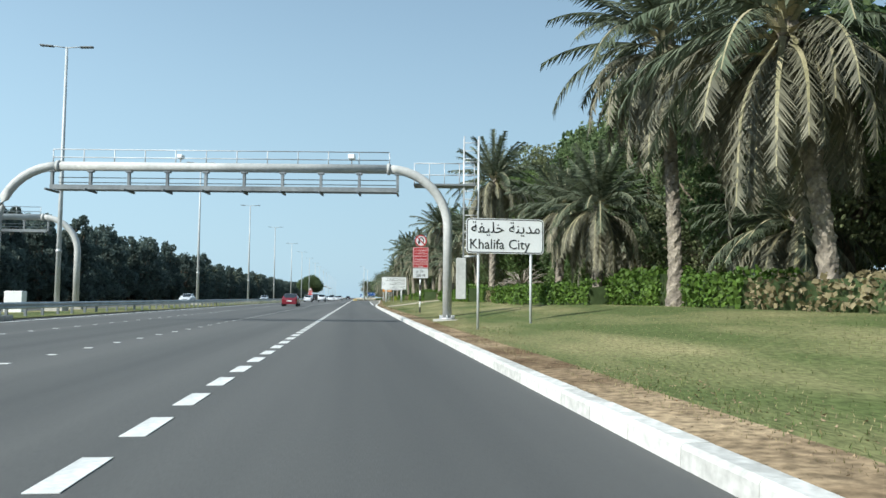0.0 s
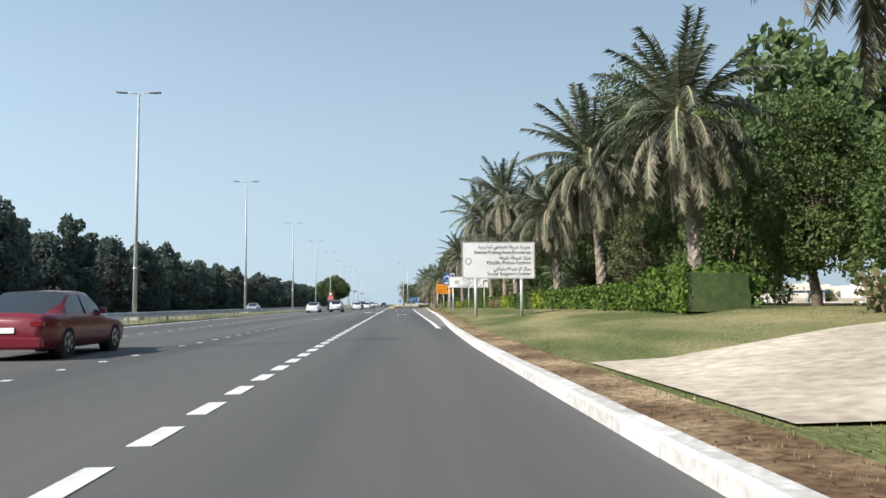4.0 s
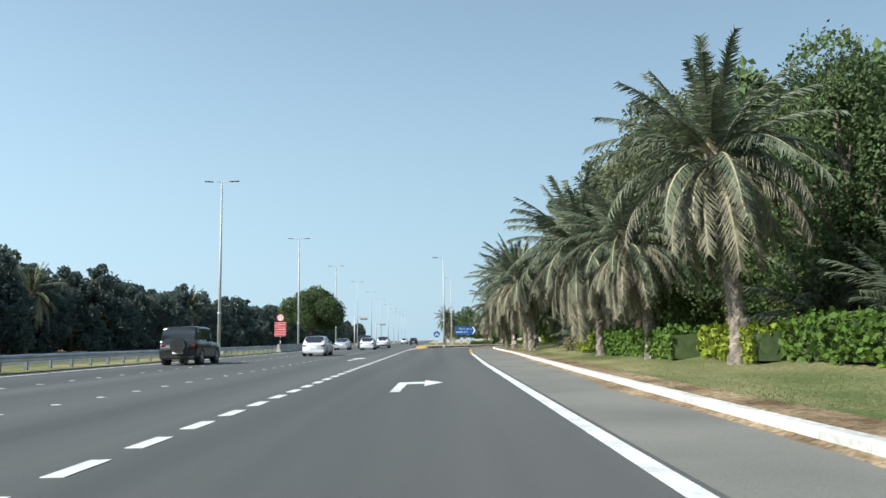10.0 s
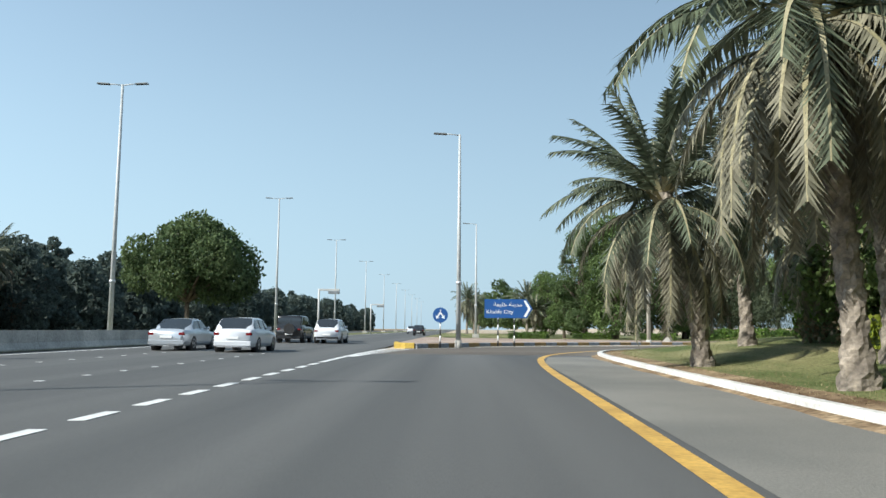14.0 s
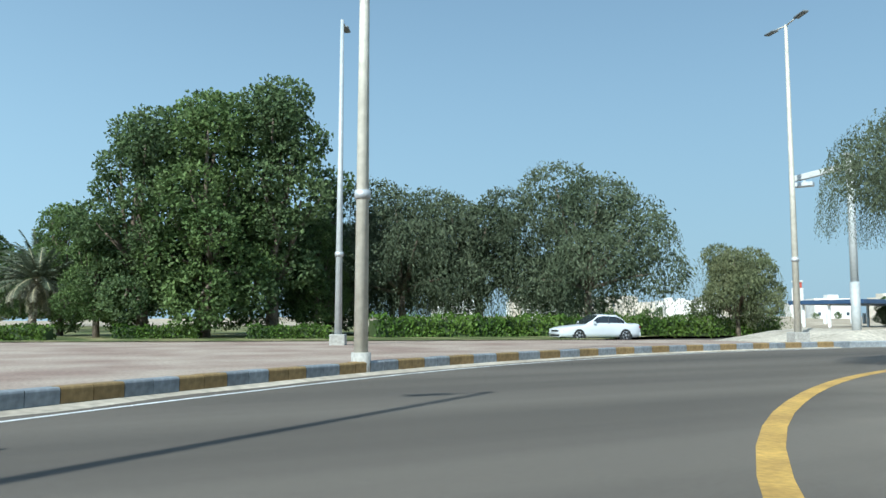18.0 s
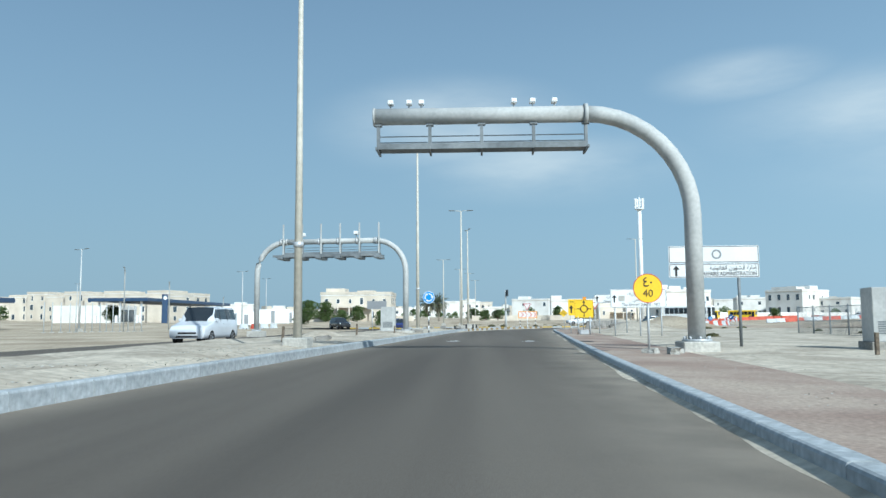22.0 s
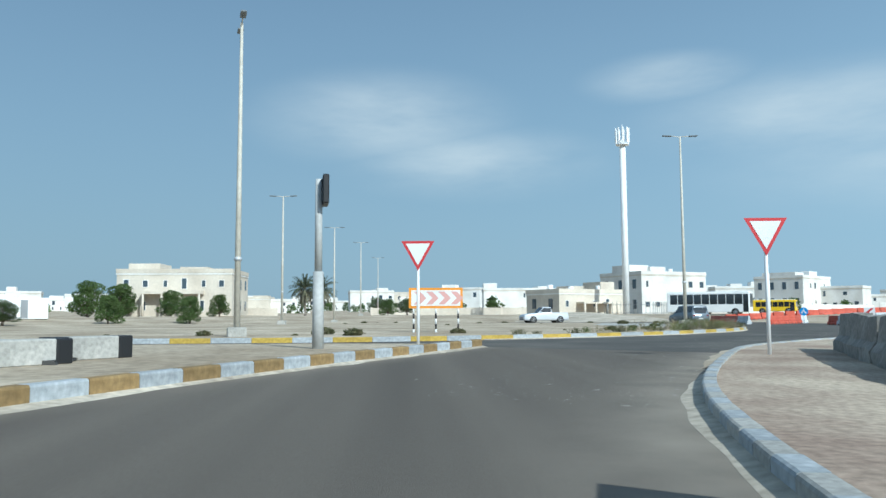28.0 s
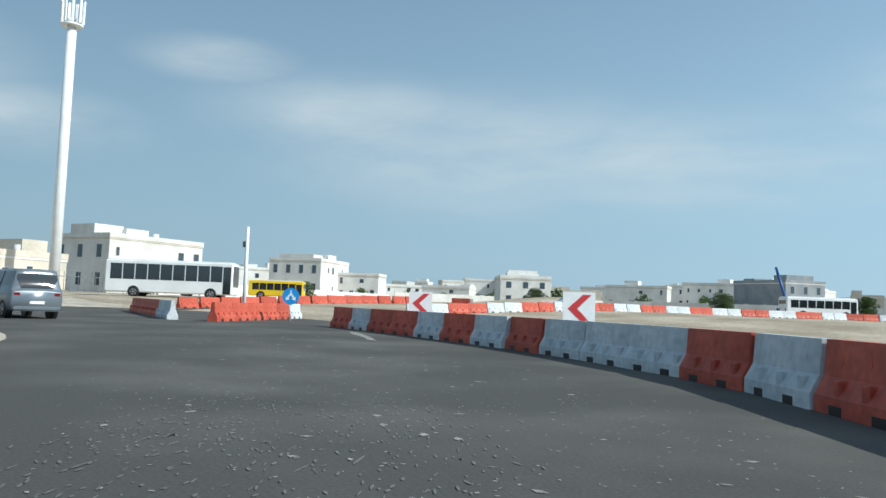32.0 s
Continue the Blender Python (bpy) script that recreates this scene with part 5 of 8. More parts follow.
sheet("lawn", "mown green lawn with dry yellow streaks", [r[3:] for r in rows], M["lawn"])
sheet("sand_path", "pale sandy path crossing the lawn", [[(x, y + 0.35 * math.sin(x * 1.7 + y), verge_z(x, y) + 0.03) for x in (3.2, 4.2, 5.4, 7, 9, 11)] for y in (79, 80.2, 82, 83.8, 85)], M["sand_pale"])
sheet("bare_soil", "bare sandy soil under the drooping tree beside the kerb", [[(x, at_x(KERB_R[20:], x) - 0.24 - d, verge_z(x, at_x(KERB_R[20:], x) - 0.24 - d) + 0.03) for d in (0, 1, 2.4, 4, 6, 8.5)] for x in [37 + 0.94 * i for i in range(11)]], M["sand"])
# paved footway and sand along the cross road
foot = [(x, at_x(KERB_R[20:], x)) for x in [46.2 + 2.9 * i for i in range(0, 30)]]
sheet("footway", "reddish paved footway half covered by sand", [[(x, y - 0.2 - 2.7 * k / 3, 0.12 - 0.012 * k) for k in range(4)] for x, y in foot], M["paver"], "pavement")
sheet("sand_verge", "loose pale sand beside the footway", [[(x, y - 2.9 - d, 0.085 + (0.3 * max(0, noise.noise(Vector((x * 0.11, d * 0.12, 1)))) if d > 0.5 else 0)) for d in (0, 1.2, 3, 6, 10, 16, 30)] for x, y in foot], M["sand_pale"])
# paved traffic island, sand median
nose = [p for p in KERB_L if p[0] < 45]
area("paved_island", "tan paved traffic island between highway and slip road", [(x - 0.12, y + 0.15) for x, y in nose] + [(46, 312), (36, 316), (20, 320.5), (3, 326), (-1.4, 332), (-1.5, 300), (-1.3, 290)], 0.14, M["paver"], "pavement")
area("tree_lawn", "grassy mound under the trees beyond the island", [(36, 316.2), (20, 320.6), (3, 326.2), (-1.4, 332.2), (-1.0, 420), (60, 420), (75, 345), (62, 326), (46, 322)], 0.17, M["lawn"])
sheet("sand_median", "heaped pale sand on the median of the cross road", [[(x, at_x(KERB_L[8:], x) + 0.22 + (308.6 + 0.07 * max(0, 110 - x) - at_x(KERB_L[8:], x)) * k / 6, 0.13 + (0.0 if k in (0, 6) else 0.16 + 0.22 * noise.noise(Vector((x * 0.22, k * 0.7, 5))) + (0.4 * math.exp(-((x - 46) / 6) ** 2) if 0 < k < 6 else 0)) * step(39.5, 44, x)) for k in range(7)] for x in [40 + 2.0 * i for i in range(0, 43)]], M["sand_pale"])
area("approach_island", "sandy splitter island before the roundabout", [(125.5, 301.1), (136, 298.4), (141, 296.7), (146.4, 294.4), (151, 292.3), (154.8, 290.5), (156, 296), (156, 304.6), (126, 308)], 0.13, M["sand"])
area("roundabout_island", "dry sandy roundabout island with scrub", [(x + 0.2, y + 0.1) for x, y in ISLAND] + [(215, 273), (226, 290), (222, 315), (200, 330), (175, 328)], 0.15, M["sand"])
area("corner_paving", "brown paved corner beside the roundabout entry", [(x + 0.02, y - 0.2) for x, y in KERB_R if x > 129 and y > 257] + [(166, 240), (140, 255), (128, 270), (128, 288.4)], 0.115, M["paver_sandy"], "pavement")

# ---- road markings ----
def strip(name, label, pts, w, material, z=0.006, dash=None, parent=None):
    e = tagged(new(name), label, "road marking", kind="structure")
    if dash is None:
        L_, R_ = [], []
        for i, (x, y) in enumerate(pts):
            x0, y0 = pts[max(0, i - 1)]
            x1, y1 = pts[min(len(pts) - 1, i + 1)]
            n = math.hypot(x1 - x0, y1 - y0)
            nx, ny = -(y1 - y0) / n * w / 2, (x1 - x0) / n * w / 2
            L_.append((x + nx, y + ny, z)), R_.append((x - nx, y - ny, z))
        n = len(pts)
        o = raw("painted_line", L_ + R_, [(i, n + i, n + i + 1, i + 1) for i in range(n - 1)], material, e)
        if o.data.polygons[0].normal.z < 0:
            o.data.flip_normals()
    else:
        ln, gap_, lim = dash
        b = bmesh.new()
        box(b, -ln / 2, ln / 2, -w / 2, w / 2, -0.004, 0.002)
        me = bpy.data.meshes.new("dash")
        b.to_mesh(me)
        b.free()
        me.materials.append(material)
        for i, (x, y, a) in enumerate(along(pts, ln + gap_)):
            if i < lim:
                o = new("dash", me)
                o.parent = e
                o.matrix_local = pose(x, y, z, 0, 0, a)
    return e


strip("lane_line", "broken white line beside the exit lane", [(-1.68, -30), (-1.68, 274)], 0.2, M["line"], dash=(0.95, 0.8, 200))
strip("lane_line", "white studs between the lanes", [(-5.4, -10), (-5.4, 420)], 0.14, M["line"], dash=(0.16, 1.75, 150))
strip("lane_line", "white studs between the lanes", [(-9.5, -10), (-9.5, 420)], 0.14, M["line"], dash=(0.16, 1.75, 150))
strip("edge_line", "solid white line along the median", [(-13.5, -100), (-13.5, 100), (-13.5, 420), (-13.5, 1400)], 0.2, M["line"])
strip("edge_line", "solid white line beside the hard shoulder", [(2.2, 108), (2.4, 118), (2.65, 140), (3.1, 175), (3.62, 215), (4.2, 241)], 0.22, M["line"])
strip("edge_line", "solid yellow line round the bend", smooth([(4.2, 241), (4.65, 252), (5.15, 268), (6.2, 276), (9.0, 282.9), (12.1, 286.7), (16.3, 290.5), (21.2, 293.5), (26, 295.6), (31, 296.7)], 2), 0.24, M["yellow_line"])
strip("edge_line", "thin pale line at the foot of the island kerb", [(x + 0.35, y - 0.5) for x, y in KERB_L if x < 40], 0.1, M["line"])
strip("edge_line", "solid line before the gore", [(-1.68, 268), (-1.62, 276), (-1.2, 284)], 0.2, M["line"])
for k in range(9):
    u = k / 8
    strip("hatching", "white hatched marking before the island nose", [(-1.5 + 0.05 * u, 272 + 13 * u), (-1.3 + 1.9 * u, 273.6 + 12.4 * u)], 0.35, M["line"], z=0.008)
# worn shoulder, lighter than the lane
sheet("shoulder", "paler dusty asphalt of the hard shoulder", [[(at_y([(2.35, 108), (2.55, 118), (2.8, 140), (3.25, 175), (3.8, 215), (4.4, 241), (4.85, 252), (5.35, 268), (6.4, 276)], y) + 0.02, y, 0.004), (at_y(KERB_R, y) + 0.02, y, 0.004)] for y in [112 + 6 * i for i in range(28)]], M["asphalt_side"], "road")


def flat_shape(name, label, outline, x, y, yaw, sx, sy, material, z=0.007):
    b = bmesh.new()
    f = b.faces.new([b.verts.new((px_ * sx, py_ * sy, 0)) for px_, py_ in outline])
    b.normal_update()
    bmesh.ops.triangulate(b, faces=[f])
    for f in b.faces:
        if f.normal.z < 0:
            f.normal_flip()
    o = tagged(finish(name, b, material), label, "road marking", kind="structure")
    o.matrix_world = pose(x, y, z, 0, 0, yaw)
    return o


for y in (153.0, 199.0):
    flat_shape("turn_arrow", "worn white right-turn arrow on the exit lane", [(-0.5, -0.5), (-0.32, -0.5), (-0.28, 0.1), (0.1, 0.14), (0.1, -0.08), (0.5, 0.24), (0.1, 0.5), (0.1, 0.32), (-0.48, 0.28)], 1.05, y, 0, 1.15, 4.8, M["line"])
flat_shape("lane_arrow", "white slanting merge arrow on the lane", [(-3.5, 171.4), (-3.32, 171.4), (-3.2, 176.9), (-2.6, 176.8), (-3.15, 183.3), (-3.95, 177.5), (-3.38, 177.2)], 0, 0, 0, 1, 1, M["line"])
flat_shape("lane_arrow", "white slanting merge arrow beside the broken line", [(-2.2, 166.5), (-2.02, 166.5), (-1.7, 171.9), (-1.13, 171.5), (-1.21, 177.9), (-2.1, 172.6), (-1.88, 172.2)], 0, 0, 0, 1, 1, M["line"], 0.0105)
flat_shape("lane_arrow", "white slanting merge arrow on the lane", [(-3.46, 223), (-3.28, 223), (-3.22, 227.5), (-2.75, 227.5), (-3.32, 231), (-3.75, 228), (-3.4, 227.8)], 0, 0, 0, 1, 1, M["line"])
for x, y in ((49.0, 302.8),):
    flat_shape("lane_arrow", "worn white arrow on the cross road", [(-0.12, -0.5), (0.12, -0.5), (0.12, 0.1), (0.4, 0.1), (0, 0.5), (-0.4, 0.1), (-0.12, 0.1)], x, y, -92, 0.7, 2.2, M["line_worn"], 0.009)
for x, y in ((89.6, 300.6), (88.6, 296.65)):
    flat_shape("lane_arrow", "bright white triangular arrow head on the cross road", [(-0.5, -0.5), (0.5, -0.4), (0.04, 0.5)], x, y, -92, 0.82, 1.5, M["line"], 0.009)
# crumbs and dust scattered over the roundabout entry
sr = np.random.RandomState(9)
V, F = [], []
for i in range(9000):
    a = sr.uniform(0, 1)
    band = sr.choice((-2.6, -0.2, 2.2)) + sr.normal() * 0.75
    cx, cy = 138 + 34 * a, 290.5 - 23 * a * (0.75 + 0.25 * a)
    cx, cy = cx + 0.55 * band, cy + 0.83 * band
    if i % 3 == 0:
        cx, cy = 165 + 30 * a, 271 - 17 * a + 6 * a * a + 0.9 * band
    s, t = sr.uniform(0.005, 0.017) * (1 + 2.0 * (sr.uniform() < 0.06)), sr.uniform(0, 3.1)
    c, k = math.cos(t), math.sin(t)
    b0 = len(V)
    for px_, py_ in ((-1.6, -0.4), (0.3, -0.8), (1.7, 0.2), (-0.2, 0.9)):
        V.append((cx + s * (px_ * c - py_ * k), cy + s * (px_ * k + py_ * c), 0.0045))
    F.append((b0, b0 + 1, b0 + 2, b0 + 3))
tagged(raw("road_crumbs", V, F, M["dust"]), "pale crumbs and dust scattered on the asphalt", "road dust", kind="stuff")
flat_shape("worn_marking", "worn white stripe before the barriers", [(-0.5, -0.3), (-0.2, -0.5), (0.3, -0.35), (0.5, 0.1), (0.35, 0.5), (0.1, 0.2), (-0.25, 0.25)], 167.6, 269.0, -31, 4.4, 0.55, M["dust"], 0.0048)
scuff = random.Random(31)
V, F = [], []
for i in range(2600):
    a, w_ = scuff.random(), scuff.choice((-1.0, 0.3, 1.1)) + scuff.gauss(0, 0.42)
    cx, cy = 157.5 + 21 * a + 0.62 * w_, 279.6 - 14.6 * a + 0.78 * w_
    t, n_ = math.atan2(-14.6, 21) + scuff.gauss(0, 0.18), scuff.uniform(0.015, 0.07) * (1 + 1.5 * (scuff.random() < 0.04))
    c, k, h_ = math.cos(t), math.sin(t), scuff.uniform(0.005, 0.014)
    b0 = len(V)
    for px_, py_ in ((-1, -0.5), (-0.3, -1), (0.5, -0.7), (1, 0.3), (0.2, 1), (-0.7, 0.6)):
        V.append((cx + n_ * px_ * c - h_ * py_ * k, cy + n_ * px_ * k + h_ * py_ * c, 0.0052))
    F.append(tuple(range(b0, b0 + 6)))
tagged(raw("scuff_marks", V, F, M["asphalt_side"]), "white scuff marks scraped along the asphalt", "road dust", kind="stuff")
flat_shape("worn_marking", "scraped white stripe beside the barriers", [(-0.5, -0.2), (-0.1, -0.5), (0.35, -0.3), (0.5, 0.2), (0.2, 0.5), (-0.2, 0.1), (-0.4, 0.3)], 193, 256.2, -24, 6.5, 0.4, M["dust"], 0.0048)
for x, y, sx, sy in ((-3.4, 39.0, 5.2, 0.5), (-1.0, 50.5, 1.6, 0.9), (-6.2, 63, 4.6, 0.7), (0.3, 155, 1.2, 3.2), (1.9, 139, 0.16, 9)):
    flat_shape("dark_road_patch", "dark flat patch on the asphalt", [(-0.5, -0.5), (0.5, -0.48), (0.49, 0.5), (-0.5, 0.47)], x, y, 0, sx, sy, M["patch"], 0.0035)

# ---- kerbs, stone by stone ----
white_k = [kerb_stone(1.0, 0.2, 0.16, M["kerb_white"])]
def cut(pts, a, b):
    """The part of a line between the points nearest to a and b."""
    i, j = [min(range(len(pts)), key=lambda q: math.hypot(pts[q][0] - p[0], pts[q][1] - p[1])) for p in (a, b)]
    return pts[i: j + 1]


kerb_run("kerb", "white-painted concrete kerb along the verge", cut(KR, (2.1, -10), (11, 283)), white_k, 1.0, flip=True)
kerb_run("kerb", "weathered pale kerb round the bend", cut(KR, (11, 283), (45.5, 297.5)), [kerb_stone(0.9, 0.2, 0.15, M["concrete"])], 0.9, flip=True)
kerb_run("kerb", "pale blue-grey kerb along the footway", cut(KR, (45.5, 297.5), (131, 291.2)), [kerb_stone(1.0, 0.22, 0.16, M["kerb_blue"])], 1.0, flip=True)
kerb_run("kerb", "grey and ochre kerb at the roundabout corner", cut(KR, (131, 291.2), (170.5, 257)), [kerb_stone(0.6, 0.2, 0.16, M[c]) for c in ("kerb_blue", "concrete", "kerb_blue", "concrete")], 0.6, flip=True)
kerb_run("kerb", "kerb painted in grey and ochre blocks", cut(KL, (0.3, 285.6), (40.6, 305.8)), [kerb_stone(0.5, 0.22, 0.26, M[c]) for c in ("kerb_grey", "kerb_grey", "kerb_tan", "kerb_tan")], 0.5)
kerb_run("kerb", "long pale blue-grey kerb along the sandy median", cut(KL, (40.6, 305.8), (128, 300.4)), [kerb_stone(1.0, 0.22, 0.26, M["kerb_blue"])], 1.0)
kerb_run("kerb", "kerb painted in white and ochre blocks", cut(KL, (128, 300.4), (155.2, 290.2)), [kerb_stone(1.0, 0.22, 0.26, M[c]) for c in ("kerb_tan", "kerb_blue")], 1.0)
kerb_run("kerb", "kerb painted in yellow and grey blocks round the roundabout", spread(ISLAND, 500), [kerb_stone(0.8, 0.22, 0.2, M[c]) for c in ("kerb_yellow", "kerb_yellow", "kerb_blue", "kerb_blue")], 0.8)
kerb_run("kerb", "yellow-painted nose of the traffic island", smooth([(-1.3, 290), (-1.1, 287), (-0.4, 285.6), (0.3, 285.6)], 2), [kerb_stone(0.5, 0.25, 0.3, M["kerb_yellow"])], 0.5)


def drift(label, pts, side, w, seed, material="sand_pale", lift=0.05):
    """Blown sand lying against the foot of a kerb."""
    rows_ = []
    for i, (x, y) in enumerate(pts):
        x0, y0 = pts[max(0, i - 1)]
        x1, y1 = pts[min(len(pts) - 1, i + 1)]
        n = math.hypot(x1 - x0, y1 - y0)
        nx, ny = -(y1 - y0) / n * side, (x1 - x0) / n * side
        q = w * max(0.3, 0.55 + 0.8 * noise.noise(Vector((x * 0.13, y * 0.13, seed))) + 0.35 * noise.noise(Vector((x * 0.7, y * 0.7, seed))))
        rows_.append([(x + nx * d, y + ny * d, z) for d, z in ((-0.02, lift), (q * 0.35, 0.0042 + 0.5 * (lift - 0.0042)), (q, 0.0042))])
    sheet("sand_drift", label, rows_, M[material])


drift("thin drift of sand along the foot of the island kerb", cut(KL, (3.4, 290.1), (40, 305.8))[::2], -1, 0.4, 1)
drift("thin drift of sand along the foot of the splitter kerb", cut(KL, (122, 301), (155.2, 290.2))[::2], -1, 0.5, 5)
drift("thin drift of sand along the foot of the footway kerb", cut(KR, (46, 297.5), (150, 283.6))[::2], 1, 0.32, 2)
drift("leaf litter and dust along the foot of the kerb", cut(KR, (5.2, 180), (36, 297.6))[::4], 1, 0.4, 3, "dry_soil")
drift("pale sand lying along the foot of the corner kerb", cut(KR, (144, 287), (167.5, 263))[::2], 1, 0.62, 7, "sand")
drift("dust along the foot of the roundabout kerb", cut(spread(ISLAND, 200), (162.3, 289.6), (199.5, 267.2)), -1, 0.4, 4)

# ---- loose things on the verge: blades of grass, dead leaves ----
def scatter(name, label, category, n, seed, place, size, material, upright):
    r = np.random.RandomState(seed)
    V, F = [], []
    while len(F) < n:
        p = place(r)
        if p is None:
            continue
        a, s = r.uniform(0, 6.28), r.uniform(*size)
        d = Vector((math.cos(a), math.sin(a), 0))
        k = len(V)
        if upright:
            w = Vector((-d.y, d.x, 0)) * s * 0.13
            V += [p - w, p + w, p + d * s * r.uniform(0.1, 0.8) + Vector((0, 0, s))]
        else:
            w = Vector((-d.y, d.x, r.uniform(-0.4, 0.4))) * s * 0.4
            u = d * s + Vector((0, 0, r.uniform(-0.2, 0.5) * s))
            V += [p - u * 0.5 + Vector((0, 0, s * 0.25)), p + w + Vector((0, 0, s * 0.1)), p + u * 0.5 + Vector((0, 0, s * 0.25))]
        F.append((k, k + 1, k + 2))
    return tagged(raw(name, [tuple(v) for v in V], F, M[material]), label, category, kind="stuff")


def on_lawn(lo, hi, power, clump):
    def place(r):
        y = r.uniform(4, 283)
        x = at_y(KERB_R, y) + 0.25 + lo + (hi - lo) * r.uniform() ** power
        if noise.noise(Vector((x * 0.5, y * 0.16, clump))) < r.uniform(-0.5, 0.35):
            return None
        return Vector((x, y, verge_at(x, y)))
    return place


def verge_at(x, y):
    s = x - at_y(KERB_R, y)
    return 0.12 + 0.8 * step(0, 8, s)


scatter("grass", "short green grass blades on the verge", "grass", 80000, 3, on_lawn(0.6, 8, 1.6, 1), (0.018, 0.05), "grass", True)
scatter("grass", "dry straw-coloured grass on the verge", "grass", 60000, 4, on_lawn(0.3, 7, 1.8, 7), (0.015, 0.045), "straw", True)
scatter("leaf_litter", "dead leaves and crumbs beside the kerb", "leaf litter", 26000, 5, on_lawn(0.0, 1.5, 1.3, 12), (0.015, 0.05), "dry_soil", False)
scatter("stones", "small stones and clods on the sand", "stones", 4000, 6, lambda r: (lambda x: Vector((x, at_x(KERB_R[20:], x) - 0.4 - 9 * r.uniform() ** 2, 0.1)))(r.uniform(47, 130)), (0.01, 0.05), "concrete", False)
scatter("stones", "clods and gravel on the sandy median", "stones", 6000, 8, lambda r: (lambda x: Vector((x, at_x(KERB_L[8:], x) + 0.4 + 3.4 * r.uniform(), 0.26)))(r.uniform(42, 126)), (0.02, 0.08), "concrete", False)

# ---- plants along the highway ----
CROWNS = [palm_crown(11, 3.0), palm_crown(12, 3.0, 40, 46), palm_crown(13, 3.0, 48, 36), palm_crown(14, 3.0, 36, 50), palm_crown(15, 3.0, 42, 42)]
PALM_LABEL = "date palm with a ringed trunk, grey-green fronds and dry hanging skirt"
# foot x and y, height of the growing point, its lean, reach of the fronds
PALMS_SOUTH = [(9.7, 15.2, 6.1, -0.9, 0, 3.6), (9.7, 23.1, 8.4, -0.3, 0, 3.6), (9.5, 30.4, 4.1, 0.2, 0.3, 2.7), (10.2, 39, 5.0, 0.2, 0, 2.8), (9.6, 55.5, 9.0, 0.3, 0.8, 3.4), (9.8, 63.3, 5.7, -0.3, 0, 2.7), (9.6, 79.1, 4.2, 0, 0, 2.7), (9.0, 85, 8.2, 0.4, 1.4, 3.3), (9.5, 97, 6.2, -0.3, 0, 3.0), (9.5, 108, 6.8, -0.4, 0, 3.2), (9.6, 118, 5.8, -0.3, 0, 3.0), (9.9, 135.3, 8.9, -0.9, 0, 3.3)]
PALMS_NORTH = [(10.3, 144.7, 6.0, 0, 0.4, 3.0), (10.1, 152.8, 9.2, -1.0, -0.5, 3.6), (9.1, 176, 6.9, 0, 0.9, 3.4), (8.9, 199.2, 5.3, -0.4, 0.1, 2.9), (8.8, 206.6, 4.1, -0.9, -0.3, 2.4), (8.7, 214.4, 5.0, -0.7, 0.2, 3.5), (9.7, 224.2, 4.3, -1.0, -0.6, 2.1), (8.6, 238.8, 5.6, -0.8, 0.9, 3.5), (9.2, 247.5, 6.0, -0.7, -0.4, 3.3), (8.9, 255, 6.2, -0.8, -0.4, 3.4), (8.9, 263, 4.6, -0.9, 0.1, 3.2), (11.4, 258.5, 6.4, -0.5, 0, 3.3), (12.6, 270, 5.4, -0.3, 0.2, 3.0), (13.5, 252, 3.6, 0, 0.2, 2.8), (14, 266, 4.0, -0.3, 0, 2.8)]
# young palms and suckers without a stem, and palms farther back
PALMS_LOW = [(12.4, 197, 0.5, 0, 0, 2.6), (13.4, 203, 0.6, 0, 0, 3.0), (11.8, 235, 0.4, 0, 0, 2.3), (11.6, 120, 1.2, 0, 0, 2.6), (12.8, 243, 1.6, 0, 0, 2.4), (12.4, 21, 2.6, 0, 0, 2.8), (13.8, 38, 4.4, -0.2, 0, 3.0), (13.6, 66, 4.2, 0, 0, 2.8)]
for i, (x, y, h, lx, ly, reach) in enumerate(PALMS_SOUTH + PALMS_NORTH + PALMS_LOW):
    date_palm(x, y, verge_z(x, y) - 0.05, h, (lx, ly), reach, 5 + i, PALM_LABEL if h > 2 else "young stemless date palm with a fountain of grey-green fronds", "date palms on the verge")
FAR_TRUNK = palm_trunk(91, 6.0, (0.3, 0.2))
for i, (x, y, h) in enumerate([(11.4, 336, 3.4), (12, 352.8, 5.4), (-43, 232, 7), (-41, 262, 6.5), (-40, 311, 7), (-44, 322, 6), (16, 372, 6), (-40, 205, 6), (4, 395, 7), (6, 430, 7), (8, 470, 7)]):
    e = date_palm(x, y, (0.1 if y < 340 and x > 0 else 0.0 if x < 0 else -0.1), 6.0, (0.3, 0.2), 3.2, 60 + i, "distant date palm with grey-green fronds", "distant date palms", FAR_TRUNK)
    e.scale = (1, 1, h / 6.0)
# broadleaf wood behind the palms
WOOD = [tree_meshes(21, 10, 3.4, M["leaf_dark"], 19000, 0.125, n=22), tree_meshes(22, 9, 3.2, M["leaf_mid"], 19000, 0.125, n=22), tree_meshes(23, 11, 3.0, M["leaf_dark"], 17000, 0.125, tall=True, n=20), tree_meshes(24, 8, 3.4, M["leaf_olive"], 20000, 0.11, droop=0.6, n=22), tree_meshes(25, 6.5, 3.0, M["leaf_mid"], 9000, 0.155, low=0.14, fork=1.0, n=18)]
WOOD_LABEL = ["dense dark green broadleaf tree", "leafy bright green broadleaf tree", "tall dark green tree with a narrow crown", "olive green tree with feathery foliage", "low bushy green tree"]
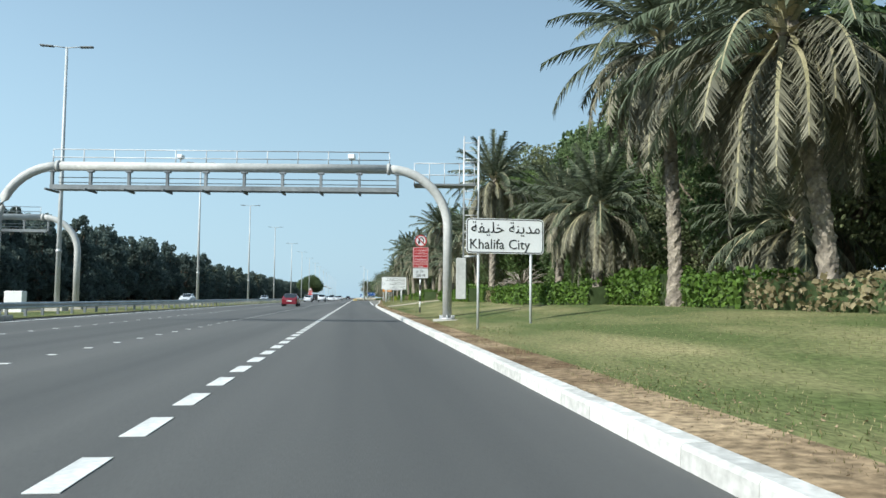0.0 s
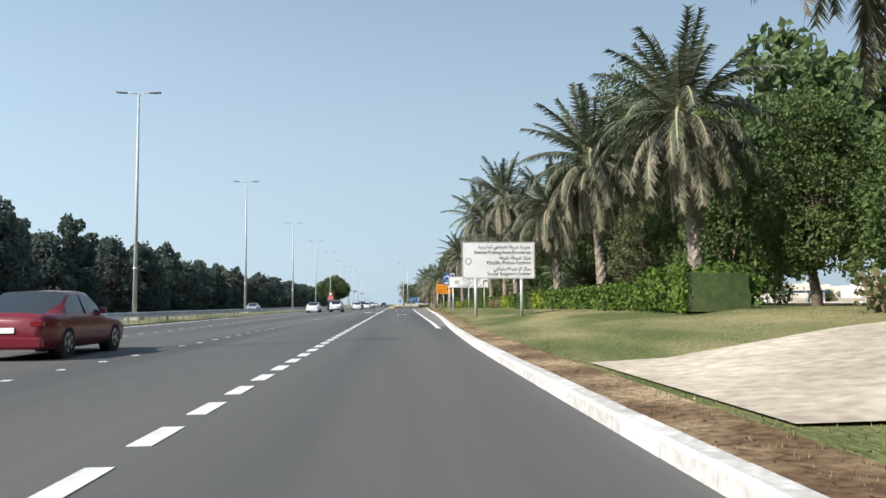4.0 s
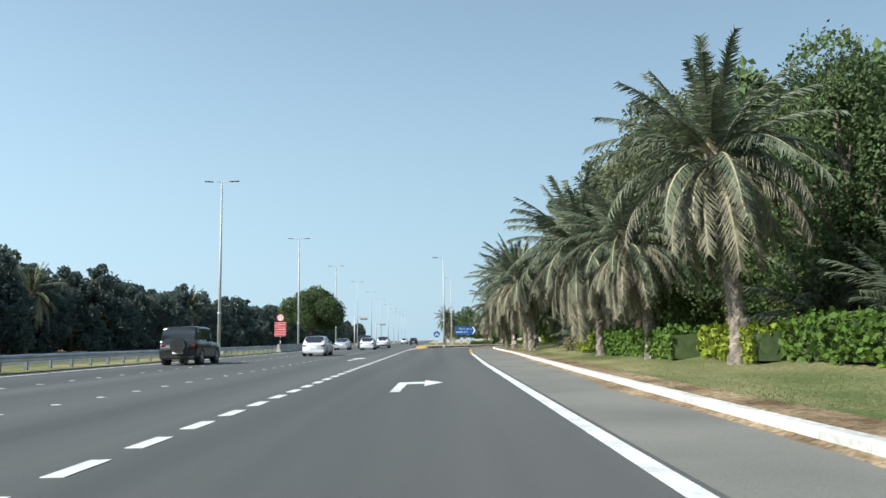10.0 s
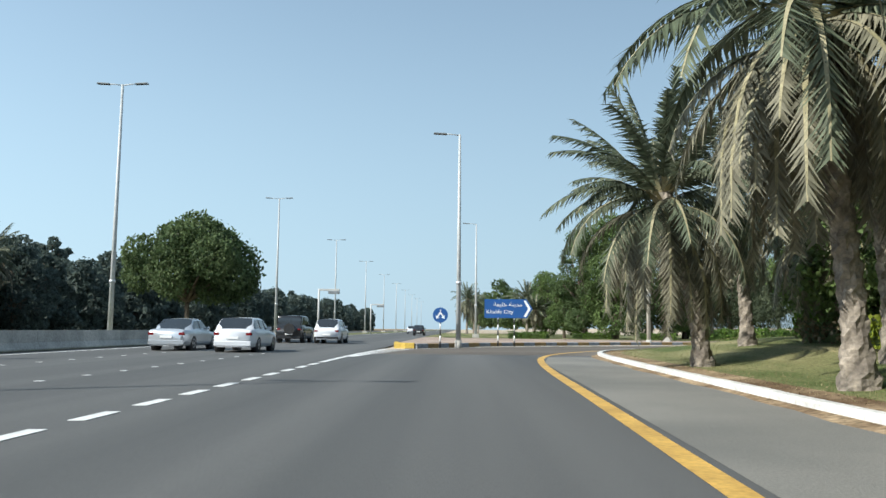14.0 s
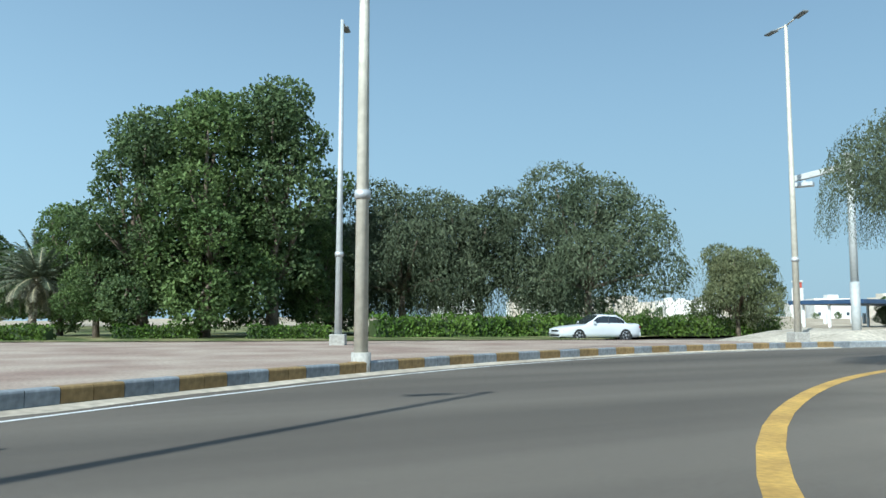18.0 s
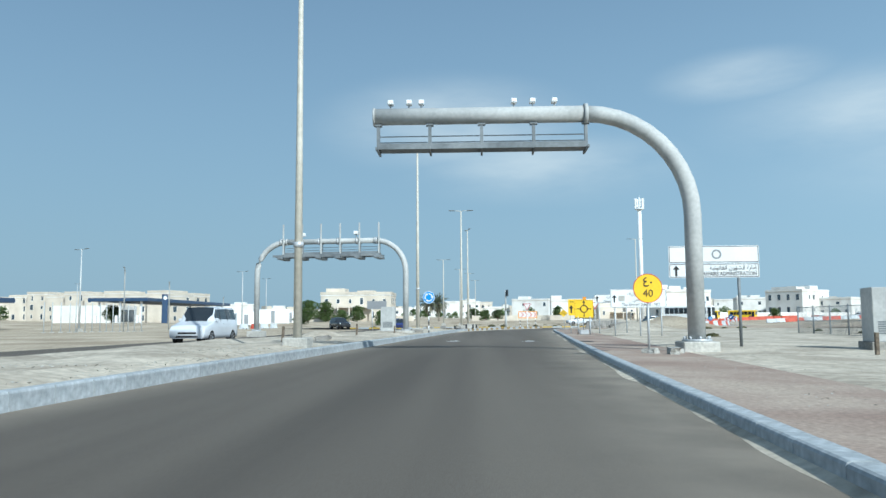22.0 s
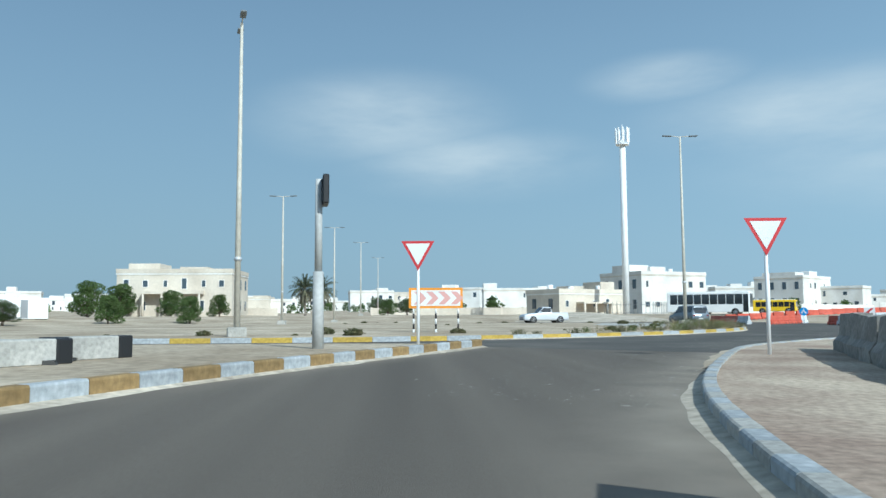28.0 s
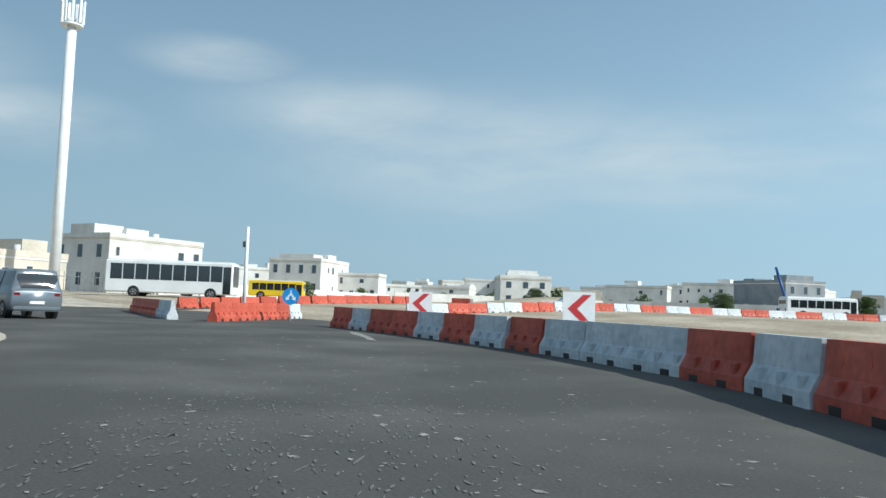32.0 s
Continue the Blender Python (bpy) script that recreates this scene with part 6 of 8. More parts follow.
LIGHT = [tree_meshes(26, 10, 3.5, M["leaf_dark"], 2600, 0.34, n=18)[1], tree_meshes(27, 9, 3.4, M["leaf_mid"], 2600, 0.34, n=18)[1], tree_meshes(28, 11, 3.2, M["leaf_dark"], 2600, 0.34, tall=True, n=18)[1], tree_meshes(29, 8, 3.5, M["leaf_olive"], 2600, 0.32, droop=0.6, n=18)[1]]
y = -26.0
i = 0
back = []
while y < 292:
    for row, (x0, lo_, hi_) in enumerate(((14.4, 0.95, 1.25), (18.6, 1.15, 1.45), (23.5, 1.25, 1.6))):
        k = (i * 7 + row * 3 + int(y)) % 5
        if row == 0 and k == 2:
            k = 4
        yy = y + R.uniform(-1.2, 1.2) + row * 1.7
        x = x0 + R.uniform(-0.9, 0.9) + (max(0, yy - 262) * 0.34)
        if yy > 281 - row * 6:
            continue
        s = R.uniform(lo_, hi_) * (1.02 + 0.22 * noise.noise(Vector((2.0, yy * 0.06, 7.0)))) * (0.72 if 90 < yy < 116 else 0.78 if 184 < yy < 211 else 1.0)
        m = pose(x, yy, 0.5, 0, 0, R.uniform(0, 360)) @ Matrix.Diagonal((s * 0.92, s * 0.92, s, 1))
        if row == 0:
            plant("tree", WOOD_LABEL[k], "tree", WOOD[k], ("trunk", "crown"), m, "trees behind the palms")
        else:
            back.append((k % 4, m))
    y += 5.2
    i += 1
grove("woodland", "deep green mixed wood behind the verge trees", "woodland", LIGHT, back)
# taller trees that stand out over the rest
for x, y, k, s in ((16.5, 57, 2, 1.15), (18, 51, 2, 1.3), (16.5, 44, 0, 1.4), (18.4, 76, 3, 1.95), (20.5, 87, 3, 1.9), (14.4, 219, 3, 1.6), (14.6, 152, 2, 1.0), (13.6, 178, 2, 1.12), (14.6, 164, 0, 1.02), (13.2, 226, 3, 1.45), (12, 244, 2, 1.15), (14.5, 118, 0, 1.35), (16, 192, 3, 1.05)):
    plant("tree", WOOD_LABEL[k], "tree", WOOD[k], ("trunk", "crown"), pose(x, y, 0.6, 0, 0, 31 * x + y) @ Matrix.Diagonal((s, s, s, 1)), "trees behind the palms")
# bare branches of a dead shrub
b = bmesh.new()
for i in range(46):
    a, e_ = R.uniform(0, 6.28), R.uniform(0.1, 1.2)
    p0 = Vector((0, 0, 1.0))
    p1 = p0 + Vector((math.cos(a) * math.cos(e_), math.sin(a) * math.cos(e_), math.sin(e_))) * R.uniform(0.8, 1.5)
    p2 = p1 + Vector((math.cos(a) * 0.7, math.sin(a) * 0.7, R.uniform(-0.4, 0.4)))
    tube(b, [p0, p1, p2], 0.03, 0.008, 4)
tube(b, [(0, 0, -0.3), (0, 0, 1.05)], 0.09, 0.07, 6)
dead = tagged(finish("dead_shrub", b, M["twig"]), "leafless grey dead shrub in the hedge", "shrub")
dead.matrix_world = pose(11.6, 54.5, 1.0)
# hedges
HEDGES = [hedge_mesh(31, 6, 1.5, 0.85, M["hedge"]), hedge_mesh(32, 6, 1.5, 0.75, M["hedge_yellow"]), hedge_mesh(33, 6, 1.4, 0.7, M["hedge_dry"], 45), hedge_mesh(34, 6, 1.8, 1.15, M["hedge"])]
HEDGE_LABEL = ["clipped bright green hedge on the lawn", "clipped yellow-green hedge on the lawn", "thin hedge with dry brown patches", "tall rounded green hedge"]
for i in range(50):
    y = -8 + 5.8 * i
    if 88 < y < 96:
        continue
    k = (3, 0, 0, 0, 2, 0)[i % 6] if y < 110 else (0, 1, 0, 0, 1, 2, 0)[i % 7]
    x = (10.2 if y < 30 else 9.3 if y < 115 else 9.7 if y < 225 else 13.4) + 0.3 * math.sin(i * 1.3) + 0.35 * max(0, y - 262)
    if y > 279:
        continue
    plant("hedge", HEDGE_LABEL[k], "hedge", HEDGES[k], ("body", "leaves"), pose(x, y, verge_z(x, y) - 0.04, 0, 0, 90 + 6 * math.sin(i)), "hedge along the verge")
for i in range(5):
    plant("hedge", "clipped dark green hedge before the hanging trees", "hedge", HEDGES[0], ("body", "leaves"), pose(31 + 5.6 * i, 325.5 - 0.8 * i, 0.12, 0, 0, -8) @ Matrix.Diagonal((1, 1.2, 1.35, 1)), "hedge before the hanging trees")
for x, y in ((10, 330), (17, 331), (23, 328)):
    plant("hedge", "low green hedge under the trees", "hedge", HEDGES[0], ("body", "leaves"), pose(x, y - 3, 0.12, 0, 0, -20) @ Matrix.Diagonal((0.7, 1, 0.8, 1)), "hedge before the hanging trees")
# wood across the highway
FAR = [tree_meshes(41, 9, 2.9, M["leaf_far"], 3600, 0.32, tall=True, low=0.04, n=22), tree_meshes(42, 8, 3.4, M["leaf_far"], 3600, 0.32, low=0.05, n=22), tree_meshes(43, 8.6, 3.0, M["leaf_far"], 3600, 0.3, droop=0.6, low=0.05, n=22, tall=True)]
FAR_LIGHT = [tree_meshes(46, 9, 3.4, M["leaf_far"], 2000, 0.46, tall=True, low=0.04, n=18)[1], tree_meshes(47, 8, 3.6, M["leaf_far"], 2000, 0.46, low=0.04, n=18)[1]]
y = -30.0
i = 0
back = []
while y < 620:
    for row in range(2):
        s = R.uniform(0.85, 1.15) * (1.5 if y < 110 else 1.3 if y < 250 else 1.12)
        w_ = s * (0.9 if y < 250 else 1.0)
        m = pose(-41 - 6 * row + R.uniform(-1.5, 1.5), y + R.uniform(-2, 2), 0.2, 0, 0, R.uniform(0, 360)) @ Matrix.Diagonal((w_, w_, s, 1))
        if row or y > 330:
            back.append((i % 2, m))
        else:
            plant("tree", "dark tree tinted blue-green for haze, in the wood across the highway", "tree", FAR[(i + row) % 3], ("trunk", "crown"), m, "wood across the highway")
    y += 5.4 if y < 330 else 8
    i += 1
grove("woodland", "dark wood tinted blue-green for haze, far across the highway", "woodland", FAR_LIGHT, back)
UMB = tree_meshes(45, 9.0, 6.6, M["leaf_dark"], 24000, 0.24, fork=3.0, low=0.44, n=20)
plant("tree", "broad dark green tree with a domed crown on the median", "tree", UMB, ("trunk", "crown"), pose(-17.6, 300.5, 0.1) @ Matrix.Diagonal((0.78, 0.78, 0.93, 1)), "wood across the highway")
# far right-hand wood beyond the junction
grove("woodland", "green trees lining the highway beyond the junction", "woodland", LIGHT, [(i % 4, pose(6 + R.uniform(0, 22), 362 + 6.5 * i, 0.1, 0, 0, 70 * i) @ Matrix.Diagonal((s, s, s, 1))) for i, s in ((i, R.uniform(0.7, 1.1)) for i in range(36))])
# trees beyond the slip road
LUSH = [tree_meshes(35, 10, 3.0, M["leaf_dark"], 20000, 0.13, n=26, low=0.12), tree_meshes(36, 9, 2.9, M["leaf_mid"], 20000, 0.12, n=26, low=0.14), tree_meshes(37, 10, 2.6, M["leaf_dark"], 16000, 0.13, tall=True, n=24, low=0.1)]
for x, y, s, k in ((19.6, 329.6, 1.55, 1), (23.6, 329.8, 1.5, 0), (16.6, 330.5, 1.25, 0), (28.5, 334, 1.05, 2), (13, 338, 0.9, 1), (22, 340, 1.1, 1), (14.4, 331.4, 0.75, 1), (26.6, 331, 0.8, 1)):
    plant("tree", "tall broadleaf tree with mottled green leaves", "tree", LUSH[k], ("trunk", "crown"), pose(x, y, 0.15, 0, 0, x * 50) @ Matrix.Diagonal((s, s, s, 1)), "trees beyond the slip road")
WIL = [willow_meshes(51, 8.6, 4.4, M["leaf_willow"], 760), willow_meshes(52, 7.6, 3.8, M["leaf_willow"], 680), willow_meshes(53, 6.2, 3.3, M["leaf_olive"], 560, 1.4), willow_meshes(54, 6.9, 4.5, M["leaf_willow"], 3600, 2.4, 0.29, 0.42, 42000, 0.05, 0.42, 0.05)]
WL = "grey-green tree with drooping feathery branches"
for x, y, s, k in ((45.0, 327.6, 1.4, 0), (38.0, 330.2, 1.32, 1), (33.2, 332.4, 1.25, 0), (30, 338, 1.1, 1), (50, 337, 0.9, 1), (36, 340, 1.1, 0)):
    plant("tree", WL, "tree", WIL[k], ("trunk", "crown"), pose(x, y, 0.15, 0, 0, x * 33) @ Matrix.Diagonal((s, s, s, 1)), "drooping trees beyond the slip road")
plant("tree", "small rounded drooping tree", "tree", WIL[2], ("trunk", "crown"), pose(52.5, 321.4, 0.02) @ Matrix.Diagonal((0.85, 0.85, 1.04, 1)), "drooping trees beyond the slip road")
for x, y, s in ((28.5, 293.3, 0.96), (38.6, 286.6, 0.85), (30.5, 282.5, 1.05), (27, 279, 1.0), (42, 281, 1.0)):
    plant("tree", "green tree with hanging willowy branches over the kerb", "tree", WIL[3 if y > 285 else 1], ("trunk", "crown"), pose(x, y, verge_z(x, y) - 0.1, 0, 0, x * 21) @ Matrix.Diagonal((s * 0.86, s * 0.86, s, 1)), "drooping trees beside the bend")

# ---- lamps ----
for i in range(16):
    light_pole(-17.1, (47.3, 87.3, 127.3, 166.2, 208.6, 247.6)[i] if i < 6 else 46.5 + 40.0 * i, 15.5 if i < 4 else 15.0, 0, z=0.05, label="tall grey highway lamp with two flat heads on the median", group="median lamps")
light_pole(2.55, 286.8, 12.1, 180, 1, z=0.14, label="single-headed street lamp on the island nose", base=0.2, round_base=True)
light_pole(4.4, 329, 12.6, 180, 1, z=0.14, base=0.35, label="single-headed street lamp on the paved island")
light_pole(16.4, 300.2, 14.0, 40, 1, "pole_beige", 0.2, 0.14, "pale single-headed street lamp beside the slip road", round_base=True)
light_pole(21.4, 314.1, 13.0, 60, 1, "pole_grey", 0.3, 0.14, "single-headed street lamp on the paved island")
light_pole(39.8, 307.5, 14.0, 70, 2, "pole_beige", 0.34, 0.2, "tall pale street lamp on the sandy median")
for x, y, h in ((73.3, 305.4, 14.2), (110.8, 304.05, 15.2), (142.8, 301.0, 14.4), (165.1, 300.4, 14.6), (192.8, 269.6, 15.8), (215, 306, 14), (245, 303, 14), (280, 301, 14), (320, 299, 14)):
    light_pole(x, y, h, 15 if x == 165.1 else 88, 2, "pole_beige", 0.42, 0.14 if x < 222 else ground_z(x, y), "tall beige street lamp with two flat heads on a concrete block", "lamps of the cross road")
for x, y in ((200, 345), (244, 352), (150, 352), (262, 410)):
    light_pole(x, y, 11, 60, 2, "pole_grey", 0.35, ground_z(x, y), "distant street lamp with two heads", "distant lamps")

# ---- guard rail and concrete barriers of the median ----
e = tagged(new("guard_rail"), "galvanised steel guard rail on short posts", "guard rail", kind="structure")
b = bmesh.new()
prof = [(0.0, 0.42), (0.05, 0.47), (0.0, 0.55), (0.05, 0.6), (0.05, 0.66), (0.0, 0.72), (-0.02, 0.72), (-0.02, 0.42)]
rows_ = [[b.verts.new((-15.15 + px_, yy, pz_)) for px_, pz_ in prof] for yy in (12, 60, 120, 190, 262)]
for p, q in zip(rows_, rows_[1:]):
    for k in range(len(prof)):
        b.faces.new((p[k], p[(k + 1) % len(prof)], q[(k + 1) % len(prof)], q[k]))
bmesh.ops.recalc_face_normals(b, faces=b.faces)
part("rail", b, M["steel"], e)
pm = bmesh.new()
box(pm, -0.06, 0.06, -0.05, 0.05, -0.2, 0.72)
pme = bpy.data.meshes.new("rail_post")
pm.to_mesh(pme)
pm.free()
pme.materials.append(M["gantry_dark"])
for k in range(125):
    o = new("rail_post", pme)
    o.parent = e
    o.location = (-15.25, 12.4 + 2 * k, 0)
for y0, y1 in ((-60, 11), (263, 298)):
    e = thing("concrete_barrier", "long grey concrete safety barrier on the median", "road barrier", "median barriers")
    n = int((y1 - y0) / 4)
    for k in range(n):
        b = bmesh.new()
        a0, a1 = y0 + 4 * k + 0.01, y0 + 4 * k + 3.99
        pr = [(-0.3, 0), (-0.3, 0.1), (-0.14, 0.35), (-0.1, 0.85), (0.1, 0.85), (0.14, 0.35), (0.3, 0.1), (0.3, 0)]
        c0, c1 = [[b.verts.new((-15.1 + u, yy, v)) for u, v in pr] for yy in (a0, a1)]
        for j in range(8):
            b.faces.new((c0[j], c0[(j + 1) % 8], c1[(j + 1) % 8], c1[j]))
        b.faces.new(c0), b.faces.new(c1)
        bmesh.ops.recalc_face_normals(b, faces=b.faces)
        part("barrier_section", b, M["concrete"], e)

# ---- gantries ----
g1 = gantry("pale grey tubular gantry across the highway with a slung walkway", -14.5, 3.6, 5.75, 0.185, 2.4, None, base=-0.56)
handrail(g1, -12.5, 1.2, 5.85, 6.5, 0.35, 11)
small_camera(g1, -0.3, 0.0, 5.95)
small_camera(g1, -7.2, 0.0, 5.95, 0.8)
# service ladder cage and cabinet beside the leg
b = bmesh.new()
for x_, y_ in ((4.25, 0.3), (4.85, 0.3), (4.25, 1.0), (4.85, 1.0)):
    tube(b, [(x_, y_, 2.2), (x_, y_, 7.2)], 0.03, 0.03, 6)
for k in range(15):
    z_ = 2.3 + 0.33 * k
    tube(b, [(4.25, 0.3, z_), (4.85, 0.3, z_)], 0.018, 0.018, 5)
    if k % 3 == 0:
        for p, q in (((4.25, 0.3), (4.25, 1.0)), ((4.85, 0.3), (4.85, 1.0)), ((4.25, 1.0), (4.85, 1.0))):
            tube(b, [(*p, z_), (*q, z_)], 0.02, 0.02, 5)
part("ladder_cage", b, M["steel"], g1)
b = bmesh.new()
box(b, 2.2, 4.7, 0.2, 1.1, 5.15, 5.22)
part("landing", b, M["gantry_dark"], g1)
handrail(g1, 2.2, 4.7, 5.22, 6.2, 1.1, 4)
b = bmesh.new()
box(b, 3.95, 4.35, 0.0, 0.35, 0.55, 2.2, 0.02)
part("control_box", b, M["gantry"], g1)
g1.matrix_world = pose(0.02, 31.6, 0.5, 0, 0, -6)
g0 = gantry("pale grey tubular gantry across the opposite carriageway", -38, -18.0, 6.0, 0.2, 2.2, None)
handrail(g0, -34, -20.5, 6.1, 6.7, 0.35, 9)
g0.matrix_world = pose(0, 53, 0.05)
b = bmesh.new()
box(b, -0.45, 0.45, -0.3, 0.3, 0, 1.15, 0.03)
cb = tagged(finish("control_cabinet", b, M["white"]), "small white control cabinet on the median", "cabinet")
cb.matrix_world = pose(-17.6, 43, 0.1)
# half portal over the cross road: local x runs towards the road's far side
g2 = gantry("pale grey tubular half gantry with cameras over the cross road", -10.1, 0.0, 7.6, 0.27, 3.3, None, one_leg=True, drop=0.82)
for x_ in (-9.6, -9.0, -8.6, -5.6, -5.0, -4.3):
    small_camera(g2, x_, 0.0, 7.86, 0.7)
b = bmesh.new()
tube(b, [(-10.1, 0, 7.6), (-10.16, 0, 7.6)], 0.3, 0.3, 14)
part("end_cap", b, M["gantry"], g2)
g2.matrix_world = pose(72.1, 292.55, 0.1, 0, 0, -90)
g3 = gantry("pale grey tubular portal with aerials over the far lanes", -11.3, 0.0, 6.85, 0.2, 2.3, None)
for k in range(6):
    b = bmesh.new()
    x_ = -9.2 + 1.45 * k
    box(b, x_ - 0.05, x_ + 0.05, -0.3, -0.2, 5.9, 8.15, 0.01)
    part("aerial", b, M["gantry"], g3)
    b = bmesh.new()
    box(b, x_ - 0.2, x_ + 0.2, -1.0, 0.75, 5.5, 5.68, 0.02)
    part("antenna_panel", b, M["gantry_dark"], g3)
    b = bmesh.new()
    tube(b, [(x_ - 0.3, 0, 6.85), (x_ - 0.18, 0, 6.85)], 0.26, 0.26, 14)
    part("clamp", b, M["steel"], g3)
for y_ in (-0.85, -0.35, 0.6):
    b = bmesh.new()
    box(b, -9.75, -1.75, y_ - 0.05, y_ + 0.05, 5.68, 5.82)
    part("walkway_beam", b, M["gantry_dark"], g3)
small_camera(g3, -7.8, 0, 7.05, 1.2)
small_camera(g3, -3.7, 0, 7.1, 1.2)
g3.matrix_world = pose(103.6, 304.4, 0.12, 0, 0, -97)
b = bmesh.new()
box(b, -0.5, 0.5, -0.45, 0.45, 0.25, 1.95, 0.02)
cab = thing("control_cabinet", "pale grey equipment cabinet with louvres on a concrete plinth", "cabinet", "equipment cabinets")
part("body", b, M["gantry"], cab)
for k in range(6):
    b = bmesh.new()
    box(b, -0.35, 0.35, -0.462, -0.448, 0.5 + 0.07 * k, 0.54 + 0.07 * k)
    part("louvre", b, M["gantry_dark"], cab)
b = bmesh.new()
box(b, -0.6, 0.6, -0.55, 0.55, -0.3, 0.26, 0.02)
part("plinth", b, M["concrete_dark"], cab)
cab.matrix_world = pose(103.0, 305.6, 0.15, 0, 0, -90)
c2 = copy_thing(cab, pose(72.5, 286.6, 0.1, 0, 0, -95))
c2["label"] = "white equipment cabinet standing in the sand"
# camera mast with a cantilever arm
mast = thing("camera_mast", "pale square camera mast with a cantilever arm and a camera box", "camera mast")
b = bmesh.new()
tube(b, [(0, 0, 0), (0, 0, 2.6)], 0.21, 0.21, 12)
part("lower_pole", b, M["pole_grey"], mast)
b = bmesh.new()
tube(b, [(0, 0, 2.2), (0, 0, 8.4)], 0.17, 0.15, 12)
part("upper_pole", b, M["pole_grey"], mast)
b = bmesh.new()
box(b, -0.18, 0.18, -0.18, 0.18, 7.6, 8.5, 0.02)
tube(b, [(0, 0, 8.5), (0, 0, 8.62)], 0.24, 0.24, 12)
part("head", b, M["gantry"], mast)
b = bmesh.new()
box(b, -0.13, 0.13, 0.18, 2.4, 7.86, 8.14, 0.02)
for v in b.verts:
    v.co.z -= 0.16 * (v.co.y - 0.18)
part("arm", b, M["gantry"], mast)
b = bmesh.new()
box(b, -0.22, 0.22, 1.55, 2.4, 7.22, 7.44, 0.03)
box(b, -0.05, 0.05, 1.9, 2.0, 7.42, 7.66)
part("camera_box", b, M["steel"], mast)
b = bmesh.new()
tube(b, [(0.2, -0.12, 0.0), (0.2, -0.12, 7.5)], 0.03, 0.03, 6)
part("cable_pipe", b, M["steel"], mast)
mast.matrix_world = pose(44.2, 307.7, 0.3, 0, 0, 25)

# ---- signs ----
# white place-name board
e, m = sign_at("white place-name board with black lettering on two posts", 4.3, 22.6, 4, 0.55)
panel(e, 2.6, 1.14, 2.62, "sign_white", "black", 0.12, rim=0.03)
lettering("Khalifa City", 0.46, -1.2, 2.2, -0.02, M["black"], e, width=2.0)
lettering(arabic("مدينة خليفة"), 0.5, -1.15, 2.72, -0.02, M["black"], e, width=2.3)
posts(e, (-0.88, 0.88), -0.4, 2.1, paint="pole_grey")
e.matrix_world = m @ Matrix.Diagonal((0.9, 0.9, 0.9, 1))
# no U-turn sign over a red board
e, m = sign_at("no-U-turn disc over a red board and a white distance plate", 3.78, 46.85, 8, 0.36)
b = disc(bmesh.new(), 0.36, -0.012, 0.012, cz=4.14)
part("disc", b, M["sign_white"], e)
ring(e, 0.29, 0.36, -0.016, "sign_red", cz=4.14)
ring(e, 0.1, 0.16, -0.0165, "black", 0.02, 4.2, 0, 180)
shape(e, [(0.12, 3.95), (0.18, 3.95), (0.18, 4.2), (0.12, 4.2)], -0.0175, "black")
shape(e, [(-0.14, 4.1), (-0.08, 4.1), (-0.08, 4.2), (-0.14, 4.2)], -0.0175, "black")
shape(e, [(-0.22, 4.1), (0.0, 4.1), (-0.11, 3.92)], -0.0175, "black")
shape(e, arrow_outline([(-0.3, -0.035), (0.3, -0.035), (0.3, 0.035), (-0.3, 0.035)], 0, 4.14, 1, -45), -0.02, "sign_red")
panel(e, 0.95, 1.24, 3.14, "sign_red", "sign_white", 0.06, rim=0.02)
for k, s in enumerate(("للاستعمال الرسمي", "سيارات الإسعاف", "الإطفاء والشرطة فقط")):
    lettering(arabic(s), 0.17, 0, 3.54 - 0.18 * k, -0.02, M["sign_white"], e, "CENTER", 0.72)
lettering("Ambulance", 0.16, 0, 2.98, -0.02, M["sign_white"], e, "CENTER")
lettering("Civil Defence &", 0.15, 0, 2.85, -0.02, M["sign_white"], e, "CENTER", 0.82)
lettering("Police Vehicles", 0.15, 0, 2.71, -0.02, M["sign_white"], e, "CENTER", 0.82)
lettering("Only", 0.155, 0, 2.57, -0.02, M["sign_white"], e, "CENTER")
panel(e, 0.92, 0.58, 2.2, "sign_white", None, 0.05)
lettering("250 M", 0.22, 0, 2.0, -0.02, M["black"], e, "CENTER")
lettering("\ufee1 \u0662\u0665\u0660", 0.24, 0, 2.26, -0.02, M["black"], e, "CENTER")
striped_post(e, 0, 0.05, -0.15, 4.2, 0.045)
e.matrix_world = m
# white board with three lines
e, m = sign_at("wide white direction board with three lines on thick posts", 5.2, 110.5, 2, 0.62)
panel(e, 3.5, 1.75, 2.5, "sign_white", "black", 0.1, rim=0.025)
lettering("External Policing Areas Directorate", 0.24, 1.55, 2.8, -0.02, M["black"], e, "RIGHT", 2.7)
lettering("Khalifa Police Station", 0.24, 1.55, 2.3, -0.02, M["black"], e, "RIGHT", 2.1)
lettering("Social Support Center", 0.24, 1.55, 1.78, -0.02, M["black"], e, "RIGHT", 2.1)
for k, (s, w_) in enumerate((("مديرية شرطة المناطق الخارجية", 2.5), ("مركز شرطة خليفة", 1.5), ("مركز الدعم الاجتماعي", 1.8))):
    lettering(arabic(s), 0.25, 1.55, 3.06 - 0.52 * k, -0.02, M["black"], e, "RIGHT", w_)
ring(e, 0.12, 0.16, -0.018, "grey_panel", -1.45, 2.45)
posts(e, (-1.1, 1.1), 0, 1.7, paint="pole_grey", r=0.08)
e.matrix_world = m
